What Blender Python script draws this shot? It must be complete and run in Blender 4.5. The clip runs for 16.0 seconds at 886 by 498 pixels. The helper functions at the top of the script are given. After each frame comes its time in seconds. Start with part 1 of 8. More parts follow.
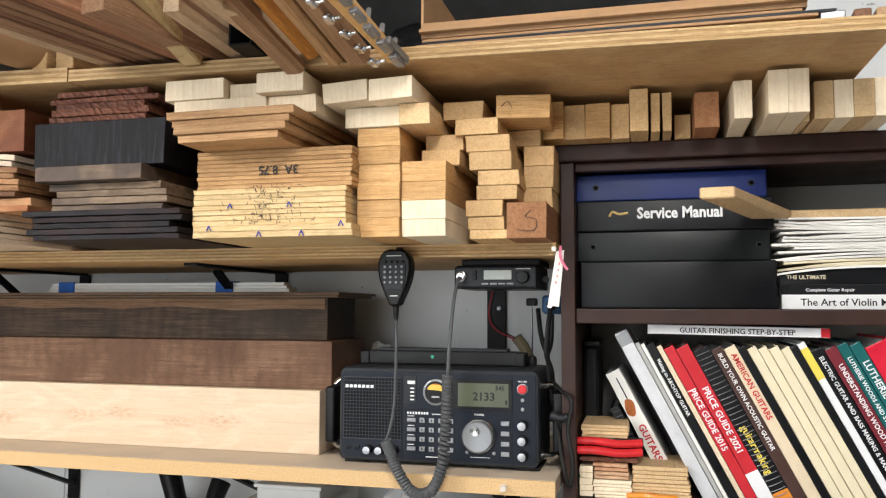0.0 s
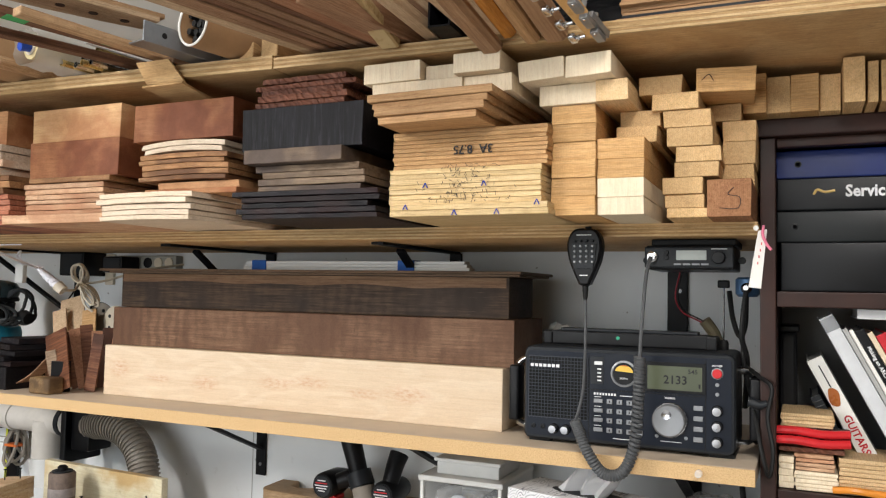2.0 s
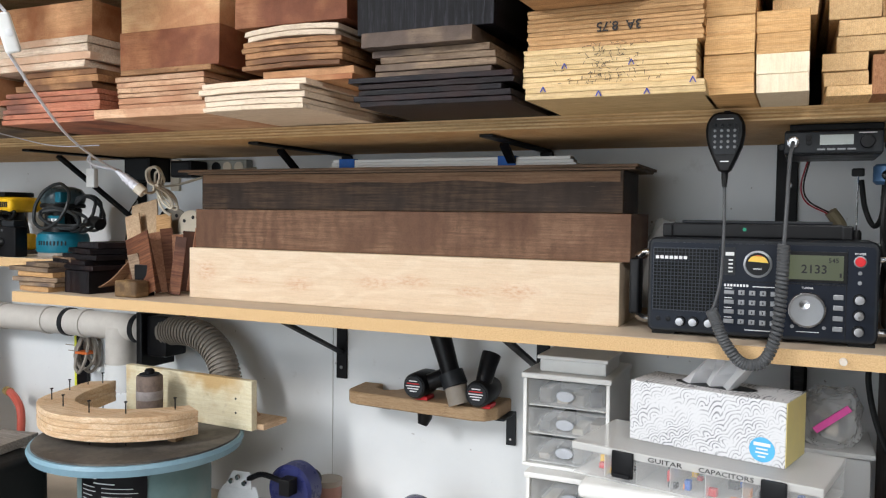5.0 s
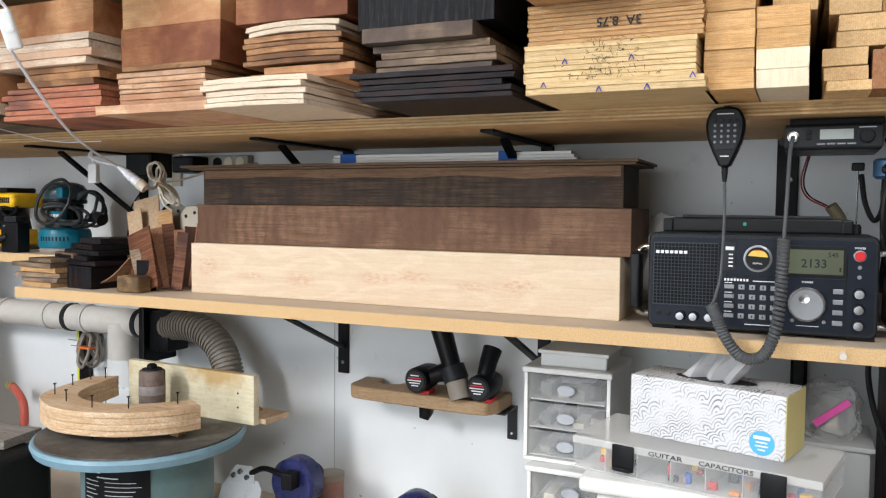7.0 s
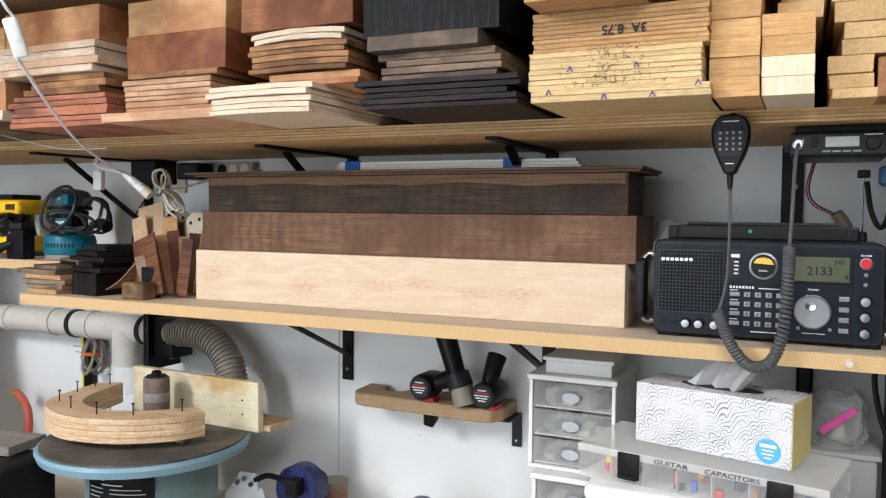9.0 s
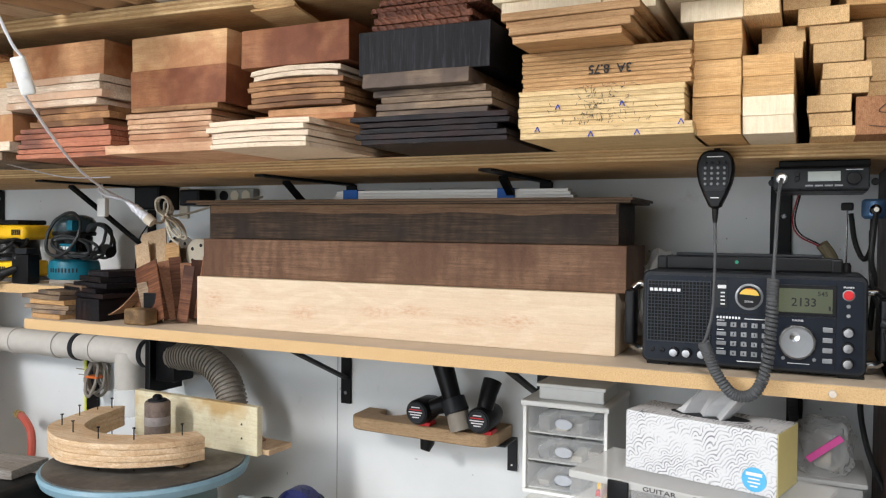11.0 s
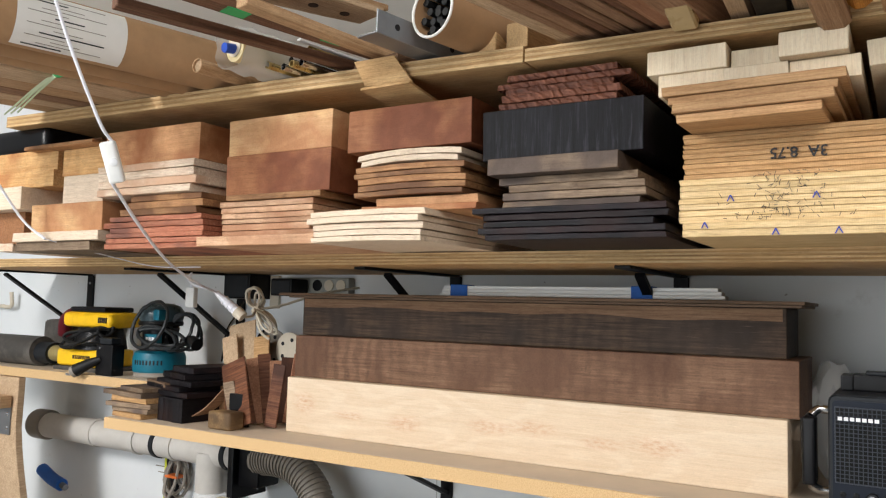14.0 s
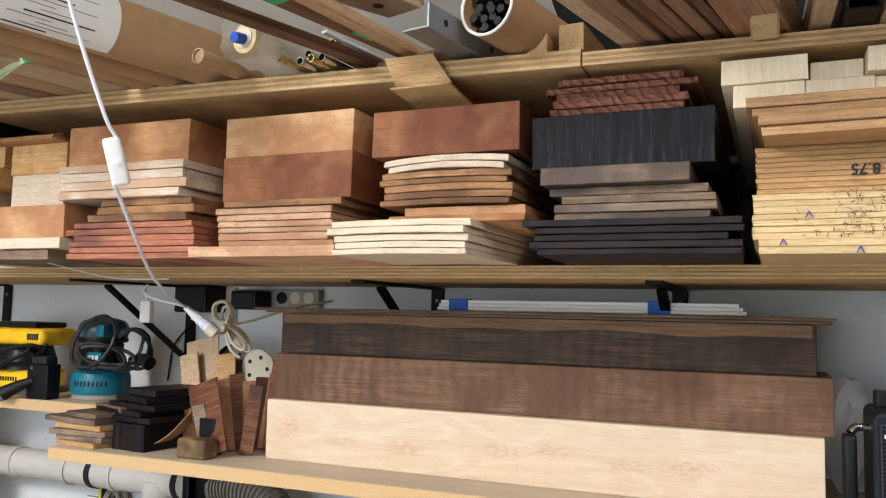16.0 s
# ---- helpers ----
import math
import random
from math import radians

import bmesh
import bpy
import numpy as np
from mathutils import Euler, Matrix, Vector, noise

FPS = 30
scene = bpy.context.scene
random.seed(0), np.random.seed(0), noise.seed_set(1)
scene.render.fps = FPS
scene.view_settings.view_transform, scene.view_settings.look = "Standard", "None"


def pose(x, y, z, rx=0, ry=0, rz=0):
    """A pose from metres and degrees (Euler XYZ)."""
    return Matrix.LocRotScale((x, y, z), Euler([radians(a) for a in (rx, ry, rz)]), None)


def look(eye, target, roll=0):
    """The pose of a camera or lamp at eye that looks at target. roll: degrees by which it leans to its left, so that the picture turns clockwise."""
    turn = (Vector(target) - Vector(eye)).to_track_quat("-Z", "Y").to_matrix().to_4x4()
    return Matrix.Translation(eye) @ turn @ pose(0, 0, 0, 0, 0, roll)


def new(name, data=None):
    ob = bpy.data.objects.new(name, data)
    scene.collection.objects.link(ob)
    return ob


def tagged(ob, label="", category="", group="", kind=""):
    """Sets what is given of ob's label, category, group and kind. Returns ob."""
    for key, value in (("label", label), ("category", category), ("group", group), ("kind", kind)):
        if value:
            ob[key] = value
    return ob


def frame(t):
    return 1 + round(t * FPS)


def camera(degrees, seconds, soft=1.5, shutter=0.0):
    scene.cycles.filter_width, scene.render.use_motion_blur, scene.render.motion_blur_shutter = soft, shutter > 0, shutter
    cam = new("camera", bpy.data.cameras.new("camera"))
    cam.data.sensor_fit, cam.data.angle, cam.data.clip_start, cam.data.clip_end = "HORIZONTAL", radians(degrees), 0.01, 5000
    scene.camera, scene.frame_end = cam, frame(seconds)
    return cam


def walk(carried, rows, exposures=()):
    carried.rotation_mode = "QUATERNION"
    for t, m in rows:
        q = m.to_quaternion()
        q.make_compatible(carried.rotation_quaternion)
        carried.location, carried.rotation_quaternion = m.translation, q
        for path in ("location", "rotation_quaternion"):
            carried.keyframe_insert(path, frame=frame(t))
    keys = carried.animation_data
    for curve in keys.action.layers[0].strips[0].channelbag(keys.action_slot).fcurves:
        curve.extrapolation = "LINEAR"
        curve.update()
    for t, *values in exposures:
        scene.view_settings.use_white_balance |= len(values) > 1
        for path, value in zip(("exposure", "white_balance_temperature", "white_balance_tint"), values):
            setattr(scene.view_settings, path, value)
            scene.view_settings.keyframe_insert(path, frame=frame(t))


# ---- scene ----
cam = camera(58.3, 16.0, 1.2)
METRES, EYE, TILT, LEAN, TURN = 1.0, 1.5, 0.0, 0.0, 14.4
ROWS = [
    (0.0, 0.0, 0.0, 0.0, -0.01, 4.27, -0.16),
    (0.5, -0.0098, -0.0028, -0.0015, 0.54, 4.32, -0.3),
    (1.0, -0.0177, -0.0105, 0.0011, 2.18, 4.43, -0.33),
    (1.5, -0.0442, -0.0092, 0.0005, 6.09, 4.31, -0.5),
    (2.0, -0.084, -0.0075, -0.0106, 9.9, 3.06, -1.1),
    (2.5, -0.1731, -0.0086, -0.0283, 10.75, 1.59, -0.9),
    (3.0, -0.2597, -0.0027, -0.0576, 11.04, 0.19, -0.24),
    (3.5, -0.2924, -0.0115, -0.0674, 10.35, -1.01, -0.3),
    (4.0, -0.3009, -0.0011, -0.0673, 9.68, -2.03, -0.82),
    (4.5, -0.299, 0.0029, -0.0677, 9.92, -2.36, -0.76),
    (7.0, -0.2969, -0.0016, -0.0658, 10.11, -2.96, -0.57),
    (7.5, -0.2928, -0.0085, -0.0645, 9.97, -2.82, -0.5),
    (8.0, -0.2923, -0.0124, -0.0616, 9.98, -2.65, -0.56),
    (8.5, -0.2936, -0.0073, -0.0626, 10.22, -2.57, -0.57),
    (9.0, -0.3, -0.0019, -0.0631, 10.34, -2.55, -0.56),
    (11.5, -0.2743, -0.0429, -0.0201, 10.91, -0.24, -0.65),
    (12.0, -0.2776, -0.0539, -0.0003, 11.33, 2.79, -1.12),
    (12.5, -0.2998, -0.0547, 0.0116, 11.84, 4.57, -1.0),
    (13.0, -0.3347, -0.0429, 0.0085, 13.3, 4.58, -0.94),
    (13.5, -0.3735, 0.0288, -0.0073, 14.85, 3.59, -1.44),
    (14.0, -0.398, 0.1524, 0.0116, 16.28, 4.03, -1.4),
    (14.5, -0.4865, 0.1955, 0.0153, 16.45, 4.43, -2.06),
    (15.0, -0.5942, 0.1865, 0.0181, 13.21, 4.49, -1.45),
    (15.5, -0.6505, 0.1836, 0.0155, 9.56, 4.36, -1.1),
    (16.0, -0.6393, 0.1909, 0.0229, 8.16, 4.73, -1.24),
]
walk(cam, [(t, pose(0, 0, EYE, TILT, LEAN, TURN) @ pose(METRES * x, METRES * y, METRES * z, 90 + pitch, roll, yaw)) for t, x, y, z, yaw, pitch, roll in ROWS],
     [(0.0, 0.52, 6480, 10), (1.0, 0.46, 6550, 10), (2.5, 0.31, 6500, 10), (4.0, 0.3, 6250, 10), (7.0, 0.39, 6180, 10), (9.0, 0.37, 6180, 10), (11.5, 0.33, 6350, 10), (12.5, 0.44, 6420, 10), (14.5, 0.31, 6380, 10), (16.0, 0.33, 6300, 10)])  # EXPOSURE

# ---- light: daylight through the open end of the workshop, and ceiling tubes ----
world = bpy.data.worlds.new("workshop_sky")
scene.world = world
world.use_nodes = True
wn = world.node_tree
sky = wn.nodes.new("ShaderNodeTexSky")
sky.sky_type, sky.sun_disc, sky.sun_elevation, sky.sun_rotation = "NISHITA", False, radians(40), radians(200)
wn.links.new(sky.outputs[0], wn.nodes["Background"].inputs[0])
wn.nodes["Background"].inputs[1].default_value = 0.1


def area_lamp(name, eye, target, sx, sy, watts, colour):
    la = bpy.data.lights.new(name, "AREA")
    la.shape, la.size, la.size_y, la.energy, la.color = "RECTANGLE", sx, sy, watts, colour
    ob = new(name, la)
    ob.matrix_world = look(eye, target)
    return ob


area_lamp("door_daylight", (-2.0, -2.96, 1.35), (-2.0, 0.0, 1.35), 3.0, 2.1, 56, (0.86, 0.935, 1.0))
area_lamp("tube_light", (-2.45, -0.9, 2.52), (-2.1, 0.1, 0.6), 0.3, 1.3, 88, (1.0, 0.965, 0.925))
area_lamp("tube_light", (0.1, -0.3, 2.52), (0.1, 0.5, 0.6), 0.3, 1.3, 37, (1.0, 0.965, 0.925))


# ---- materials ----
def shader(name, rough=0.6, metal=0.0, colour=(0.5, 0.5, 0.5)):
    m = bpy.data.materials.new(name)
    m.use_nodes = True
    b = m.node_tree.nodes["Principled BSDF"]
    b.inputs["Base Color"].default_value = (*colour, 1)
    b.inputs["Roughness"].default_value = rough
    b.inputs["Metallic"].default_value = metal
    b.inputs["Specular IOR Level"].default_value = 0.28
    return m, m.node_tree.nodes, m.node_tree.links, b


def coords(nodes, links, scale, shift=True):
    tc = nodes.new("ShaderNodeTexCoord")
    mp = nodes.new("ShaderNodeMapping")
    mp.inputs["Scale"].default_value = scale
    if not shift:
        links.new(tc.outputs["Object"], mp.inputs[0])
        return mp.outputs[0]
    info = nodes.new("ShaderNodeObjectInfo")
    mul = nodes.new("ShaderNodeVectorMath")
    mul.operation = "SCALE"
    mul.inputs[0].default_value = (3.7, 9.1, 5.3)
    links.new(info.outputs["Random"], mul.inputs["Scale"])
    add = nodes.new("ShaderNodeVectorMath")
    links.new(tc.outputs["Object"], add.inputs[0])
    links.new(mul.outputs[0], add.inputs[1])
    links.new(add.outputs[0], mp.inputs[0])
    return mp.outputs[0]


def noise_fac(nodes, links, vec, scale, detail=4.0, rough=0.6):
    n = nodes.new("ShaderNodeTexNoise")
    n.inputs["Scale"].default_value, n.inputs["Detail"].default_value, n.inputs["Roughness"].default_value = scale, detail, rough
    links.new(vec, n.inputs["Vector"])
    return n.outputs["Fac"]


def ramp(nodes, links, fac, stops):
    r = nodes.new("ShaderNodeValToRGB")
    while len(r.color_ramp.elements) < len(stops):
        r.color_ramp.elements.new(0.5)
    for e, (p, c) in zip(r.color_ramp.elements, stops):
        e.position, e.color = p, (*c, 1)
    links.new(fac, r.inputs[0])
    return r.outputs[0]


def mix(nodes, links, kind, fac, a, b):
    m = nodes.new("ShaderNodeMix")
    m.data_type, m.blend_type = "RGBA", kind
    for sock, v in ((m.inputs[0], fac), (m.inputs[6], a), (m.inputs[7], b)):
        if isinstance(v, float):
            sock.default_value = v
        elif isinstance(v, tuple):
            sock.default_value = (*v, 1)
        else:
            links.new(v, sock)
    return m.outputs[2]


def bump(nodes, links, b, height, strength, dist=0.002):
    bp = nodes.new("ShaderNodeBump")
    bp.inputs["Strength"].default_value, bp.inputs["Distance"].default_value = strength, dist
    links.new(height, bp.inputs["Height"])
    links.new(bp.outputs[0], b.inputs["Normal"])


AXIS = {"x": (5, 130, 130), "y": (130, 5, 130), "z": (130, 130, 5)}


def wood(name, dark, light, grain="y", rings="", stain=None, rough=0.62, contrast=1.0, tint=0.16, saw=0.0, mottle=0.75, streak=None, figure=0.0, gloss=0.28, pores=0.4, grime=0.35, contour=0.0, hairs=0.6, lines=0.2, spots=(), curl=0.0):
    """Sawn wood. rings: growth rings on the end grain ('arc') or as upright lines ('line'). stain: a second colour in blotches. saw: saw marks. figure: wavy flames across the grain."""
    m, N, L, b = shader(name, rough)
    b.inputs["Specular IOR Level"].default_value = gloss
    v = coords(N, L, (1, 1, 1))
    mp = N.new("ShaderNodeMapping")
    mp.inputs["Scale"].default_value = AXIS[grain]
    L.new(v, mp.inputs[0])
    fine = noise_fac(N, L, mp.outputs[0], 1.6, 6, 0.62)
    lo = 0.5 - 0.17 / contrast
    col = ramp(N, L, fine, [(lo, dark), (1 - lo, light)])
    hair = noise_fac(N, L, mp.outputs[0], 6.5, 4, 0.7)
    col = mix(N, L, "MULTIPLY", hairs, col, ramp(N, L, hair, [(0.36, (0.62, 0.58, 0.53)), (0.56, (1, 1, 1)), (0.72, (1.12, 1.1, 1.07))]))
    pm = N.new("ShaderNodeMapping")
    pm.inputs["Scale"].default_value = tuple(54 if c < 50 else 845 for c in AXIS[grain])
    L.new(v, pm.inputs[0])
    pore = ramp(N, L, noise_fac(N, L, pm.outputs[0], 1.0, 2, 0.5), [(0.33, (0.5, 0.44, 0.38)), (0.42, (1, 1, 1))])
    col = mix(N, L, "MULTIPLY", pores, col, pore)
    dirt = ramp(N, L, noise_fac(N, L, v, 34, 6, 0.78), [(0.3, (0.5, 0.45, 0.4)), (0.44, (1, 1, 1))])
    col = mix(N, L, "MULTIPLY", grime, col, dirt)
    if rings:
        w = N.new("ShaderNodeTexWave")
        w.wave_type = "RINGS" if rings == "arc" else "BANDS"
        if rings == "arc":
            w.rings_direction = "Y"
        else:
            w.bands_direction = "X"
        w.inputs["Scale"].default_value = 48 if rings == "arc" else 120
        w.inputs["Distortion"].default_value = 6.0
        w.inputs["Detail"].default_value = 3
        w.inputs["Detail Scale"].default_value = 0.8
        L.new(v, w.inputs["Vector"])
        ringcol = ramp(N, L, w.outputs["Fac"], [(0.25, (0.72, 0.64, 0.56)), (0.7, (1, 1, 1))])
        col = mix(N, L, "MULTIPLY", lines, col, ringcol)
    blot = noise_fac(N, L, v, 7, 3, 0.55)
    if stain:
        f = ramp(N, L, blot, [(0.47, (0, 0, 0)), (0.6, (1, 1, 1))])
        col = mix(N, L, "MIX", f, col, stain)
    soft = ramp(N, L, noise_fac(N, L, v, 11, 7, 0.8), [(0.3, (0.66, 0.6, 0.54)), (0.58, (1, 1, 1))])
    col = mix(N, L, "MULTIPLY", 0.7 * mottle, col, soft)
    if figure:
        fw = N.new("ShaderNodeTexWave")
        fw.bands_direction = "X"
        for key, val in (("Scale", 6.0), ("Distortion", 14.0), ("Detail", 4.0), ("Detail Scale", 1.3), ("Detail Roughness", 0.6)):
            fw.inputs[key].default_value = val
        L.new(v, fw.inputs["Vector"])
        col = mix(N, L, "MULTIPLY", figure, col, ramp(N, L, fw.outputs["Fac"], [(0.2, (0.55, 0.47, 0.42)), (0.75, (1, 1, 1))]))
    if curl:
        cw = N.new("ShaderNodeTexWave")
        cw.bands_direction = "X"
        for key, val in (("Scale", 11.0), ("Distortion", 5.0), ("Detail", 3.0), ("Detail Scale", 2.2), ("Detail Roughness", 0.65)):
            cw.inputs[key].default_value = val
        L.new(v, cw.inputs["Vector"])
        part_of = ramp(N, L, noise_fac(N, L, v, 5, 3, 0.6), [(0.35, (0.1, 0.1, 0.1)), (0.65, (1, 1, 1))])
        waves = ramp(N, L, cw.outputs["Fac"], [(0.1, (0.55, 0.48, 0.43)), (0.6, (1, 1, 1)), (0.95, (1.15, 1.12, 1.1))])
        col = mix(N, L, "MULTIPLY", mix(N, L, "MULTIPLY", 1.0, part_of, (curl, curl, curl)), col, waves)
    if saw:
        sw = N.new("ShaderNodeTexWave")
        sw.bands_direction = "DIAGONAL"
        sw.inputs["Scale"].default_value, sw.inputs["Distortion"].default_value = 38, 7
        sw.inputs["Detail"].default_value = 4
        L.new(v, sw.inputs["Vector"])
        fur = mix(N, L, "MULTIPLY", 1.0, ramp(N, L, sw.outputs["Fac"], [(0.5, (0, 0, 0)), (0.95, (0.32, 0.32, 0.32))]), ramp(N, L, noise_fac(N, L, v, 24, 4, 0.6), [(0.4, (0, 0, 0)), (0.6, (1, 1, 1))]))
        col = mix(N, L, "MIX", fur, col, tuple(min(0.8, 1.7 * c + 0.02) for c in light))
    if contour:
        cm = N.new("ShaderNodeMapping")
        cm.inputs["Scale"].default_value = (2.0, 2.0, 7.0)
        L.new(v, cm.inputs[0])
        cn = noise_fac(N, L, cm.outputs[0], 1.3, 2, 0.45)
        k = N.new("ShaderNodeMath")
        k.operation = "MULTIPLY"
        k.inputs[1].default_value = 60
        L.new(cn, k.inputs[0])
        w2 = N.new("ShaderNodeMath")
        w2.operation = "SINE"
        L.new(k.outputs[0], w2.inputs[0])
        col = mix(N, L, "MULTIPLY", contour, col, ramp(N, L, w2.outputs[0], [(0.1, (0.8, 0.68, 0.54)), (0.75, (1, 1, 1))]))
    if streak:
        sm = N.new("ShaderNodeMapping")
        sm.inputs["Scale"].default_value = streak[0]
        L.new(v, sm.inputs[0])
        sf = ramp(N, L, noise_fac(N, L, sm.outputs[0], 1.0, 5, 0.65), [(streak[1], (0, 0, 0)), (streak[1] + 0.13, (0.9, 0.9, 0.9))])
        col = mix(N, L, "MIX", sf, col, streak[2])
    for sx, sz, rx, rz in spots:
        tc = N.new("ShaderNodeTexCoord")
        sub = N.new("ShaderNodeVectorMath")
        sub.operation = "SUBTRACT"
        sub.inputs[1].default_value = (sx, 0, sz)
        L.new(tc.outputs["Object"], sub.inputs[0])
        sq = N.new("ShaderNodeVectorMath")
        sq.operation = "MULTIPLY"
        sq.inputs[1].default_value = (1 / rx, 0, 1 / rz)
        L.new(sub.outputs[0], sq.inputs[0])
        ln = N.new("ShaderNodeVectorMath")
        ln.operation = "LENGTH"
        L.new(sq.outputs[0], ln.inputs[0])
        near = ramp(N, L, ln.outputs["Value"], [(0.0, (1, 1, 1)), (1.0, (0, 0, 0))])
        sc = N.new("ShaderNodeMapping")
        sc.inputs["Scale"].default_value = (70, 70, 190)
        L.new(v, sc.inputs[0])
        fleck = ramp(N, L, noise_fac(N, L, sc.outputs[0], 1.0, 4, 0.6), [(0.42, (0.12, 0.12, 0.12)), (0.66, (1, 1, 1))])
        col = mix(N, L, "MIX", mix(N, L, "MULTIPLY", 1.0, near, fleck), col, (0.54, 0.29, 0.17))
    fuzz = ramp(N, L, noise_fac(N, L, v, 330, 2, 0.6), [(0.34, (0.8, 0.79, 0.78)), (0.6, (1.04, 1.04, 1.04))])
    col = mix(N, L, "MULTIPLY", 0.1 + 0.4 * mottle, col, fuzz)
    info = N.new("ShaderNodeObjectInfo")
    mr = N.new("ShaderNodeMapRange")
    mr.inputs[3].default_value, mr.inputs[4].default_value = 1 - tint, 1 + tint
    L.new(info.outputs["Random"], mr.inputs[0])
    hs = N.new("ShaderNodeHueSaturation")
    L.new(mr.outputs[0], hs.inputs["Value"])
    L.new(col, hs.inputs["Color"])
    L.new(hs.outputs[0], b.inputs["Base Color"])
    if saw:
        bump(N, L, b, sw.outputs["Fac"], saw, 0.003)
    else:
        bump(N, L, b, hair, 0.3)
    return m


def plain(name, colour, rough=0.5, metal=0.0, vary=0.12, scale=30, grime=0.0, spec=0.28):
    m, N, L, b = shader(name, rough, metal, colour)
    b.inputs["Specular IOR Level"].default_value = spec
    v = coords(N, L, (1, 1, 1))
    f = noise_fac(N, L, v, scale, 5, 0.65)
    dark = tuple(c * (1 - vary) for c in colour)
    light = tuple(min(1, c * (1 + vary)) for c in colour)
    col = ramp(N, L, f, [(0.3, dark), (0.7, light)])
    if grime:
        g = ramp(N, L, noise_fac(N, L, v, 5, 6, 0.7), [(0.45, (0, 0, 0)), (0.75, (1, 1, 1))])
        g2 = mix(N, L, "MULTIPLY", 1.0, g, (grime, grime, grime))
        col = mix(N, L, "MIX", g2, col, (0.36, 0.32, 0.27))
    L.new(col, b.inputs["Base Color"])
    rr = ramp(N, L, f, [(0.3, (max(0.05, rough - 0.1),) * 3), (0.7, (min(1, rough + 0.1),) * 3)])
    L.new(rr, b.inputs["Roughness"])
    bump(N, L, b, f, 0.12, 0.001)
    return m


def clear(name, colour=(0.9, 0.92, 0.93), rough=0.18, cloudy=0.16):
    """Cloudy clear plastic: part see-through, part milky gloss."""
    m, N, L, b = shader(name, rough, 0, colour)
    b.inputs["Alpha"].default_value = cloudy
    return m


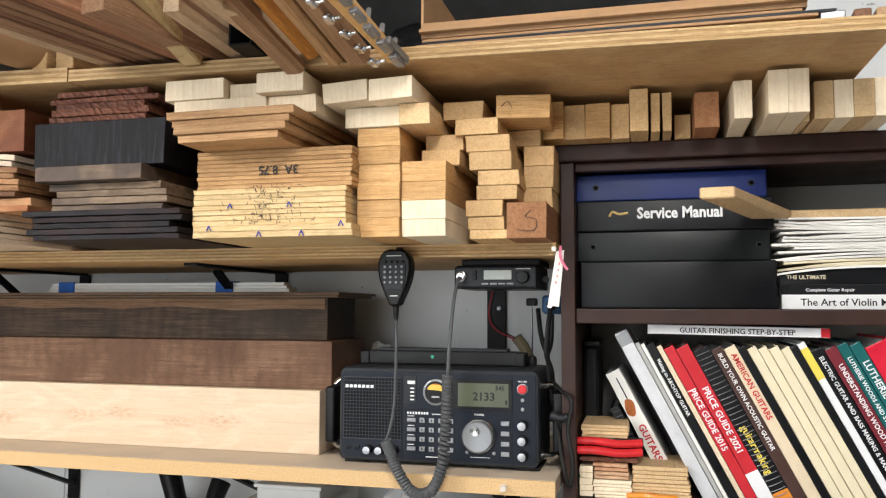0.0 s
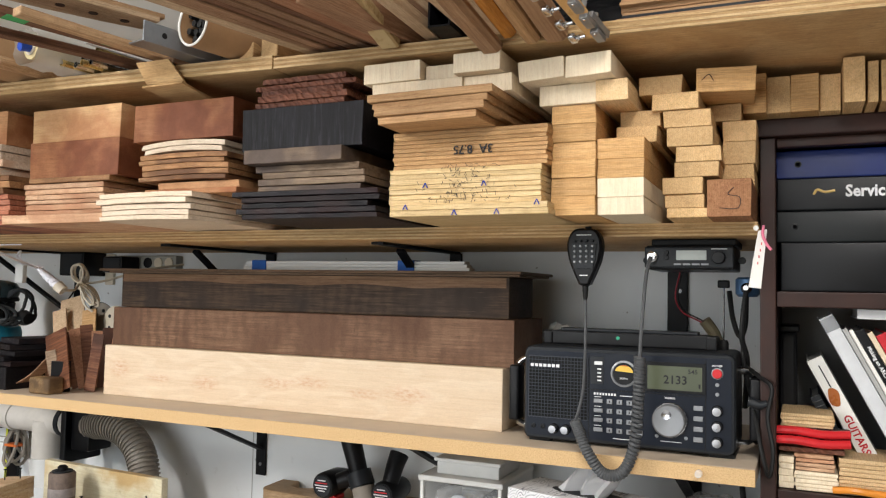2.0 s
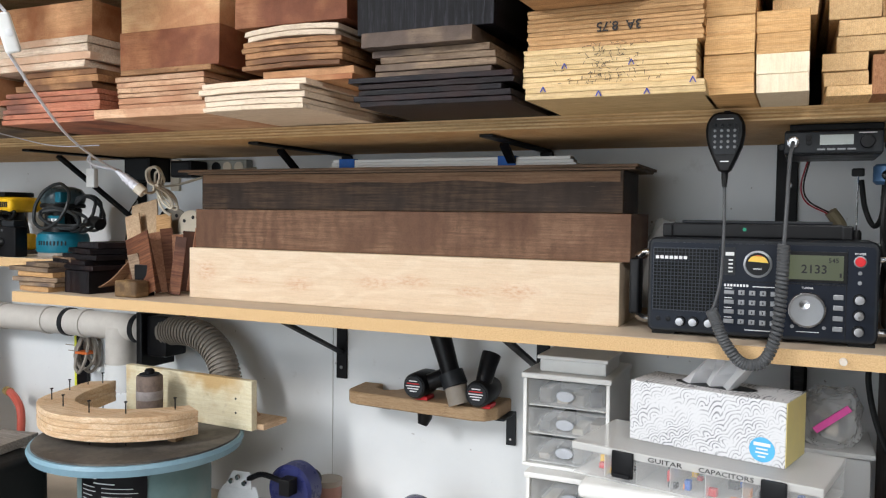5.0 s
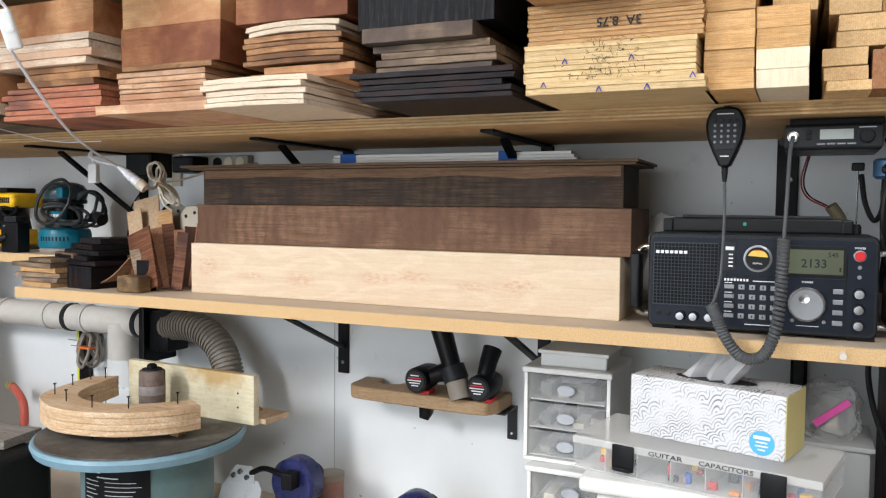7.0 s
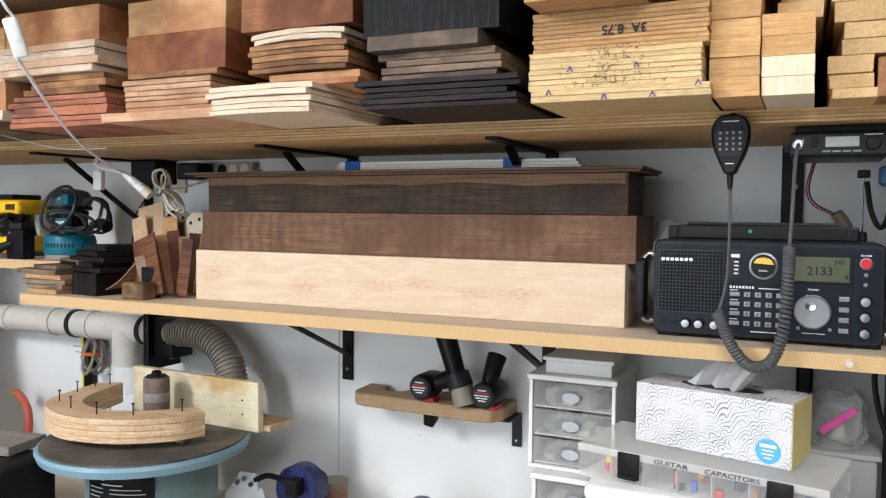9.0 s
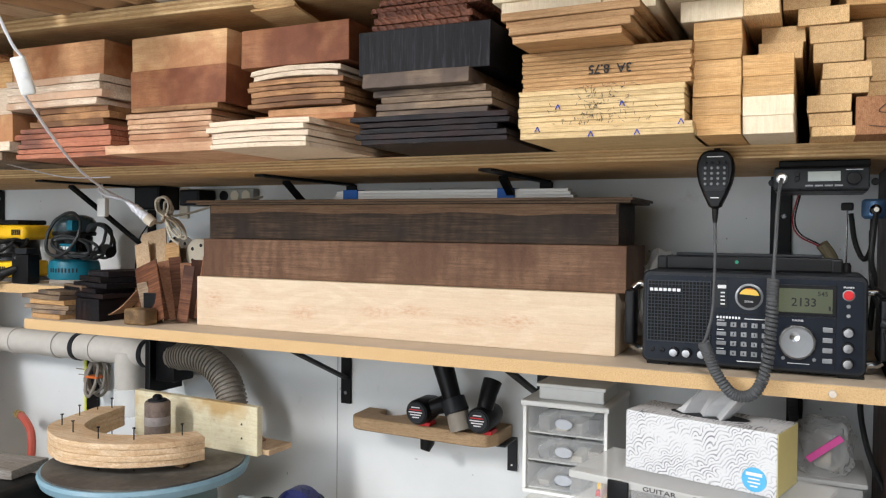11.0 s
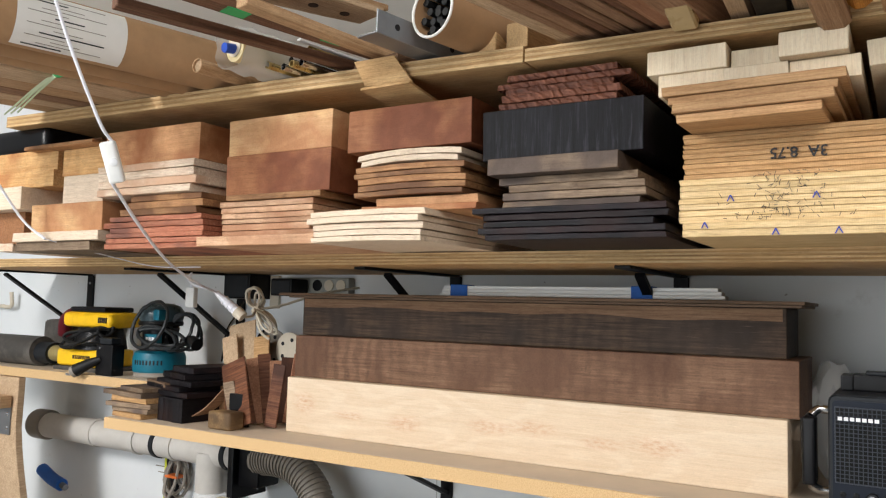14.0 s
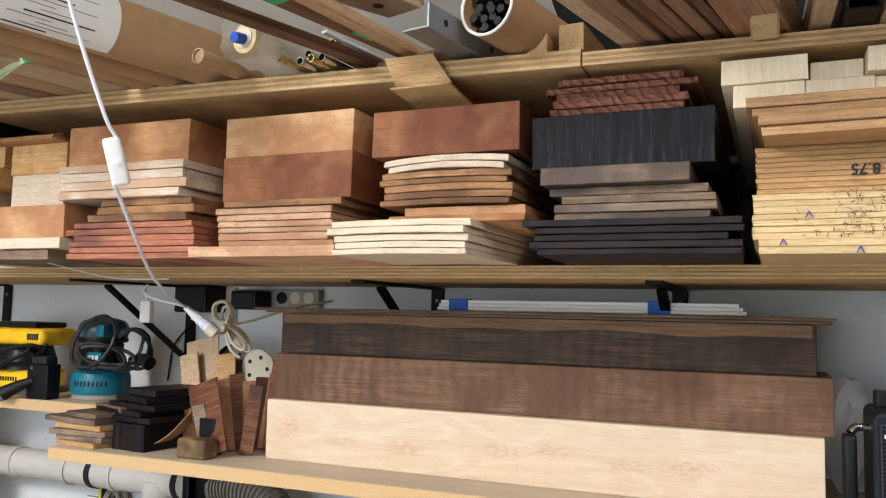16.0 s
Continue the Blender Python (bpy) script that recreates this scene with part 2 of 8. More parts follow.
M = {
    "spruce": wood("spruce", (0.62, 0.435, 0.2), (0.82, 0.63, 0.36), "x", "line", tint=0.09, mottle=0.35, pores=0.5),
    "pine_tan": wood("pine_tan", (0.4, 0.22, 0.1), (0.58, 0.36, 0.18), "x", tint=0.14),
    "cedar_tan": wood("cedar_tan", (0.47, 0.265, 0.11), (0.65, 0.41, 0.2), "x", "line", tint=0.1, pores=0.5),
    "orange_block": wood("orange_block", (0.58, 0.33, 0.125), (0.74, 0.47, 0.22), "x", "line", tint=0.12, mottle=0.6),
    "fir_end": wood("fir_end", (0.62, 0.39, 0.17), (0.8, 0.56, 0.3), "y", "line", tint=0.11, contrast=0.6, pores=0.5),
    "white_end": wood("white_end", (0.79, 0.65, 0.46), (0.87, 0.755, 0.57), "z", "line", tint=0.07, mottle=0.3, pores=0.15, grime=0.22, lines=0.06, hairs=0.16),
    "pale_block": wood("pale_block", (0.66, 0.45, 0.23), (0.82, 0.61, 0.36), "y", "line", tint=0.1, contrast=0.6, mottle=0.5),
    "red_block": wood("red_block", (0.34, 0.15, 0.065), (0.5, 0.25, 0.12), "y", "line", tint=0.16, pores=0.6, lines=0.3),
    "redwood": wood("redwood", (0.08, 0.026, 0.015), (0.2, 0.075, 0.042), "x", saw=0.7, tint=0.15),
    "mahogany": wood("mahogany", (0.36, 0.145, 0.066), (0.5, 0.225, 0.105), "x", stain=(0.25, 0.085, 0.04), tint=0.12, contrast=0.6, figure=0.2, contour=0.3, hairs=0.3),
    "figured": wood("figured", (0.62, 0.37, 0.18), (0.76, 0.5, 0.27), "x", stain=(0.5, 0.25, 0.12), tint=0.08, contrast=0.6, figure=0.1, contour=0.25, hairs=0.3),
    "rosy": wood("rosy", (0.54, 0.28, 0.135), (0.68, 0.39, 0.2), "x", stain=(0.38, 0.155, 0.068), tint=0.1, contrast=0.6, figure=0.15, contour=0.25, hairs=0.35),
    "pink_red": wood("pink_red", (0.42, 0.13, 0.07), (0.62, 0.27, 0.165), "x", stain=(0.2, 0.085, 0.06), tint=0.3, grime=0.8),
    "peach": wood("peach", (0.56, 0.32, 0.185), (0.73, 0.48, 0.31), "x", stain=(0.46, 0.24, 0.135), tint=0.12, grime=0.7, hairs=0.4),
    "orange_wood": wood("orange_wood", (0.62, 0.33, 0.12), (0.82, 0.53, 0.25), "x", stain=(0.5, 0.22, 0.08), tint=0.1, figure=0.2, hairs=0.3),
    "maple": wood("maple", (0.68, 0.535, 0.39), (0.81, 0.68, 0.535), "x", tint=0.06, contrast=0.8, mottle=0.3, grime=0.45, hairs=0.3),
    "whitewash": wood("whitewash", (0.68, 0.5, 0.36), (0.88, 0.75, 0.6), "x", stain=(0.6, 0.38, 0.25), tint=0.1, mottle=0.4, grime=0.7),
    "brown_thin": wood("brown_thin", (0.3, 0.145, 0.06), (0.5, 0.275, 0.13), "x", stain=(0.17, 0.08, 0.038), tint=0.22, grime=0.9),
    "ebony": wood("ebony", (0.002, 0.002, 0.003), (0.011, 0.011, 0.016), "z", rough=0.45, tint=0.05, contrast=1.5, streak=((190, 190, 13), 0.55, (0.032, 0.03, 0.04)), gloss=0.12, mottle=1.0, hairs=0.8),
    "ebony_thin": wood("ebony_thin", (0.003, 0.003, 0.004), (0.018, 0.015, 0.019), "x", stain=(0.022, 0.012, 0.012), rough=0.5, tint=0.3, streak=((14, 14, 420), 0.6, (0.05, 0.045, 0.05)), gloss=0.18),
    "grey_wood": wood("grey_wood", (0.19, 0.13, 0.085), (0.36, 0.265, 0.18), "x", stain=(0.11, 0.08, 0.065), tint=0.18, figure=0.2, grime=0.9),
    "walnut_dark": wood("walnut_dark", (0.03, 0.0185, 0.012), (0.105, 0.064, 0.039), "x", stain=(0.035, 0.022, 0.015), tint=0.05, contrast=1.1, streak=((16, 16, 260), 0.6, (0.11, 0.072, 0.048)), grime=0.7, hairs=0.35, curl=0.5),
    "walnut": wood("walnut", (0.125, 0.062, 0.034), (0.25, 0.145, 0.086), "x", stain=(0.125, 0.062, 0.034), tint=0.05, contrast=0.8, streak=((14, 14, 220), 0.63, (0.075, 0.038, 0.022)), grime=0.7, hairs=0.3, curl=0.45, mottle=0.9),
    "walnut_end": wood("walnut_end", (0.1, 0.065, 0.04), (0.22, 0.14, 0.09), "x", tint=0.1),
    "beam_maple": wood("beam_maple", (0.67, 0.515, 0.36), (0.77, 0.645, 0.49), "x", tint=0.02, contrast=0.5, mottle=0.2, contour=0.2, hairs=0.14, pores=0.1, grime=0.06, spots=((-1.57, 0.066, 0.04, 0.03), (-1.31, 0.046, 0.05, 0.02), (-1.12, 0.058, 0.06, 0.018), (-1.03, 0.064, 0.06, 0.018), (-0.9, 0.05, 0.05, 0.014), (-0.8, 0.056, 0.07, 0.022), (-1.45, 0.05, 0.05, 0.012))),
    "ply_face": wood("ply_face", (0.56, 0.35, 0.16), (0.7, 0.47, 0.235), "x", tint=0.03, contrast=0.7, contour=0.3),
    "ply_a": wood("ply_a", (0.55, 0.36, 0.16), (0.74, 0.54, 0.3), "x", tint=0.1),
    "ply_b": wood("ply_b", (0.38, 0.22, 0.09), (0.55, 0.36, 0.17), "x", tint=0.1),
    "chip_top": plain("chip_top", (0.56, 0.46, 0.35), 0.6, vary=0.1, scale=9),
    "dark_trim": plain("dark_trim", (0.03, 0.0115, 0.008), 0.5, vary=0.35, scale=14),
    "paint_white": plain("paint_white", (0.8, 0.79, 0.76), 0.7, vary=0.02, scale=40),
    "black_metal": plain("black_metal", (0.005, 0.005, 0.006), 0.5, 0.0, vary=0.3, spec=0.18),
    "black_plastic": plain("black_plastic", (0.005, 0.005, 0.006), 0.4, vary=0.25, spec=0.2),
    "dark_grey": plain("dark_grey", (0.015, 0.017, 0.02), 0.45, vary=0.2, spec=0.22),
    "radio_face": plain("radio_face", (0.004, 0.007, 0.015), 0.4, vary=0.15, spec=0.2),
    "chrome": plain("chrome", (0.55, 0.55, 0.56), 0.2, 1.0, vary=0.06),
    "silver": plain("silver", (0.24, 0.245, 0.255), 0.42, 0.7, vary=0.08),
    "white_plastic": plain("white_plastic", (0.78, 0.78, 0.76), 0.4, vary=0.04),
    "label_white": plain("label_white", (0.74, 0.74, 0.75), 0.6, vary=0.03),
    "red": plain("red", (0.55, 0.02, 0.025), 0.4),
    "blue_tape": plain("blue_tape", (0.02, 0.11, 0.42), 0.6),
    "yellow": plain("yellow", (0.85, 0.5, 0.015), 0.4),
    "teal": plain("teal", (0.008, 0.13, 0.19), 0.4),
    "sander_blue": plain("sander_blue", (0.2, 0.325, 0.4), 0.42, vary=0.08),
    "sander_green": plain("sander_green", (0.135, 0.215, 0.22), 0.45, vary=0.06, grime=0.3),
    "dusty_black": plain("dusty_black", (0.06, 0.055, 0.05), 0.6, vary=0.3, grime=0.5),
    "pvc": plain("pvc", (0.56, 0.53, 0.49), 0.45, vary=0.06, grime=0.35),
    "hose_grey": plain("hose_grey", (0.25, 0.22, 0.185), 0.5, vary=0.1),
    "mdf": wood("mdf", (0.36, 0.24, 0.13), (0.46, 0.32, 0.19), "x", tint=0.05),
    "card": plain("card", (0.38, 0.225, 0.115), 0.75, vary=0.14, scale=16),
    "paper": plain("paper", (0.76, 0.74, 0.7), 0.7, vary=0.03),
    "cream_paper": plain("cream_paper", (0.7, 0.62, 0.44), 0.7, vary=0.05),
    "ink": plain("ink", (0.015, 0.014, 0.016), 0.6),
    "ink_blue": plain("ink_blue", (0.02, 0.05, 0.35), 0.6),
    "cord_white": plain("cord_white", (0.8, 0.8, 0.86), 0.35, vary=0.04),
    "cord_cream": plain("cord_cream", (0.6, 0.53, 0.42), 0.5, vary=0.06),
    "rubber": plain("rubber", (0.01, 0.01, 0.01), 0.5, vary=0.2, spec=0.2),
    "plastic_clear": clear("plastic_clear", cloudy=0.1),
    "plastic_milky": clear("plastic_milky", (0.86, 0.86, 0.84), 0.3, 0.42),
}


def particle_edge():
    m, N, L, b = shader("particle_edge", 0.75)
    v = coords(N, L, (1, 1, 1), False)
    f = noise_fac(N, L, v, 420, 3, 0.7)
    col = ramp(N, L, f, [(0.3, (0.47, 0.29, 0.13)), (0.5, (0.6, 0.4, 0.2)), (0.7, (0.68, 0.48, 0.26))])
    L.new(col, b.inputs["Base Color"])
    bump(N, L, b, f, 0.5)
    return m


def wall_paint():
    m, N, L, b = shader("wall_paint", 0.8)
    v = coords(N, L, (1, 1, 1), False)
    col = ramp(N, L, noise_fac(N, L, v, 1.7, 6, 0.65), [(0.3, (0.69, 0.715, 0.73)), (0.7, (0.78, 0.795, 0.805))])
    smear = ramp(N, L, noise_fac(N, L, v, 9, 7, 0.75), [(0.62, (1, 1, 1)), (0.8, (0.72, 0.7, 0.67))])
    col = mix(N, L, "MULTIPLY", 0.8, col, smear)
    specks = ramp(N, L, noise_fac(N, L, v, 46, 2, 0.5), [(0.755, (1, 1, 1)), (0.775, (0.35, 0.31, 0.28))])
    col = mix(N, L, "MULTIPLY", 0.7, col, specks)
    L.new(col, b.inputs["Base Color"])
    bump(N, L, b, noise_fac(N, L, v, 60, 4, 0.6), 0.1)
    return m


M["particle_edge"] = particle_edge()
M["wall_paint"] = wall_paint()
# mid-grey for unseen walls, picked to lower the ambient bounce
M["low_bounce_grey"] = plain("low_bounce_grey", (0.3, 0.29, 0.27), 0.8, vary=0.1, scale=3)


# ---- builders ----
def cube(bm, x0, x1, y0, y1, z0, z1):
    """A box added to bm; returns its eight corners."""
    vs = [bm.verts.new((x, y, z)) for x in (x0, x1) for y in (y0, y1) for z in (z0, z1)]
    for f in ((0, 1, 3, 2), (4, 6, 7, 5), (0, 4, 5, 1), (2, 3, 7, 6), (0, 2, 6, 4), (1, 5, 7, 3)):
        bm.faces.new([vs[i] for i in f])
    return vs


def bevelled(bm, width, segments=1):
    bmesh.ops.bevel(bm, geom=list(bm.edges), offset=width, segments=segments, affect="EDGES", profile=0.6)
    return bm


def rbox(x0, x1, y0, y1, z0, z1, r=0.002, seg=2):
    bm = bmesh.new()
    cube(bm, x0, x1, y0, y1, z0, z1)
    return bevelled(bm, r, seg)


def lathe(profile, n=28, axis="z", centre=(0, 0, 0)):
    """A turned solid from (radius, height) pairs, along an axis."""
    bm = bmesh.new()
    rings = []
    for r, h in profile:
        ring = []
        for i in range(n):
            a = 2 * math.pi * i / n
            c, s = r * math.cos(a), r * math.sin(a)
            p = {"z": (c, s, h), "y": (c, h, s), "x": (h, c, s)}[axis]
            ring.append(bm.verts.new(Vector(p) + Vector(centre)))
        rings.append(ring)
    for a, b in zip(rings, rings[1:]):
        for i in range(n):
            bm.faces.new((a[i], a[(i + 1) % n], b[(i + 1) % n], b[i]))
    bm.faces.new(rings[0][::-1])
    bm.faces.new(rings[-1])
    bmesh.ops.recalc_face_normals(bm, faces=list(bm.faces))
    return bm


def smooth_line(points, per=8):
    """A smooth curve through a few points (Catmull-Rom)."""
    p = [Vector(q) for q in points]
    p = [p[0] * 2 - p[1]] + p + [p[-1] * 2 - p[-2]]
    out = []
    for i in range(1, len(p) - 2):
        for k in range(per):
            t = k / per
            out.append(0.5 * (2 * p[i] + (p[i + 1] - p[i - 1]) * t + (2 * p[i - 1] - 5 * p[i] + 4 * p[i + 1] - p[i + 2]) * t * t
                              + (3 * p[i] - p[i - 1] - 3 * p[i + 1] + p[i + 2]) * t ** 3))
    return out + [p[-2]]


def tube(points, radius, n=10, bm=None, closed=True):
    """A round bar along points; radius: a number, or a function of the share of the way."""
    bm = bm or bmesh.new()
    pts = [Vector(p) for p in points]
    side, rings = None, []
    for i, p in enumerate(pts):
        d = (pts[min(i + 1, len(pts) - 1)] - pts[max(i - 1, 0)]).normalized()
        if side is None:
            side = d.orthogonal().normalized()
        side = (side - d * side.dot(d)).normalized()
        up = d.cross(side)
        r = radius(i / max(1, len(pts) - 1)) if callable(radius) else radius
        rings.append([bm.verts.new(p + (side * math.cos(a) + up * math.sin(a)) * r) for a in (2 * math.pi * k / n for k in range(n))])
    for a, b in zip(rings, rings[1:]):
        for i in range(n):
            bm.faces.new((a[i], a[(i + 1) % n], b[(i + 1) % n], b[i]))
    if closed:
        bm.faces.new(rings[0][::-1])
        bm.faces.new(rings[-1])
    return bm


def prism(outline, lo, hi, axis="z", r=0.0):
    """A flat outline given as (u, v) pairs, drawn out from lo to hi along an axis."""
    place = {"z": lambda u, v, h: (u, v, h), "y": lambda u, v, h: (u, h, v), "x": lambda u, v, h: (h, u, v)}[axis]
    bm = bmesh.new()
    a = [bm.verts.new(place(u, v, lo)) for u, v in outline]
    b = [bm.verts.new(place(u, v, hi)) for u, v in outline]
    n = len(a)
    bm.faces.new(a[::-1])
    bm.faces.new(b)
    for i in range(n):
        bm.faces.new((a[i], a[(i + 1) % n], b[(i + 1) % n], b[i]))
    bmesh.ops.recalc_face_normals(bm, faces=list(bm.faces))
    if r:
        bevelled(bm, r)
    return bm


def rounded(x0, x1, z0, z1, r, n=5):
    """The outline of a rectangle with round corners."""
    out = []
    for cx, cz, a0 in ((x1 - r, z1 - r, 0), (x0 + r, z1 - r, 90), (x0 + r, z0 + r, 180), (x1 - r, z0 + r, 270)):
        for k in range(n + 1):
            a = radians(a0 + 90 * k / n)
            out.append((cx + r * math.cos(a), cz + r * math.sin(a)))
    return out


def mesh(name, bm, material, soft=False):
    me = bpy.data.meshes.new(name)
    bm.to_mesh(me)
    bm.free()
    me.materials.append(M[material] if isinstance(material, str) else material)
    if soft:
        for p in me.polygons:
            p.use_smooth = True
        me.set_sharp_from_angle(angle=radians(35))
    return me


def thing(name, label, category, group="", at=(0, 0, 0), turn=0):
    ob = new(name)
    ob.matrix_world = pose(*at, 0, 0, turn)
    ob.empty_display_size = 0.05
    return tagged(ob, label, category, group)


def part(name, bm, material, parent, label="", soft=False):
    """One mesh under a thing or a part, in the thing's own coordinates."""
    ob = new(name, mesh(name, bm, material, soft))
    ob.parent = parent
    if label:
        tagged(ob, label)
    return ob


def single(name, bm, material, label, category, group="", kind="", soft=False, at=(0, 0, 0), turn=0):
    ob = new(name, mesh(name, bm, material, soft))
    ob.matrix_world = pose(*at, 0, 0, turn)
    return tagged(ob, label, category, group, kind)


def structure(name, bm, material, label="", category="", soft=False):
    return single(name, bm, material, label, category, kind="structure", soft=soft)


def letters(text, size, depth=0.0004, bold=0.012):
    """Words as a bmesh, standing in the x-z plane, facing -y, centred."""
    cu = bpy.data.curves.new("words", "FONT")
    cu.offset = size * bold
    cu.body, cu.size, cu.extrude, cu.align_x, cu.align_y, cu.resolution_u = text, size, depth, "CENTER", "CENTER", 2
    ob = bpy.data.objects.new("words", cu)
    scene.collection.objects.link(ob)
    bpy.context.view_layer.update()
    me = bpy.data.meshes.new_from_object(ob.evaluated_get(bpy.context.evaluated_depsgraph_get()))
    bm = bmesh.new()
    bm.from_mesh(me)
    bpy.data.objects.remove(ob)
    bpy.data.curves.remove(cu)
    bpy.data.meshes.remove(me)
    bmesh.ops.transform(bm, matrix=pose(0, 0, 0, 90), verts=list(bm.verts))
    return bm


def moved(bm, m):
    bmesh.ops.transform(bm, matrix=m, verts=list(bm.verts))
    return bm


# ---- the room ----
WALL, MID, LOW = 1.75, 1.607, 1.226
structure("wall_north", rbox(-4.2, 3.0, WALL, WALL + 0.12, 0, 2.6, 0.002, 1), "wall_paint", "scuffed white painted plaster workshop wall", "wall")
# west, east and south walls are unseen; their grey holds bounced light down
structure("wall_west", rbox(-4.32, -4.2, -3.0, WALL + 0.12, 0, 2.6, 0.002, 1), "low_bounce_grey", "unseen side wall, grey to keep bounced light low", "wall")
structure("wall_east", rbox(3.0, 3.12, -3.0, WALL + 0.12, 0, 2.6, 0.002, 1), "low_bounce_grey", "unseen side wall, grey to keep bounced light low", "wall")
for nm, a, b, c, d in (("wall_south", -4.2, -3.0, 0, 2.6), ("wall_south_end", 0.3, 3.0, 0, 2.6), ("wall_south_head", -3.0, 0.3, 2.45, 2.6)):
    structure(nm, rbox(a, b, -3.12, -3.0, c, d, 0.002, 1), "low_bounce_grey", "unseen wall beside the open door, grey to cut bounce", "wall")
structure("floor", rbox(-4.3, 3.1, -3.1, WALL + 0.1, -0.1, 0, 0.002, 1), plain("concrete", (0.42, 0.41, 0.39), 0.7, vary=0.12, scale=4), "bare grey concrete workshop floor", "floor")
structure("ceiling", rbox(-4.3, 3.1, -3.1, WALL + 0.1, 2.6, 2.7, 0.002, 1), "paint_white", "plain white painted ceiling", "ceiling")


# ---- shelves ----
def ply_shelf(name, x0, x1, y0, y1, zl, zr, thick, layers, label):
    """A plywood shelf whose front edge shows its layers; zl, zr: its top at the two ends."""
    sh = thing(name, label, "shelf")
    part("board", rbox(x0, x1, y0 + 0.006, y1, -thick, 0, 0.001, 1), "ply_face", sh)
    h = thick / layers
    for i in range(layers):
        d = 0.0006 * (i % 2)
        part("ply_layer", rbox(x0, x1, y0 + d, y0 + 0.0058, -thick + i * h, -thick + (i + 1) * h, 0.0003, 1), "ply_a" if i % 2 == 0 else "ply_b", sh)
    tilt = math.degrees(math.atan2(zr - zl, x1 - x0))
    sh.matrix_world = Matrix.Translation((x0, 0, zl)) @ pose(0, 0, 0, 0, -tilt, 0) @ Matrix.Translation((-x0, 0, 0))
    return sh


def top_z(x):
    """The height of the top shelf's upper face."""
    return 1.889 - 0.0195 * (x + 0.905) if x < -0.905 else 1.884 - 0.0135 * (x + 0.905)


ply_shelf("middle_shelf", -3.0, -0.142, 1.29, WALL - 0.002, MID, MID, 0.021, 7, "long plywood shelf on black brackets, stacked with lumber")
ply_shelf("top_shelf", -2.2, -0.906, 1.073, WALL - 0.002, top_z(-2.2), top_z(-0.907), 0.024, 5, "plywood shelf board under the ceiling, heavily loaded")
ply_shelf("top_shelf", -0.904, 0.31, 1.073, WALL - 0.002, top_z(-0.904), top_z(0.31), 0.019, 5, "plywood shelf board under the ceiling, knotty edge")
sh = thing("lower_shelf", "melamine-topped particleboard shelf with raw front edge", "shelf")
part("board", rbox(-2.09, -0.146, 1.293, WALL - 0.002, LOW - 0.026, LOW, 0.001, 1), "chip_top", sh)
part("raw_edge", rbox(-2.09, -0.146, 1.288, 1.2925, LOW - 0.026, LOW - 0.0005, 0.0005, 1), "particle_edge", sh)
sh = thing("small_shelf", "small particleboard shelf holding power sanders", "shelf")
part("board", rbox(-3.1, -2.1, 1.453, WALL - 0.002, 1.27, 1.296, 0.001, 1), "chip_top", sh)
part("raw_edge", rbox(-3.1, -2.1, 1.448, 1.4525, 1.27, 1.2955, 0.0005, 1), "particle_edge", sh)


def bracket(x, top, drop, reach):
    b = thing("shelf_bracket", "black steel shelf bracket screwed to the wall", "bracket", "black shelf brackets")
    part("upright", rbox(x - 0.016, x + 0.016, WALL - 0.008, WALL - 0.001, top - drop, top - 0.004, 0.0015, 1), "black_metal", b)
    part("arm", rbox(x - 0.014, x + 0.014, WALL - reach, WALL - 0.009, top - 0.006, top - 0.0005, 0.001, 1), "black_metal", b)
    bm = bmesh.new()
    cube(bm, x - 0.009, x + 0.009, -0.004, 0.004, 0, math.hypot(reach * 0.72, drop * 0.62))
    moved(bm, Matrix.Translation((0, WALL - 0.012, top - drop * 0.66)) @ pose(0, 0, 0, math.degrees(math.atan2(reach * 0.72, drop * 0.62))))
    part("brace", bm, "black_metal", b)
    for dz in (0.03, drop - 0.03):
        part("screw", lathe([(0.005, -0.003), (0.003, -0.005)], 10, "y", (x, WALL - 0.006, top - dz)), "silver", b)


for x in (-2.81, -2.115, -1.395, -0.847):
    bracket(x, 1.586, 0.3, 0.4)
for x in (-1.407, -0.847, -0.29):
    bracket(x, 1.2, 0.212, 0.42)


# ---- lumber ----
LABEL = {
    "spruce": ("board", "pale quartersawn spruce board in a neat stack"),
    "cedar_tan": ("board", "tan cedar board in a neat stack"),
    "pine_tan": ("board", "tan softwood board on a lumber stack"),
    "orange_block": ("wood_block", "warm orange-tan wooden neck block in a column"),
    "fir_end": ("wood_block", "sawn fir block showing its end grain"),
    "white_end": ("wood_block", "creamy white rough-sawn wooden block"),
    "pale_block": ("wood_block", "pale yellow wooden block showing end grain"),
    "red_block": ("wood_block", "reddish brown wooden block with scribbled end"),
    "redwood": ("board", "dark red rough-sawn board on top"),
    "mahogany": ("wood_block", "reddish mahogany body blank in a stack"),
    "figured": ("wood_block", "figured tan body blank with darker blotches"),
    "rosy": ("wood_block", "rosy brown sawn body blank"),
    "pink_red": ("board", "thin pinkish red board in a stack"),
    "peach": ("board", "rough peach-coloured board in a stack"),
    "orange_wood": ("wood_block", "bright orange-brown wooden block"),
    "maple": ("board", "thin creamy maple board in a stack"),
    "whitewash": ("board", "thin whitish board with rough edge"),
    "brown_thin": ("board", "thin brown board with waney edge"),
    "ebony": ("wood_block", "black ebony body blank on a stack"),
    "ebony_thin": ("board", "thin black ebony board in a stack"),
    "grey_wood": ("board", "weathered grey-brown board in a stack"),
    "walnut_end": ("board", "dark walnut board lying on beams"),
    "mdf": ("board", "thin brown fibreboard offcut"),
}
rnd = random.Random(4)
edge = random.Random(12)
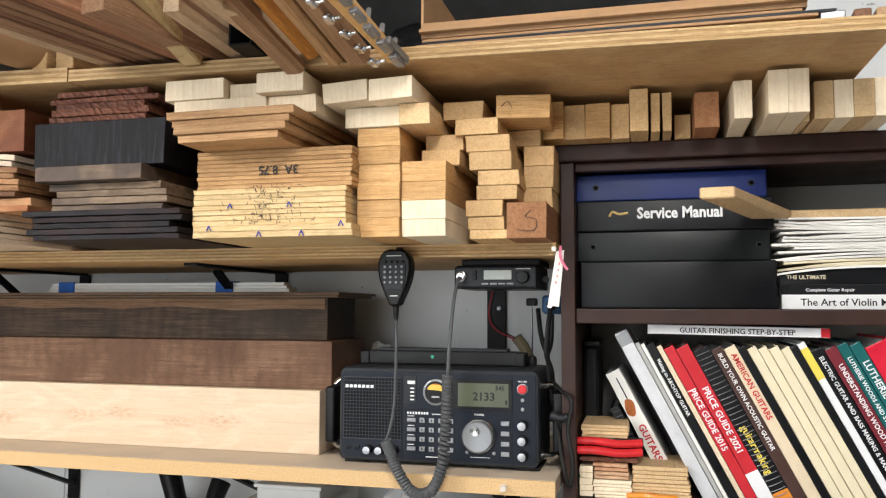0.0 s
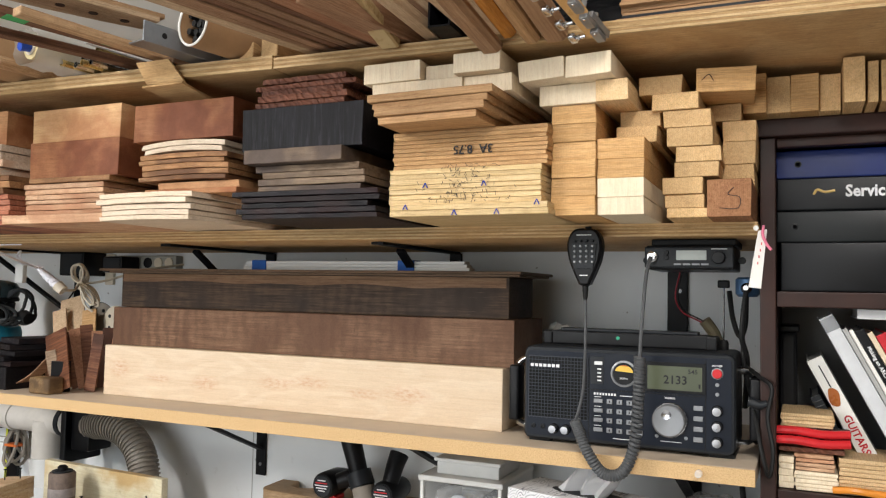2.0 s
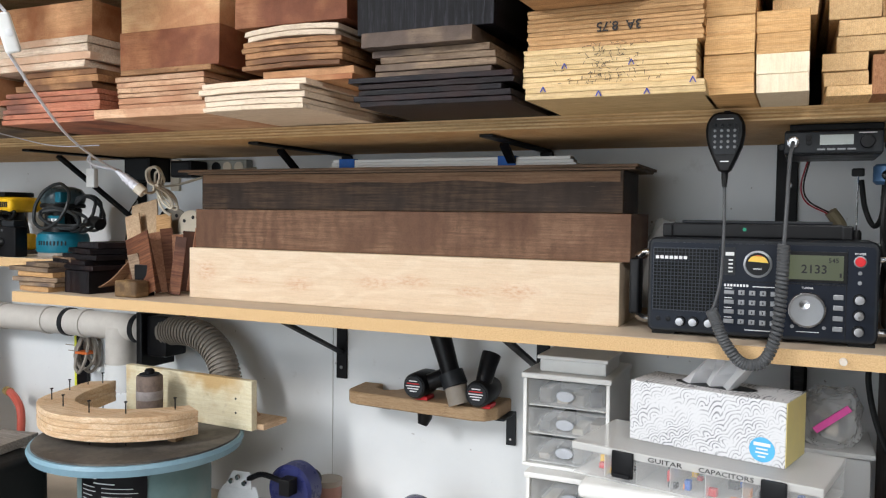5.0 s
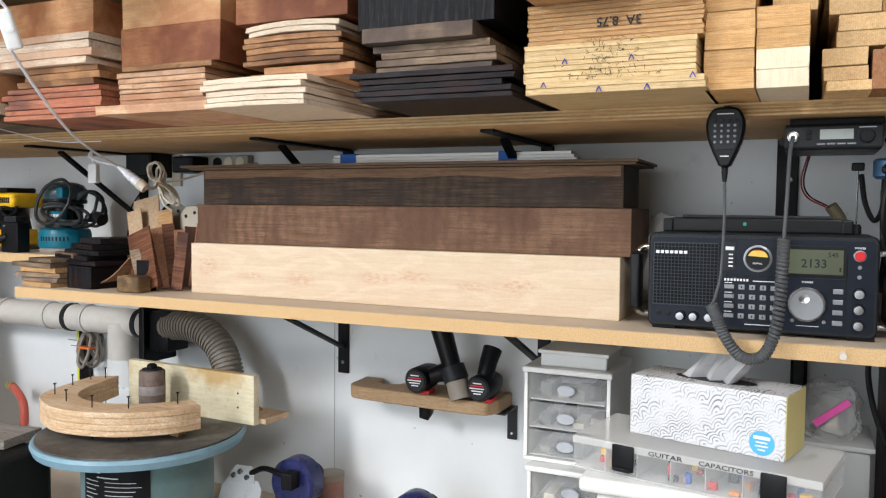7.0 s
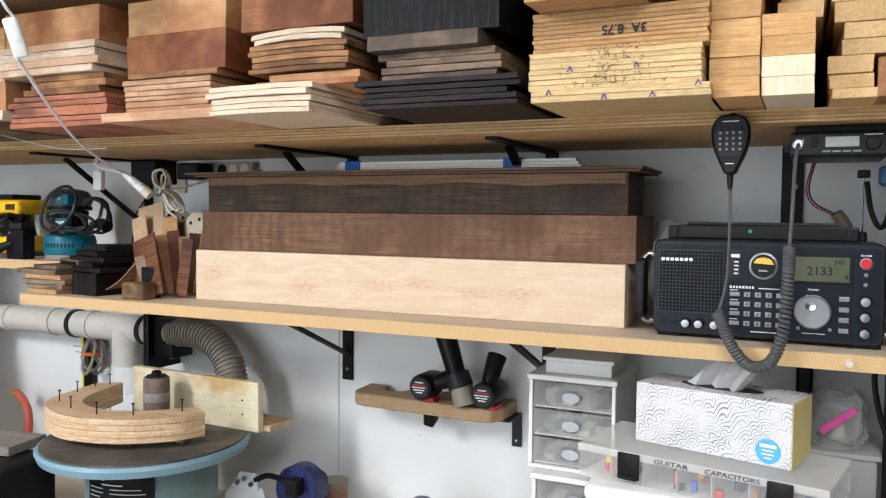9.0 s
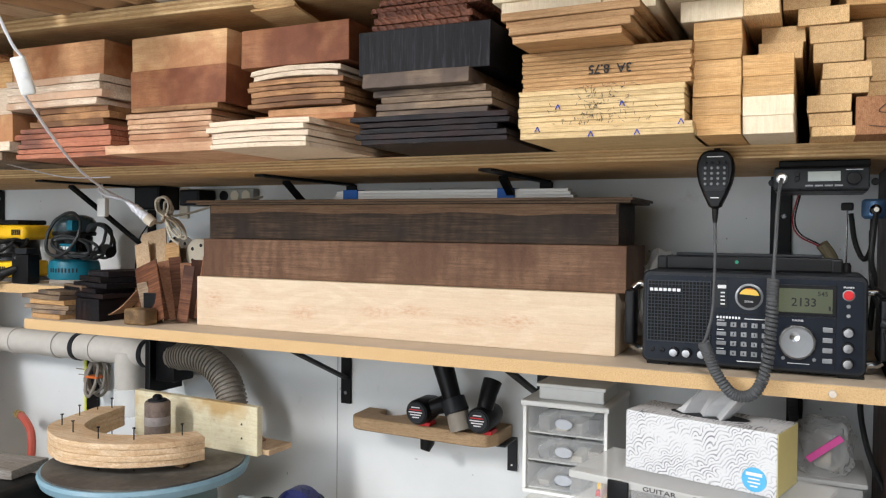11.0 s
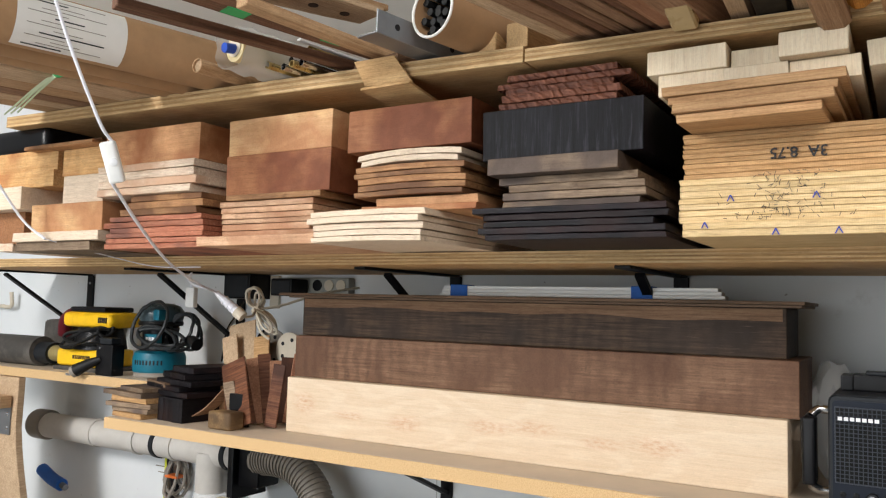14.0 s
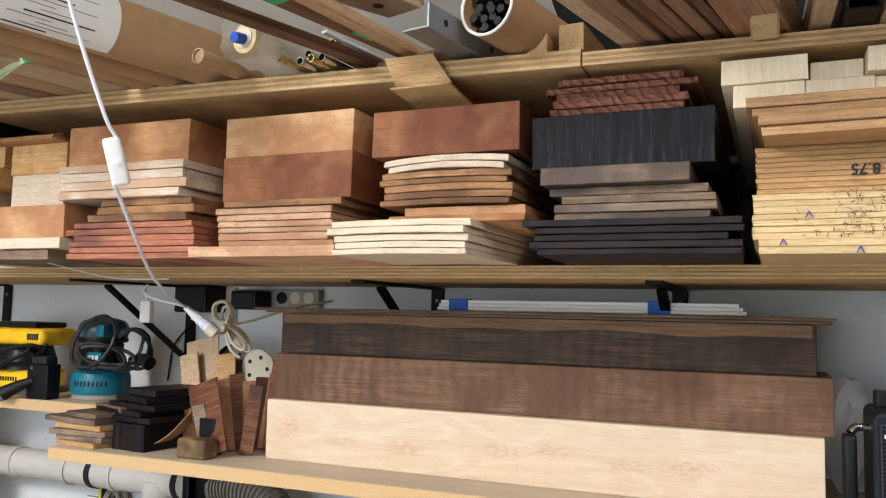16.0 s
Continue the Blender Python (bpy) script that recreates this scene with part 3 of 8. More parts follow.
ROUGH = ("brown_thin", "grey_wood", "peach", "pink_red", "whitewash", "ebony_thin", "redwood")


def board(wood_name, x0, x1, z0, z1, y0, depth=0.0, turn=0.0, lean=0.0, group="", r=0.0008, rough=0.0006, bow=0.0):
    """One sawn board or block lying front end towards the room, its corners a little uneven."""
    depth = depth or 1.738 - y0
    cx, cy = (x0 + x1) / 2, y0 + depth / 2
    bm = bmesh.new()
    if wood_name in ROUGH or bow:
        rows, n = [], 9
        for i in range(n + 1):
            q = i / n
            x, lift, f = (x0 - cx) * (1 - q) + (x1 - cx) * q, bow * 4 * q * (1 - q), edge.uniform(-0.0014, 0.0014)
            t0, t1 = 0.0002 + edge.uniform(0, 0.0007), z1 - z0 - 0.0002 - edge.uniform(0, 0.0007)
            rows.append([bm.verts.new((x, y, z + lift)) for y, z in ((f - depth / 2, t0), (depth / 2, t0), (depth / 2, t1), (f - depth / 2 + edge.uniform(-0.0008, 0.0008), t1))])
        for a, b in zip(rows, rows[1:]):
            for k in range(4):
                bm.faces.new((a[k], a[(k + 1) % 4], b[(k + 1) % 4], b[k]))
        bm.faces.new(rows[0]), bm.faces.new(rows[-1][::-1])
        bmesh.ops.recalc_face_normals(bm, faces=list(bm.faces))
        vs = rows[0] + rows[-1]
    else:
        vs = cube(bm, x0 - cx, x1 - cx, -depth / 2, depth / 2, 0.0002, z1 - z0 - 0.0002)
    for v in vs:
        v.co.x += rnd.uniform(-1, 1) * rough * 2
        v.co.y += rnd.uniform(-1, 1) * rough * 2
    bevelled(bm, min(r, (z1 - z0) * 0.2))
    nm, lab = LABEL[wood_name]
    ob = new(nm, mesh(nm, bm, wood_name))
    ob.matrix_world = Matrix.Translation((cx, cy, z0)) @ pose(0, 0, 0, 0, lean, turn)
    return tagged(ob, lab, "board" if nm == "board" else "wood block", group)


def stack(wood_name, x0, x1, z0, z1, y0, n, depth=0.0, jx=0.006, jy=0.008, turn=0.0, group="", bow=0.0, twist=0.9):
    """n boards on one another, ends not quite flush."""
    cuts = [z0 + (z1 - z0) * i / n for i in range(n + 1)]
    for i in range(1, n):
        cuts[i] += rnd.uniform(-0.1, 0.1) * (z1 - z0) / n
    for a, b in zip(cuts, cuts[1:]):
        board(wood_name, x0 + rnd.uniform(-jx, jx), x1 + rnd.uniform(-jx, jx), a, b, y0 + rnd.uniform(0, jy), depth, turn + rnd.uniform(-twist, twist), 0, group, bow=bow)


# far end of the middle shelf
board("whitewash", -2.23, -2.16, MID, 1.626, 1.08)
board("red_block", -2.28, -2.152, 1.626, 1.699, 1.1)
board("maple", -2.346, -2.105, 1.699, 1.749, 1.06)
board("orange_wood", -2.288, -2.03, 1.749, 1.786, 1.085)
board("orange_wood", -2.25, -2.025, 1.786, 1.833, 1.09)
board("grey_wood", -2.147, -1.883, MID, 1.627, 1.08)
board("maple", -2.143, -1.846, 1.627, 1.647, 1.07)
board("figured", -2.094, -1.85, 1.647, 1.708, 1.08)
board("maple", -1.999, -1.868, 1.708, 1.768, 1.09)
board("orange_wood", -2.006, -1.866, 1.768, 1.826, 1.09)
board("brown_thin", -2.105, -1.87, 1.826, 1.835, 1.06)
board("brown_thin", -2.08, -1.875, 1.835, 1.842, 1.08, turn=1)
# red thin boards, dark strips, whitish boards, a blank
stack("pink_red", -1.838, -1.556, MID, 1.672, 1.075, 6, jx=0.012)
stack("brown_thin", -1.782, -1.565, 1.672, 1.713, 1.075, 3, jx=0.012)
stack("whitewash", -1.862, -1.58, 1.713, 1.775, 1.065, 4, jx=0.008)
board("rosy", -1.849, -1.581, 1.775, 1.846, 1.08, turn=0.6)
# rough peach boards and two blanks
board("peach", -1.55, -1.275, MID, 1.625, 1.06)
stack("peach", -1.505, -1.29, 1.625, 1.688, 1.075, 6, jx=0.005, jy=0.002, twist=0.3)
board("brown_thin", -1.49, -1.272, 1.688, 1.699, 1.07)
board("mahogany", -1.502, -1.261, 1.699, 1.772, 1.08)
board("figured", -1.5, -1.26, 1.772, 1.838, 1.083, turn=-0.4)
# maple, thin orange, brown boards, curled white ones, a red blank
stack("maple", -1.272, -1.056, MID, 1.658, 1.05, 5, jx=0.004, turn=-0.8, bow=0.002)
board("rosy", -1.2, -0.988, 1.658, 1.668, 1.09)
board("rosy", -1.18, -0.99, 1.668, 1.682, 1.1)
stack("brown_thin", -1.212, -1.008, 1.682, 1.732, 1.085, 5, jx=0.004, jy=0.003, bow=0.0025, twist=0.4)
stack("maple", -1.2, -1.012, 1.732, 1.752, 1.08, 2, jx=0.008, bow=0.0055)
board("mahogany", -1.229, -0.995, 1.758, 1.828, 1.085)
# black boards, grey boards, the ebony blank, rough red boards
stack("ebony_thin", -0.985, -0.71, MID, 1.656, 1.08, 5, jx=0.014, turn=0.8)
stack("grey_wood", -0.945, -0.732, 1.656, 1.702, 1.095, 4, jx=0.01)
board("grey_wood", -0.962, -0.765, 1.702, 1.727, 1.075)
board("ebony", -0.979, -0.735, 1.727, 1.802, 1.09)
stack("redwood", -0.956, -0.77, 1.802, 1.824, 1.09, 2, jx=0.012)
stack("redwood", -0.955, -0.765, 1.824, 1.855, 1.095, 3, jx=0.016)
# the spruce stack with marks
stack("spruce", -0.684, -0.42, MID, 1.626, 1.095, 2, jx=0.0015, jy=0.001, twist=0.1)
stack("spruce", -0.691, -0.434, 1.626, 1.684, 1.105, 7, jx=0.001, jy=0.0006, twist=0.1)
stack("cedar_tan", -0.686, -0.426, 1.684, 1.745, 1.107, 9, jx=0.0012, jy=0.0006, twist=0.1)
stack("pine_tan", -0.68, -0.49, 1.745, 1.792, 1.03, 4, jx=0.014, turn=-1.5)
# white blocks
board("white_end", -0.713, -0.628, 1.792, 1.821, 1.08)
board("white_end", -0.627, -0.552, 1.792, 1.819, 1.075)
board("white_end", -0.551, -0.474, 1.792, 1.819, 1.08)
board("white_end", -0.725, -0.624, 1.821, 1.853, 1.075)
board("white_end", -0.622, -0.562, 1.82, 1.845, 1.09)
board("white_end", -0.561, -0.485, 1.82, 1.85, 1.06)
# the columns of neck blocks
for i in range(6):
    a = (0.0, 0.0315, 0.061, 0.09, 0.119, 0.148, 0.179)
    board("orange_block", -0.428 + rnd.uniform(-0.003, 0.003), -0.359, MID + a[i] * 0.94, MID + a[i + 1] * 0.94, 1.13 + rnd.uniform(0, 0.008))
board("white_end", -0.445, -0.358, 1.7752, 1.806, 1.128)
board("pale_block", -0.356, -0.309, 1.774, 1.806, 1.12, 0.4)
board("white_end", -0.466, -0.396, 1.8062, 1.838, 1.09, 0.45, lean=-3)
board("white_end", -0.394, -0.326, 1.8062, 1.839, 1.09, 0.45, lean=-2)
board("white_end", -0.357, -0.288, MID, 1.6335, 1.138)
board("white_end", -0.358, -0.289, 1.6335, 1.662, 1.138)
board("orange_block", -0.358, -0.289, 1.662, 1.691, 1.14)
board("orange_block", -0.358, -0.29, 1.691, 1.7225, 1.142)
board("fir_end", -0.34, -0.279, 1.7225, 1.748, 1.19)
board("fir_end", -0.337, -0.276, 1.748, 1.7735, 1.2)
z = MID
for x0, x1, h, y in ((-0.271, -0.209, 0.0145, 1.2), (-0.267, -0.209, 0.0205, 1.205), (-0.269, -0.209, 0.025, 1.2), (-0.258, -0.195, 0.0225, 1.2), (-0.258, -0.194, 0.023, 1.2), (-0.263, -0.196, 0.0285, 1.195), (-0.275, -0.206, 0.026, 1.195), (-0.288, -0.22, 0.026, 1.19), (-0.309, -0.244, 0.0285, 1.195)):
    board("fir_end", x0, x1, z, z + h, y, 0.45, turn=rnd.uniform(-2, 2), lean=rnd.uniform(-0.3, 0.3))
    z += h + 0.0003
board("red_block", -0.207, -0.146, MID, 1.663, 1.2)
for x0, x1, za, zb in ((-0.193, -0.146, 1.663, 1.696), (-0.193, -0.144, 1.6962, 1.732), (-0.192, -0.144, 1.7322, 1.765), (-0.216, -0.164, 1.7652, 1.7925)):
    board("fir_end", x0, x1, za, zb, 1.28, 0.42)
board("orange_block", -0.241, -0.157, 1.7935, 1.83, 1.2, 0.5, turn=4, lean=1.5)

# blocks standing on the bookcase
CASE = 1.779
for w, x0, x1, h, y, t in (("orange_block", -0.164, -0.1295, 0.063, 1.3, 0), ("fir_end", -0.129, -0.095, 0.058, 1.31, 0), ("orange_block", -0.0945, -0.0545, 0.059, 1.31, 0), ("fir_end", -0.054, -0.0235, 0.058, 1.32, 0),
                           ("fir_end", -0.022, 0.006, 0.068, 1.27, 0), ("fir_end", 0.0085, 0.022, 0.062, 1.28, 0.6), ("fir_end", 0.03, 0.0435, 0.062, 1.28, -0.6), ("fir_end", 0.048, 0.073, 0.039, 1.34, 0), ("red_block", 0.076, 0.112, 0.056, 1.27, 0),
                           ("white_end", 0.128, 0.154, 0.057, 1.22, 0), ("white_end", 0.173, 0.1995, 0.064, 1.2, 0), ("white_end", 0.2, 0.2275, 0.064, 1.2, 0), ("pale_block", 0.2285, 0.238, 0.055, 1.26, 0), ("pale_block", 0.243, 0.2695, 0.057, 1.25, 0), ("white_end", 0.27, 0.2965, 0.057, 1.25, 0),
                           ("pale_block", 0.297, 0.324, 0.057, 1.25, 0), ("white_end", 0.325, 0.351, 0.057, 1.25, 0)):
    board(w, x0, x1, CASE, CASE + h, y, 0.38, turn=t, rough=0.0003)

# the long beams on the lower shelf
def beam(w, lab, x0, x1, z0, z1, y0, y1, turn=0.0):
    bm = rbox(x0, x1, y0, y1, 0.0004, z1 - z0, 0.002, 2)
    return single("wooden_beam", bm, w, lab, "beam", "long timber beams", at=(0, 0, z0))

beam("beam_maple", "long pale maple beam with small knots", -1.62, -0.597, LOW, 1.345, 1.4, 1.56)
beam("walnut", "long brown walnut beam with figured face", -1.618, -0.582, 1.345, 1.4365, 1.42, 1.6)
dark_beam = beam("walnut_dark", "long dark walnut beam with pale sapwood strip", -1.625, -0.604, 1.4365, 1.52, 1.45, 1.6)
sap = [(-1.62 + 1.01 * k / 30, 0.0635 + 0.008 * noise.noise(Vector((k * 0.23, 2.2, 0))) + 0.002 * noise.noise(Vector((k * 0.9, 5.1, 0))) - 0.003 * (k / 30)) for k in range(31)]
part("sapwood_strip", prism(sap + [(-0.61, 0.082), (-1.62, 0.082)], 1.4485, 1.4499, "y"), wood("sapwood", (0.15, 0.08, 0.04), (0.27, 0.16, 0.09), "x", tint=0.02), dark_beam, "paler sapwood strip")
board("walnut_end", -1.66, -0.58, 1.52, 1.525, 1.44, 0.2)
board("walnut_end", -1.68, -0.575, 1.525, 1.531, 1.43, 0.22, turn=0.4)
for i in range(3):
    single("white_strip", rbox(-1.292 + 0.004 * i, -0.71 - 0.006 * i, 1.5, 1.53, 0, 0.0065, 0.0006, 1), "white_plastic", "thin white trim strip lying on the beams", "strip", "white strips", at=(0, 0, 1.5325 + 0.0068 * i))

# ---- bookcase ----
bc = thing("bookcase", "dark brown wooden bookcase with worn edges", "bookcase")
part("side", rbox(-0.142, -0.118, 1.36, WALL - 0.003, 0.6, 1.7495, 0.002), "dark_trim", bc)
part("side", rbox(0.86, 0.884, 1.36, WALL - 0.003, 0.6, 1.7495, 0.002), "dark_trim", bc)
part("top", rbox(-0.15, 0.9, 1.35, WALL - 0.003, 1.75, CASE, 0.003), "dark_trim", bc)
part("top_rail", rbox(-0.117, 0.859, 1.37, 1.39, 1.735, 1.7495, 0.002), "dark_trim", bc)
part("shelf", rbox(-0.117, 0.859, 1.365, WALL - 0.02, 1.475, 1.5, 0.002), "dark_trim", bc)
part("shelf", rbox(-0.117, 0.859, 1.365, WALL - 0.02, 1.16, 1.185, 0.002), "dark_trim", bc)
part("back", rbox(-0.117, 0.859, WALL - 0.018, WALL - 0.004, 0.6, 1.7495, 0.001, 1), plain("back_grey", (0.4, 0.4, 0.39), 0.7, vary=0.06, scale=6), bc, "pale grey back panel")

# ---- the world-band radio ----
F = 1.345
M["knob_metal"] = plain("knob_metal", (0.3, 0.3, 0.31), 0.32, 1.0, vary=0.1)
radio = thing("radio", "black tabletop world-band radio with keypad and lit display", "radio")


def slab(name, x0, x1, z0, z1, y0, y1, material, parent, label="", r=0.001):
    return part(name, rbox(x0, x1, y0, y1, z0, z1, min(r, (x1 - x0) * 0.3, (z1 - z0) * 0.3, abs(y1 - y0) * 0.3), 2), material, parent, label)


def knob(name, x, z, r, depth, material, parent, y=F, label=""):
    return part(name, lathe([(r, 0), (r, -depth * 0.75), (r * 0.9, -depth), (r * 0.3, -depth * 1.02)], 24, "y", (x, y, z)), material, parent, label, soft=True)


body = part("body", prism(rounded(-0.536, -0.178, LOW + 0.006, 1.396, 0.012), F + 0.002, 1.492, "y", 0.003), "dark_grey", radio, soft=True)
part("front_panel", prism(rounded(-0.53, -0.184, LOW + 0.013, 1.388, 0.007), F - 0.001, F + 0.001, "y"), "radio_face", radio)
for x in (-0.51, -0.2):
    slab("foot", x - 0.02, x + 0.02, LOW, LOW + 0.0062, 1.36, 1.47, "rubber", radio)
slab("speaker_grille", -0.527, -0.419, 1.27, 1.379, F - 0.003, F - 0.0008, plain("grille_grey", (0.03, 0.035, 0.046), 0.5, vary=0.1), radio)
bm = bmesh.new()
for i in range(18):
    for j in range(18):
        cx, cz = -0.523 + i * 0.0059, 1.2745 + j * 0.0059
        cube(bm, cx - 0.00235, cx + 0.00235, F - 0.0036, F - 0.003, cz - 0.00235, cz + 0.00235)
part("grille_mesh", bm, plain("grille_dot", (0.002, 0.002, 0.0025), 0.8), radio)
maker = slab("maker_plate", -0.524, -0.467, 1.3575, 1.3665, F - 0.0042, F - 0.0034, "radio_face", radio)
for i in range(7):
    slab("brand_bar", -0.5225 + 0.0078 * i, -0.5168 + 0.0078 * i, 1.3595, 1.3648, F - 0.0048, F - 0.0042, "label_white", maker, "", 0.0002)
for x in (-0.4175, -0.2245):
    slab("groove", x - 0.0008, x + 0.0008, 1.238, 1.384, F - 0.0016, F - 0.0006, "black_plastic", radio)
slab("groove", -0.417, -0.226, 1.3245, 1.326, F - 0.0016, F - 0.0006, "black_plastic", radio)
slab("preset_panel", -0.415, -0.392, 1.335, 1.382, F - 0.0018, F - 0.0005, "dark_grey", radio)
slab("button", -0.408, -0.394, 1.368, 1.374, F - 0.004, F - 0.0015, "label_white", radio)
for i in range(4):
    slab("indicator", -0.403, -0.396, 1.34 + 0.0065 * i, 1.3425 + 0.0065 * i, F - 0.0026, F - 0.0015, "label_white", radio)
meter = part("signal_meter", lathe([(0.0225, 0.0), (0.0225, -0.003), (0.0195, -0.0038), (0.0192, -0.0015)], 36, "y", (-0.357, F - 0.0008, 1.355)), "silver", radio, soft=True)
part("dial_face", lathe([(0.0188, 0.0), (0.0187, -0.0006)], 36, "y", (-0.357, F - 0.0026, 1.355)), "black_plastic", meter)
fan = [(-0.357 + 0.016 * math.cos(radians(a)), 1.3555 + 0.0145 * math.sin(radians(a))) for a in range(8, 173, 12)]
part("scale", prism(fan, F - 0.0042, F - 0.0034, "y"), plain("meter_amber", (0.72, 0.47, 0.08), 0.5), meter, "amber meter scale")
part("scale_band", prism([(u, v) for u, v in fan if v > 1.3675], F - 0.0046, F - 0.0043, "y"), plain("meter_red", (0.55, 0.14, 0.03), 0.5), meter)
part("word", moved(letters("SIGNAL", 0.0042), Matrix.Translation((-0.357, F - 0.0036, 1.347))), "label_white", meter)
display = slab("display", -0.325, -0.2235, 1.3285, 1.3785, F - 0.003, F - 0.0006, "black_plastic", radio, "dark-framed liquid crystal display", 0.002)
lcd, N, L, B = shader("lcd_glass", 0.3, 0, (0.065, 0.075, 0.045))
B.inputs["Emission Color"].default_value, B.inputs["Emission Strength"].default_value = (0.16, 0.18, 0.1, 1), 0.09
slab("screen", -0.3175, -0.2295, 1.333, 1.3725, F - 0.0036, F - 0.0028, lcd, display, "grey-green lit screen", 0.0003)
part("digits", moved(letters("2133", 0.0195), Matrix.Translation((-0.272, F - 0.0039, 1.3495)) @ Matrix.Diagonal((1.0, 1, 1, 1))), "ink", display, "dark display digits")
part("digits", moved(letters("545", 0.0105), Matrix.Translation((-0.244, F - 0.0039, 1.3645))), "ink", display)
slab("battery_mark", -0.235, -0.232, 1.338, 1.345, F - 0.0042, F - 0.0035, "ink", display, "", 0.0002)
part("maker_plate", moved(letters("TUNING", 0.0045), Matrix.Translation((-0.281, F - 0.0013, 1.319))), "label_white", radio)
part("power_word", moved(letters("POWER", 0.0045), Matrix.Translation((-0.206, F - 0.0013, 1.3765))), "label_white", radio)
for i in range(8):
    slab("model_bar", -0.409 + 0.005 * i, -0.4058 + 0.005 * i, 1.3162, 1.3203, F - 0.0015, F - 0.0008, "label_white", radio, "", 0.0002)
slab("caption_bar", -0.364, -0.33, 1.3165, 1.318, F - 0.0015, F - 0.0008, "label_white", radio)
for j in range(4):
    z = 1.3065 - 0.0163 * j
    slab("function_key", -0.4085, -0.3925, z - 0.0035, z + 0.0035, F - 0.004, F - 0.0008, "silver", radio)
    slab("key_caption", -0.408, -0.396, z + 0.006, z + 0.0072, F - 0.0014, F - 0.0008, "label_white", radio, "", 0.0001)
    for i in range(3 if j < 3 else 3):
        x = -0.381 + 0.0168 * i
        slab("number_key", x - 0.005, x + 0.005, z - 0.0042, z + 0.0042, F - 0.004, F - 0.0008, "silver", radio)
        slab("key_mark", x - 0.001, x + 0.001, z - 0.002, z + 0.002, F - 0.0044, F - 0.0039, "ink", radio, "", 0.0001)
    slab("number_key", -0.336, -0.325, z - 0.0042, z + 0.0042, F - 0.004, F - 0.0008, "silver", radio)
    z = 1.306 - 0.017 * j
    slab("mode_key", -0.243, -0.228, z - 0.004, z + 0.004, F - 0.004, F - 0.0008, "silver", radio)
part("dial_ring", lathe([(0.029, 0), (0.029, -0.004), (0.0275, -0.006)], 40, "y", (-0.281, F - 0.0008, 1.2835)), "chrome", radio, "", True)
dial = part("tuning_dial", lathe([(0.0272, -0.004), (0.0268, -0.016), (0.0245, -0.018), (0.002, -0.0172)], 40, "y", (-0.281, F, 1.2835)), "silver", radio, "brushed silver tuning dial", True)
part("finger_dimple", lathe([(0.008, 0), (0.0078, -0.0016), (0.006, -0.0012), (0.001, -0.0004)], 24, "y", (-0.2845, F - 0.0175, 1.2935)), "chrome", dial, "", True)
knob("power_button", -0.206, 1.364, 0.0078, 0.006, "red", radio, label="round red power button")
part("button_ring", lathe([(0.0093, 0), (0.0093, -0.002), (0.008, -0.0025)], 28, "y", (-0.206, F - 0.0008, 1.364)), "silver", radio, "", True)
for z in (1.346, 1.3305):
    knob("small_button", -0.206, z, 0.0032, 0.003, "silver", radio)
for z in (1.304, 1.279, 1.2535):
    knob("knob_skirt", -0.206, z, 0.0092, 0.004, "black_plastic", radio)
    knob("knob", -0.206, z, 0.0076, 0.016, "knob_metal", radio)
for x in (-0.479, -0.4575, -0.432):
    knob("knob_skirt", x, 1.2525, 0.0088, 0.004, "black_plastic", radio)
    knob("knob", x, 1.2525, 0.0072, 0.016, "knob_metal", radio)
for x in (-0.517, -0.5):
    part("jack", lathe([(0.0042, 0), (0.0042, -0.002), (0.0026, -0.0022), (0.0024, -0.0005)], 18, "y", (x, F - 0.0008, 1.2545)), "black_plastic", radio, "", True)
for x in (-0.302, -0.255):
    knob("small_button", x, 1.2555, 0.003, 0.0025, "silver", radio)
slab("caption_bar", -0.296, -0.262, 1.247, 1.248, F - 0.0014, F - 0.0008, "label_white", radio, "", 0.0001)
slab("caption_bar", -0.375, -0.335, 1.2435, 1.245, F - 0.0014, F - 0.0008, "label_white", radio, "", 0.0001)
# side handles and the folded carrying handle
for s, x in ((-1, -0.536), (1, -0.178)):
    for z in (1.366, 1.246):
        part("handle_post", tube(smooth_line([(x, 1.4, z), (x + s * 0.017, 1.397, z + 0.001), (x + s * 0.027, 1.39, z - math.copysign(0.008, z - 1.3))]), 0.0065, 12), "chrome", radio, "chrome handle post", True)
    part("handle_grip", rbox(x + s * 0.0285 - 0.0095, x + s * 0.0285 + 0.0095, 1.37, 1.405, 1.256, 1.357, 0.005, 3), "black_plastic", radio, "", True)
part("carry_handle", rbox(-0.508, -0.228, 1.42, 1.46, 1.396, 1.4215, 0.003), "black_plastic", radio)
part("handle_inset", rbox(-0.49, -0.245, 1.4185, 1.452, 1.4215, 1.4265, 0.0015), "dark_grey", radio)
for x in (-0.515, -0.222):
    part("handle_end", rbox(x - 0.009, x + 0.009, 1.418, 1.465, 1.3955, 1.42, 0.003), "black_plastic", radio)
part("logo_mark", lathe([(0.0032, 0), (0.0032, -0.0006)], 16, "y", (-0.384, 1.42, 1.411)), plain("logo_green", (0.03, 0.35, 0.2), 0.4), radio)
part("antenna_base", lathe([(0.0085, 1.396), (0.0085, 1.408), (0.006, 1.413)], 20, "z", (-0.207, 1.47, 0)), "rubber", radio, "", True)
part("antenna", tube([(-0.207, 1.47, 1.41), (-0.207, 1.47, 1.505)], 0.0016, 8), "chrome", radio, "thin chrome whip antenna", True)
part("antenna_tip", rbox(-0.217, -0.197, 1.462, 1.478, 1.505, 1.519, 0.003), "rubber", radio)

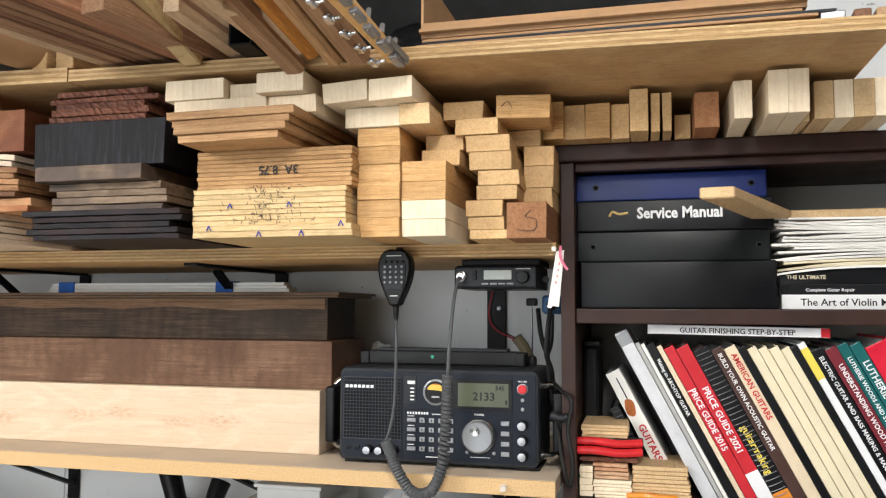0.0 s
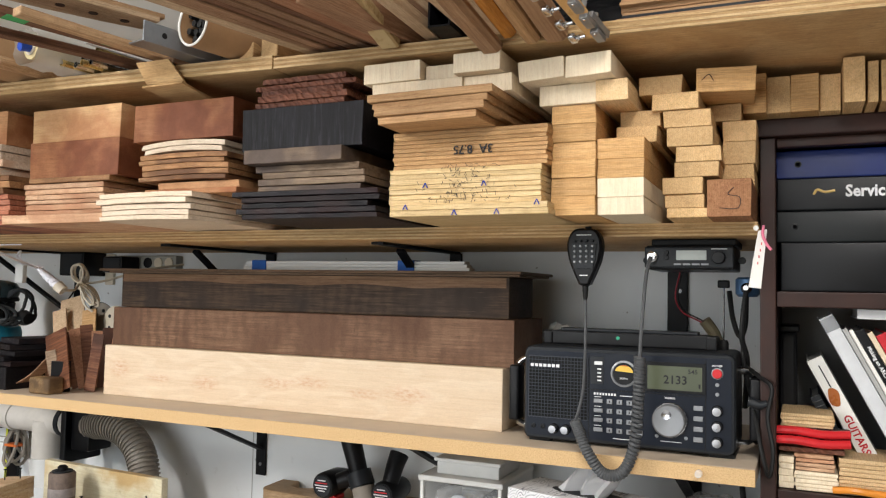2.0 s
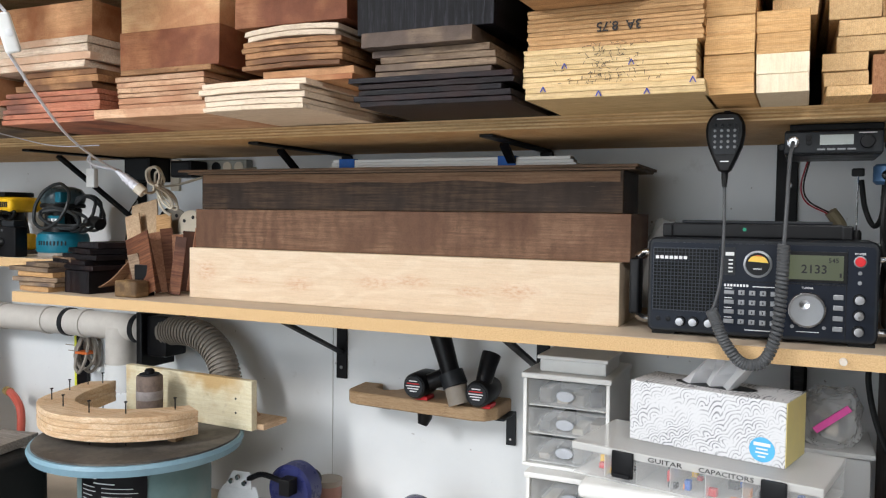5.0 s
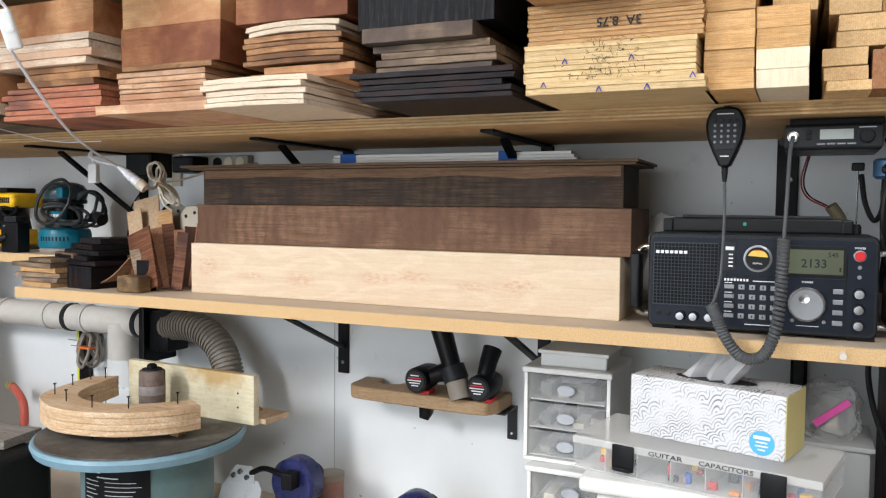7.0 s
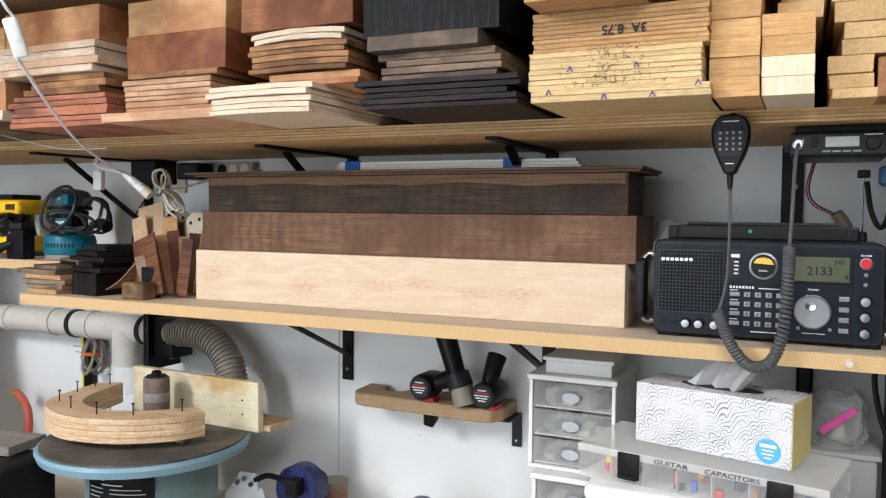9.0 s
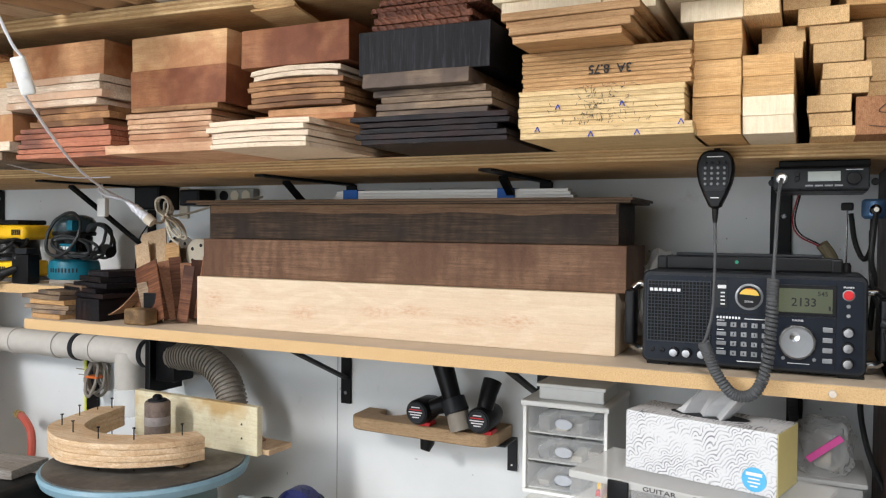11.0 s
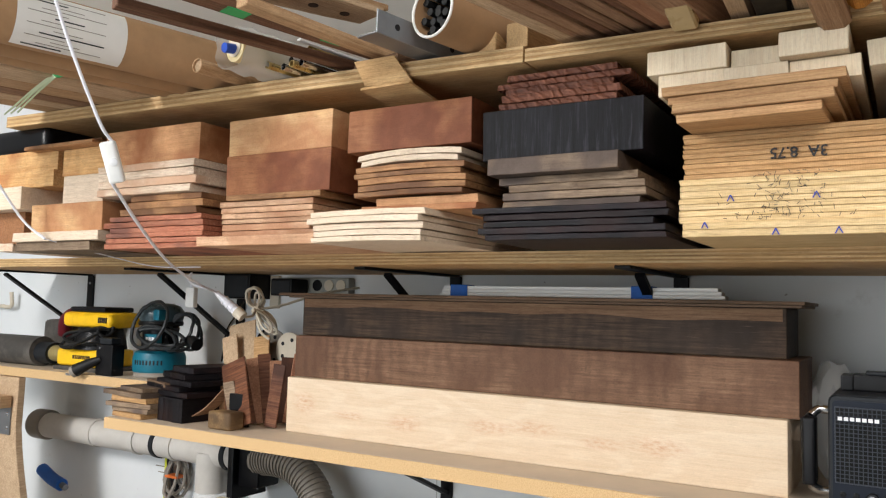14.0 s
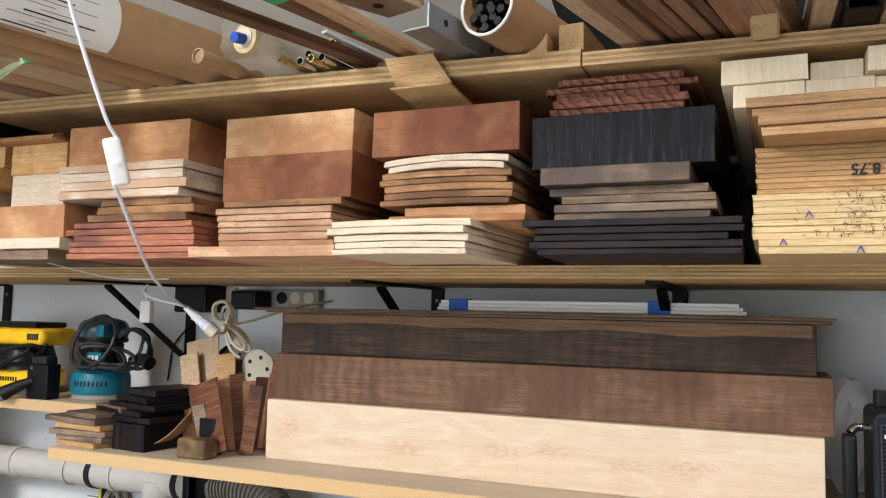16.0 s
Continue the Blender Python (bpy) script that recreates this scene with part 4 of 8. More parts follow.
# ---- two-way radio under the shelf, with its microphone ----
tw = thing("mobile_radio", "black mobile radio mounted under the shelf", "radio")
part("mount", rbox(-0.315, -0.178, 1.36, 1.5, 1.5745, 1.5855, 0.002), "black_metal", tw)
slab("case", -0.321, -0.181, 1.5335, 1.574, 1.342, 1.5, "black_plastic", tw, "", 0.003)
slab("face", -0.322, -0.18, 1.536, 1.571, 1.333, 1.3415, "dark_grey", tw, "", 0.003)
slab("display", -0.27, -0.222, 1.549, 1.565, 1.331, 1.3335, plain("lcd_grey", (0.48, 0.52, 0.5), 0.3, vary=0.03), tw, "pale grey display")
for i in range(4):
    slab("key", -0.274 + 0.0145 * i, -0.262 + 0.0145 * i, 1.5405, 1.5435, 1.3312, 1.3335, "silver", tw)
knob("tuning_knob", -0.203, 1.553, 0.0105, 0.011, "black_plastic", tw, 1.333)
for z in (1.553, 1.561):
    knob("small_knob", -0.286, z, 0.004, 0.004, "black_plastic", tw, 1.333)
slab("brand_bar", -0.215, -0.19, 1.5665, 1.568, 1.3322, 1.3332, "label_white", tw, "", 0.0002)
part("mic_socket", lathe([(0.009, 0), (0.009, -0.008), (0.0062, -0.009), (0.006, -0.014)], 20, "y", (-0.309, 1.333, 1.554)), "chrome", tw, "chrome microphone plug", True)
for x in (-0.17, -0.325):
    knob("bracket_screw", x if x > -0.3 else -0.326, 1.55, 0.006, 0.006, "black_plastic", tw, 1.38)
mic = thing("hand_microphone", "black hand microphone with keypad hanging on coiled cord", "microphone")
M["cord_dark"] = plain("cord_dark", (0.075, 0.078, 0.082), 0.5, vary=0.15)
half = [(0.013, 1.598), (0.022, 1.593), (0.0285, 1.58), (0.0295, 1.565), (0.026, 1.545), (0.018, 1.525), (0.0105, 1.509), (0.008, 1.503)]
outline = [(-0.4065 + u, v) for u, v in half] + [(-0.4065 - u, v) for u, v in half[::-1]]
part("shell", prism(outline, 1.256, 1.2825, "y", 0.004), "black_plastic", mic, "", True)
part("keypad", prism([(-0.4065 + u * 0.72, 1.554 + (v - 1.554) * 0.7) for u, v in ((0.028, 1.58), (0.027, 1.545), (0.02, 1.522), (-0.02, 1.522), (-0.027, 1.545), (-0.028, 1.58))], 1.2535, 1.2562, "y"), "dark_grey", mic)
for j in range(5):
    for i in range(4):
        x, z = -0.4065 + (i - 1.5) * 0.0098, 1.577 - 0.0086 * j
        part("key", lathe([(0.0024, 0), (0.0023, -0.002), (0.0015, -0.0028)], 12, "y", (x, 1.2537, z)), "dark_grey" if j == 0 else "silver", mic, "", True)
slab("brand_bar", -0.419, -0.394, 1.586, 1.5875, 1.2545, 1.256, "label_white", mic, "", 0.0002)
slab("brand_bar", -0.413, -0.4, 1.5195, 1.521, 1.2545, 1.256, "label_white", mic, "", 0.0002)
part("clip", rbox(-0.4115, -0.4015, 1.2825, 1.2878, 1.585, 1.603, 0.001), "black_metal", mic)
part("strain_relief", lathe([(0.0055, 1.505), (0.0048, 1.497), (0.0052, 1.4965), (0.0042, 1.489), (0.0045, 1.4885), (0.0032, 1.48)], 16, "z", (-0.4065, 1.269, 0)), "rubber", mic, "", True)
CY = 1.262
straight = smooth_line([(-0.4065, 1.269, 1.485), (-0.405, 1.266, 1.42), (-0.407, 1.264, 1.34), (-0.414, CY, 1.3), (-0.42, CY, 1.282)])
part("cord", tube(straight, 0.0025, 8), "cord_dark", mic, "", True)
path = smooth_line([(-0.42, CY, 1.282), (-0.413, CY, 1.265), (-0.398, CY, 1.232), (-0.372, CY - 0.004, 1.203), (-0.342, CY - 0.004, 1.207), (-0.325, CY, 1.245), (-0.319, CY, 1.3), (-0.317, CY + 0.002, 1.35), (-0.3165, CY + 0.004, 1.39)], 40)
coil, turns = [], 60
for k in range(turns * 12 + 1):
    s = k / (turns * 12) * (len(path) - 1)
    i = min(int(s), len(path) - 2)
    p, d = path[i].lerp(path[i + 1], s - i), (path[i + 1] - path[i]).normalized()
    e = d.cross(Vector((0, 1, 0))).normalized()
    a = 2 * math.pi * k / 12
    coil.append(p + (e * math.cos(a) + Vector((0, 1, 0)) * math.sin(a)) * 0.0068)
part("coiled_cord", tube(coil, 0.0032, 6), "cord_dark", mic, "", True)
part("cord", tube(smooth_line([(-0.3165, CY + 0.004, 1.39), (-0.314, 1.27, 1.45), (-0.3125, 1.295, 1.52), (-0.309, 1.315, 1.553)]), 0.0031, 8), "cord_dark", mic, "", True)

# bracket post, leads and clamp lamp behind the radios
post = thing("support_post", "black steel shelf support behind the radio", "bracket")
part("upright", rbox(-0.345, -0.303, WALL - 0.012, WALL - 0.002, 1.226, 1.585, 0.002), "black_metal", post)
part("screw", lathe([(0.006, 0), (0.004, -0.003)], 12, "y", (-0.318, WALL - 0.0125, 1.5)), "silver", post)
lead = thing("power_lead", "red and black twin power lead", "cable")
part("red_wire", tube(smooth_line([(-0.285, 1.5, 1.54), (-0.296, 1.51, 1.49), (-0.285, 1.52, 1.46), (-0.25, 1.53, 1.44), (-0.23, 1.54, 1.42)]), 0.0016, 6), plain("wire_red", (0.25, 0.02, 0.03), 0.45), lead, "", True)
part("black_wire", tube(smooth_line([(-0.282, 1.5, 1.54), (-0.292, 1.512, 1.49), (-0.281, 1.522, 1.462), (-0.247, 1.532, 1.442), (-0.227, 1.542, 1.42)]), 0.0016, 6), "rubber", lead, "", True)
part("tape_bundle", tube(smooth_line([(-0.246, 1.53, 1.445), (-0.232, 1.535, 1.425), (-0.222, 1.54, 1.402)]), 0.011, 10), plain("old_tape", (0.12, 0.1, 0.06), 0.6), lead, "", True)
cl = thing("clamp_meter", "blue cylindrical gadget on the bookcase side", "gadget")
part("barrel", lathe([(0.015, 1.49), (0.02, 1.495), (0.02, 1.52), (0.016, 1.524)], 20, "z", (-0.166, 1.45, 0)), plain("steel_blue", (0.06, 0.12, 0.22), 0.35, 0.3), cl, "", True)
part("plug", lathe([(0.009, 0), (0.009, -0.012), (0.006, -0.016), (0.004, -0.03)], 18, "y", (-0.166, 1.432, 1.505)), "chrome", cl, "", True)
part("lead", tube(smooth_line([(-0.166, 1.41, 1.5), (-0.17, 1.4, 1.46), (-0.172, 1.4, 1.42), (-0.165, 1.42, 1.38), (-0.17, 1.44, 1.3)]), 0.0045, 8), "rubber", cl, "", True)
loop = thing("black_cables", "thick black cables looping beside the radio", "cable")
part("cable", tube(smooth_line([(-0.172, 1.42, 1.47), (-0.17, 1.41, 1.38), (-0.155, 1.38, 1.32), (-0.14, 1.345, 1.25), (-0.128, 1.335, 1.21), (-0.122, 1.333, 1.25), (-0.13, 1.34, 1.3), (-0.124, 1.345, 1.345), (-0.14, 1.36, 1.36), (-0.172, 1.42, 1.375)]), 0.0036, 8), "rubber", loop, "", True)
part("cable", tube(smooth_line([(-0.2, 1.5, 1.5), (-0.193, 1.49, 1.45), (-0.18, 1.47, 1.42), (-0.17, 1.45, 1.44), (-0.168, 1.45, 1.49)]), 0.0045, 8), "rubber", loop, "", True)
part("plug", tube(smooth_line([(-0.158, 1.35, 1.322), (-0.142, 1.347, 1.318), (-0.13, 1.345, 1.322)]), lambda s: 0.0085 - 0.003 * s, 12), "dark_grey", loop, "", True)

# paper tag on a pin at the end of the middle shelf
tag = thing("paper_tag", "white paper tag with pink ribbon on a pin", "tag")
bm = prism([(-0.141, 1.592), (-0.128, 1.594), (-0.137, 1.503), (-0.155, 1.505)], 1.281, 1.2835, "y")
part("card", bm, "paper", tag)
part("ribbon", tube(smooth_line([(-0.133, 1.279, 1.6), (-0.134, 1.277, 1.585), (-0.128, 1.276, 1.57), (-0.122, 1.276, 1.562)]), 0.0022, 6), plain("pink_ribbon", (0.75, 0.2, 0.3), 0.6), tag, "pink ribbon")
part("pin", lathe([(0.0022, 1.289), (0.0022, 1.276), (0.004, 1.2755), (0.004, 1.272)], 12, "y", (-0.1435, 0, 1.5955)), "white_plastic", tag)
for i in range(5):
    slab("stitch", -0.135 - 0.0018 * i, -0.1335 - 0.0018 * i, 1.58 - 0.01 * i, 1.584 - 0.01 * i, 1.2798, 1.281, "red", tag, "", 0.0002)

# ---- binders, papers and books in the bookcase ----
B0 = 1.5
def binder(name, lab, z0, z1, x0, x1, y0, material, parts=()):
    b = thing(name, lab, "binder", "ring binders lying in the bookcase")
    part("spine", rbox(x0, x1, y0, y0 + 0.006, z0, z1, 0.003, 3), material, b, "", True)
    part("cover", rbox(x0, x1, y0 + 0.0062, y0 + 0.27, z0, z0 + 0.004, 0.001), material, b)
    part("cover", rbox(x0, x1, y0 + 0.0062, y0 + 0.27, z1 - 0.004, z1, 0.001), material, b)
    part("page_block", rbox(x0 + 0.01, x1 - 0.02, y0 + 0.02, y0 + 0.26, z0 + 0.0045, z1 - 0.008, 0.001), "paper", b)
    for x, z in parts:
        part("rivet", lathe([(0.0055, 0), (0.0052, -0.001), (0.0032, -0.0012), (0.003, 0.0)], 18, "y", (x, y0 - 0.0002, z)), "dark_grey", b, "", True)
    return b


M["vinyl_black"] = plain("vinyl_black", (0.005, 0.0055, 0.007), 0.36, vary=0.3, scale=7, spec=0.22)
M["vinyl_grey"] = plain("vinyl_grey", (0.008, 0.01, 0.011), 0.4, vary=0.4, scale=7, spec=0.24)
M["vinyl_blue"] = plain("vinyl_blue", (0.012, 0.025, 0.13), 0.38, vary=0.12, scale=14)
binder("ring_binder", "thick black vinyl ring binder lying flat", B0, 1.581, -0.112, 0.207, 1.395, "vinyl_black")
binder("ring_binder", "worn charcoal vinyl ring binder with rivets", 1.581, 1.634, -0.118, 0.2, 1.41, "vinyl_grey", ((-0.09, 1.608), (0.182, 1.608)))
sm = binder("ring_binder", "black service manual binder with white lettering", 1.634, 1.688, -0.118, 0.206, 1.405, "vinyl_black")
part("title", moved(letters("Service Manual", 0.0265, bold=0.03), Matrix.Translation((0.0555, 1.4046, 1.664)) @ Matrix.Diagonal((0.88, 1, 1, 1))), "label_white", sm, "white printed title")
part("brand_bar", tube(smooth_line([(-0.062, 1.4046, 1.66), (-0.056, 1.4046, 1.668), (-0.045, 1.4046, 1.664), (-0.03, 1.4046, 1.666)]), 0.0022, 6), plain("gold_ink", (0.6, 0.42, 0.15), 0.4), sm, "gold brand mark")
binder("ring_binder", "dark blue vinyl ring binder with rivet holes", 1.688, 1.735, -0.119, 0.197, 1.41, "vinyl_blue", ((-0.085, 1.712), (0.172, 1.712)))


def flat_book(lab, x0, x1, z0, z1, y0, material, title="", size=0.012, ink="ink", depth=0.2, tx=0.5):
    b = thing("book", lab, "book", "books lying in the bookcase")
    part("spine", rbox(x0, x1, y0, y0 + 0.003, z0, z1, 0.001), material, b)
    part("cover", rbox(x0, x1, y0 + 0.0031, y0 + depth, z0, z0 + 0.002, 0.0005, 1), material, b)
    part("cover", rbox(x0, x1, y0 + 0.0031, y0 + depth, z1 - 0.002, z1, 0.0005, 1), material, b)
    part("page_block", rbox(x0 + 0.003, x1 - 0.003, y0 + 0.0035, y0 + depth - 0.004, z0 + 0.0022, z1 - 0.0022, 0.0005, 1), "paper", b)
    if title:
        part("title", moved(letters(title, size), Matrix.Translation((x0 + (x1 - x0) * tx, y0 - 0.0003, (z0 + z1) / 2 - 0.001))), ink, b)
    return b


flat_book("white hardback book on violin making lying flat", 0.215, 0.48, B0, 1.524, 1.41, "label_white", "The Art of Violin Making", 0.0165, tx=0.42)
flat_book("black guitar repair book lying flat", 0.212, 0.47, 1.524, 1.541, 1.415, "vinyl_black", "Complete Guitar Repair", 0.0075, "label_white", tx=0.3)
flat_book("black spiral-bound book lying flat", 0.215, 0.45, 1.541, 1.566, 1.42, "vinyl_black", "THE ULTIMATE", 0.009, "cream_paper", tx=0.17)
for i in range(19):
    bm = bmesh.new()
    nx = 12
    x0, x1 = 0.2 + rnd.uniform(0, 0.022) + 0.03 * (i % 5 == 2), 0.47
    rows, curl = [], rnd.uniform(-0.006, 0.004)
    for k in range(nx + 1):
        u = k / nx
        zz = 1.568 + i * 0.0043 + (0.016 * (1 - u) ** 3 * (i / 19 - 0.55) + curl * (1 - u) ** 4) + 0.001 * math.sin(4 * u + i)
        rows.append([bm.verts.new((x0 + (x1 - x0) * u, 1.41 + rnd.uniform(0, 0.004) if c == 0 else 1.62, zz + dz)) for c, dz in ((0, 0), (1, 0), (1, 0.0037), (0, 0.0037))])
    for a, b in zip(rows, rows[1:]):
        for q in range(4):
            bm.faces.new((a[q], a[(q + 1) % 4], b[(q + 1) % 4], b[q]))
    bm.faces.new(rows[0][::-1]), bm.faces.new(rows[-1])
    bmesh.ops.recalc_face_normals(bm, faces=list(bm.faces))
    single("paper_sheaf", bm, "cream_paper" if i in (1, 2, 3) else "paper", "curled sheaf of loose papers in a pile", "papers", "pile of papers")
bm = prism([(0.071, 1.13), (0.116, 1.125), (0.236, 1.425), (0.45, 1.425), (0.45, 1.5), (0.205, 1.505)], 0, 0.0155, "z", 0.002)
single("neck_blank", bm, "pale_block", "pale sawn guitar neck blank lying on papers", "wood blank", at=(0, 0, 1.65))
LEAN = 27.5
BZ = 1.186


def leaning_book(lab, foot, thick, height, material, title="", size=0.014, ink="label_white", along=0.5, y0=1.4, depth=0.2, spiral=False, second=None, spine2=""):
    """A book leaning to the left; foot: the x of its lower right corner on the shelf."""
    b = thing("book", lab, "book", "row of leaning books")
    part("spine", rbox(-thick, 0, 0, 0.003, 0, height, 0.0012, 2), material, b)
    part("cover", rbox(-thick, -thick + 0.0018, 0.0031, depth, 0, height, 0.0005, 1), material, b)
    part("cover", rbox(-0.0018, 0, 0.0031, depth, 0, height, 0.0005, 1), material, b)
    part("page_block", rbox(-thick + 0.002, -0.002, 0.0035, depth - 0.005, 0.003, height - 0.004, 0.0004, 1), "paper", b)
    if title:
        part("title", moved(letters(title, size, bold=0.022), Matrix.Translation((-thick / 2, -0.0005, height * along)) @ pose(0, 0, 0, 0, 90, 0)), ink, b)
    if second:
        z0, z1, m2 = second
        part("spine_band", rbox(-thick - 0.0002, 0.0002, -0.0006, 0.0005, z0, z1, 0.0002, 1), m2, b)
    if spiral:
        for k in range(int(height / 0.009)):
            z = 0.006 + k * 0.009
            ring = [(-thick / 2 + thick * 0.55 * math.cos(a), 0.004 + 0.007 * math.sin(a), z + 0.0012 * math.sin(a / 2)) for a in (2 * math.pi * q / 10 for q in range(11))]
            part("coil_ring", tube(ring, 0.0008, 4, closed=False), "silver", b)
    b.matrix_world = Matrix.Translation((foot, y0, BZ + 0.0005)) @ pose(0, 0, 0, 0, -LEAN, 0)
    return b


for key, c in (("cover_white", (0.56, 0.57, 0.59)), ("mag_grey", (0.36, 0.36, 0.35)), ("bk_red", (0.5, 0.02, 0.03)), ("bk_brown", (0.06, 0.03, 0.025)), ("bk_cream", (0.68, 0.56, 0.4)), ("bk_maroon", (0.16, 0.02, 0.03)), ("bk_teal", (0.01, 0.11, 0.11)), ("bk_yellow", (0.75, 0.6, 0.1)), ("bk_crimson", (0.6, 0.015, 0.04)), ("bk_orange", (0.7, 0.25, 0.03))):
    M[key] = plain(key, c, 0.35, vary=0.08)
foot = 0.084
cosl = math.cos(radians(LEAN))
for lab, thick, h, m, title, size, ink, along, sp, sec in (
    ("white plastic-covered manual leaning in the bookcase", 0.022, 0.315, "cover_white", "", 0, "ink", 0.5, False, (0.29, 0.312, "silver")),
    ("stapled grey magazine leaning among books", 0.007, 0.29, "mag_grey", "", 0, "ink", 0.5, False, None),
    ("pale grey magazine leaning among books", 0.006, 0.288, "paper", "", 0, "ink", 0.5, False, None),
    ("black archtop guitar making book with white lettering", 0.014, 0.29, "vinyl_black", "Making an ARCHTOP GUITAR", 0.0082, "label_white", 0.72, False, None),
    ("thin tan paperback leaning among books", 0.008, 0.285, "bk_cream", "", 0, "ink", 0.5, False, None),
    ("red price guide paperback for 2015", 0.0165, 0.285, "bk_red", "PRICE GUIDE 2015", 0.0138, "label_white", 0.53, False, (0.205, 0.206, "label_white")),
    ("thick red price guide paperback for 2021", 0.0215, 0.288, "bk_red", "PRICE GUIDE 2021", 0.0148, "label_white", 0.53, False, (0.01, 0.06, "label_white")),
    ("black spiral-bound guitar making book, yellow lettering", 0.026, 0.285, "vinyl_black", "guitarmaking", 0.0165, "bk_yellow", 0.36, True, (0.005, 0.03, "bk_orange")),
    ("dark brown acoustic guitar building book", 0.0185, 0.285, "bk_brown", "BUILD YOUR OWN ACOUSTIC GUITAR", 0.0098, "label_white", 0.66, False, None),
    ("cream hardback on American guitars, red lettering", 0.019, 0.288, "bk_cream", "AMERICAN GUITARS", 0.0128, "bk_red", 0.75, False, None),
    ("thin black paperback leaning among books", 0.012, 0.286, "vinyl_black", "", 0, "ink", 0.5, False, None),
    ("cream journal volume in a worn set", 0.0145, 0.286, "cream_paper", "", 0, "ink", 0.5, False, None),
    ("cream journal volume in a worn set", 0.014, 0.286, "cream_paper", "", 0, "ink", 0.5, False, None),
    ("cream journal volume in a worn set", 0.015, 0.287, "cream_paper", "", 0, "ink", 0.5, False, None),
    ("cream journal volume in a worn set", 0.014, 0.286, "cream_paper", "", 0, "ink", 0.5, False, None),
    ("black paperback with small yellow lettering", 0.011, 0.288, "vinyl_black", "", 0, "ink", 0.5, False, None),
    ("white and yellow spined book", 0.012, 0.295, "label_white", "", 0, "ink", 0.5, False, (0.23, 0.285, "bk_yellow")),
    ("black book on guitar and bass making", 0.0185, 0.285, "vinyl_black", "ELECTRIC GUITAR AND BASS MAKING & MARKETING", 0.0096, "label_white", 0.55, False, None),
    ("maroon hardback on wood finishing, white lettering", 0.018, 0.288, "bk_maroon", "UNDERSTANDING WOOD FINISHING", 0.0108, "label_white", 0.58, False, None),
    ("teal hardback on lutherie woods", 0.0165, 0.295, "bk_teal", "LUTHERIE WOODS AND STEEL STRING GUITARS", 0.0092, "label_white", 0.58, False, None),
    ("dark teal hardback on lutherie tools", 0.0175, 0.297, "bk_teal", "LUTHERIE TOOLS", 0.0148, "label_white", 0.7, False, (0.06, 0.11, "bk_orange")),
    ("thick crimson red paperback leaning among books", 0.04, 0.305, "bk_crimson", "", 0, "ink", 0.5, False, None),
):
    foot += (thick + 0.0008) / cosl
    leaning_book(lab, foot, thick, h, m, title, size or 0.01, ink, along, 1.4 + rnd.uniform(0, 0.006), 0.2, sp, sec)
gb = leaning_book("cream guitar picture book standing behind wooden bits", 0.058, 0.026, 0.235, "paper", "GUITARS", 0.017, "bk_red", 0.42, 1.45)
part("guitar_picture", prism([(-0.015 + 0.009 * math.cos(a) * (1 + 0.25 * math.sin(2 * a)), 0.166 + 0.016 * math.sin(a)) for a in (2 * math.pi * k / 20 for k in range(20))], -0.0012, -0.0004, "y"), plain("sunburst", (0.35, 0.1, 0.02), 0.3), gb)
part("guitar_neck_picture", prism([(-0.013, 0.182), (-0.011, 0.182), (-0.011, 0.222), (-0.013, 0.222)], -0.0012, -0.0004, "y"), "ink", gb)
sb = leaning_book("small grey spiral notebook leaning in the bookcase", 0.02, 0.016, 0.16, "dark_grey", "", 0.01, "ink", 0.5, 1.47, 0.16, True)
gf = flat_book("white guitar finishing paperback lying on the leaning books", 0.0, 0.283, 0.0, 0.0155, 0.0, "label_white", "GUITAR FINISHING STEP-BY-STEP", 0.0122, "ink", tx=0.5)
gf.matrix_world = Matrix.Translation((0.0, 1.395, 1.4585)) @ pose(0, 0, 0, 0, 0.9, 0)
part("spine_patch", rbox(0.27, 0.2834, -0.0006, 0.0004, 0.0006, 0.015, 0.0002, 1), "bk_red", gf)
# bits on the bookcase floor
bx = thing("black_case", "tall black plastic instrument case", "case")
slab("body", -0.116, -0.088, BZ, 1.43, 1.5, 1.6, "black_plastic", bx, "", 0.006)
slab("lid", -0.116, -0.084, 1.4305, 1.442, 1.495, 1.605, "black_plastic", bx, "", 0.003)


for k, (x0, x1, z0, z1, y) in enumerate(((-0.115, -0.093, BZ, 1.236, 1.375), (-0.091, -0.03, BZ, 1.216, 1.37), (-0.028, 0.064, BZ, 1.213, 1.375))):
    stack("white_end" if k < 2 else "pale_block", x0, x1, z0, z1, y, 5, 0.12, 0.001, 0.003)
for k, (x0, x1, z0, z1, y) in enumerate(((-0.09, -0.035, 1.2165, 1.243, 1.372), (-0.028, 0.06, 1.2135, 1.24, 1.378), (-0.112, -0.035, 1.2825, 1.304, 1.385))):
    stack("peach" if k == 0 else "pale_block", x0, x1, z0, z1, y, 4, 0.12, 0.001, 0.003)
board("redwood", -0.115, -0.02, 1.2435, 1.252, 1.38, 0.1)
pl = thing("red_pliers", "red-handled pliers lying on wooden bits", "pliers")
for dz, y in ((0, 1.375), (0.014, 1.382)):
    part("handle", tube(smooth_line([(-0.128, y, 1.262 + dz), (-0.09, y - 0.004, 1.264 + dz), (-0.05, y, 1.26 + dz), (-0.012, y + 0.006, 1.262 + dz)]), 0.0068, 10), "red", pl, "red handle", True)
part("jaw", rbox(-0.06, -0.01, 1.39, 1.41, 1.255, 1.282, 0.004), "black_metal", pl)
sc = thing("orange_scissors", "orange scissors lying on the bookcase shelf", "scissors")
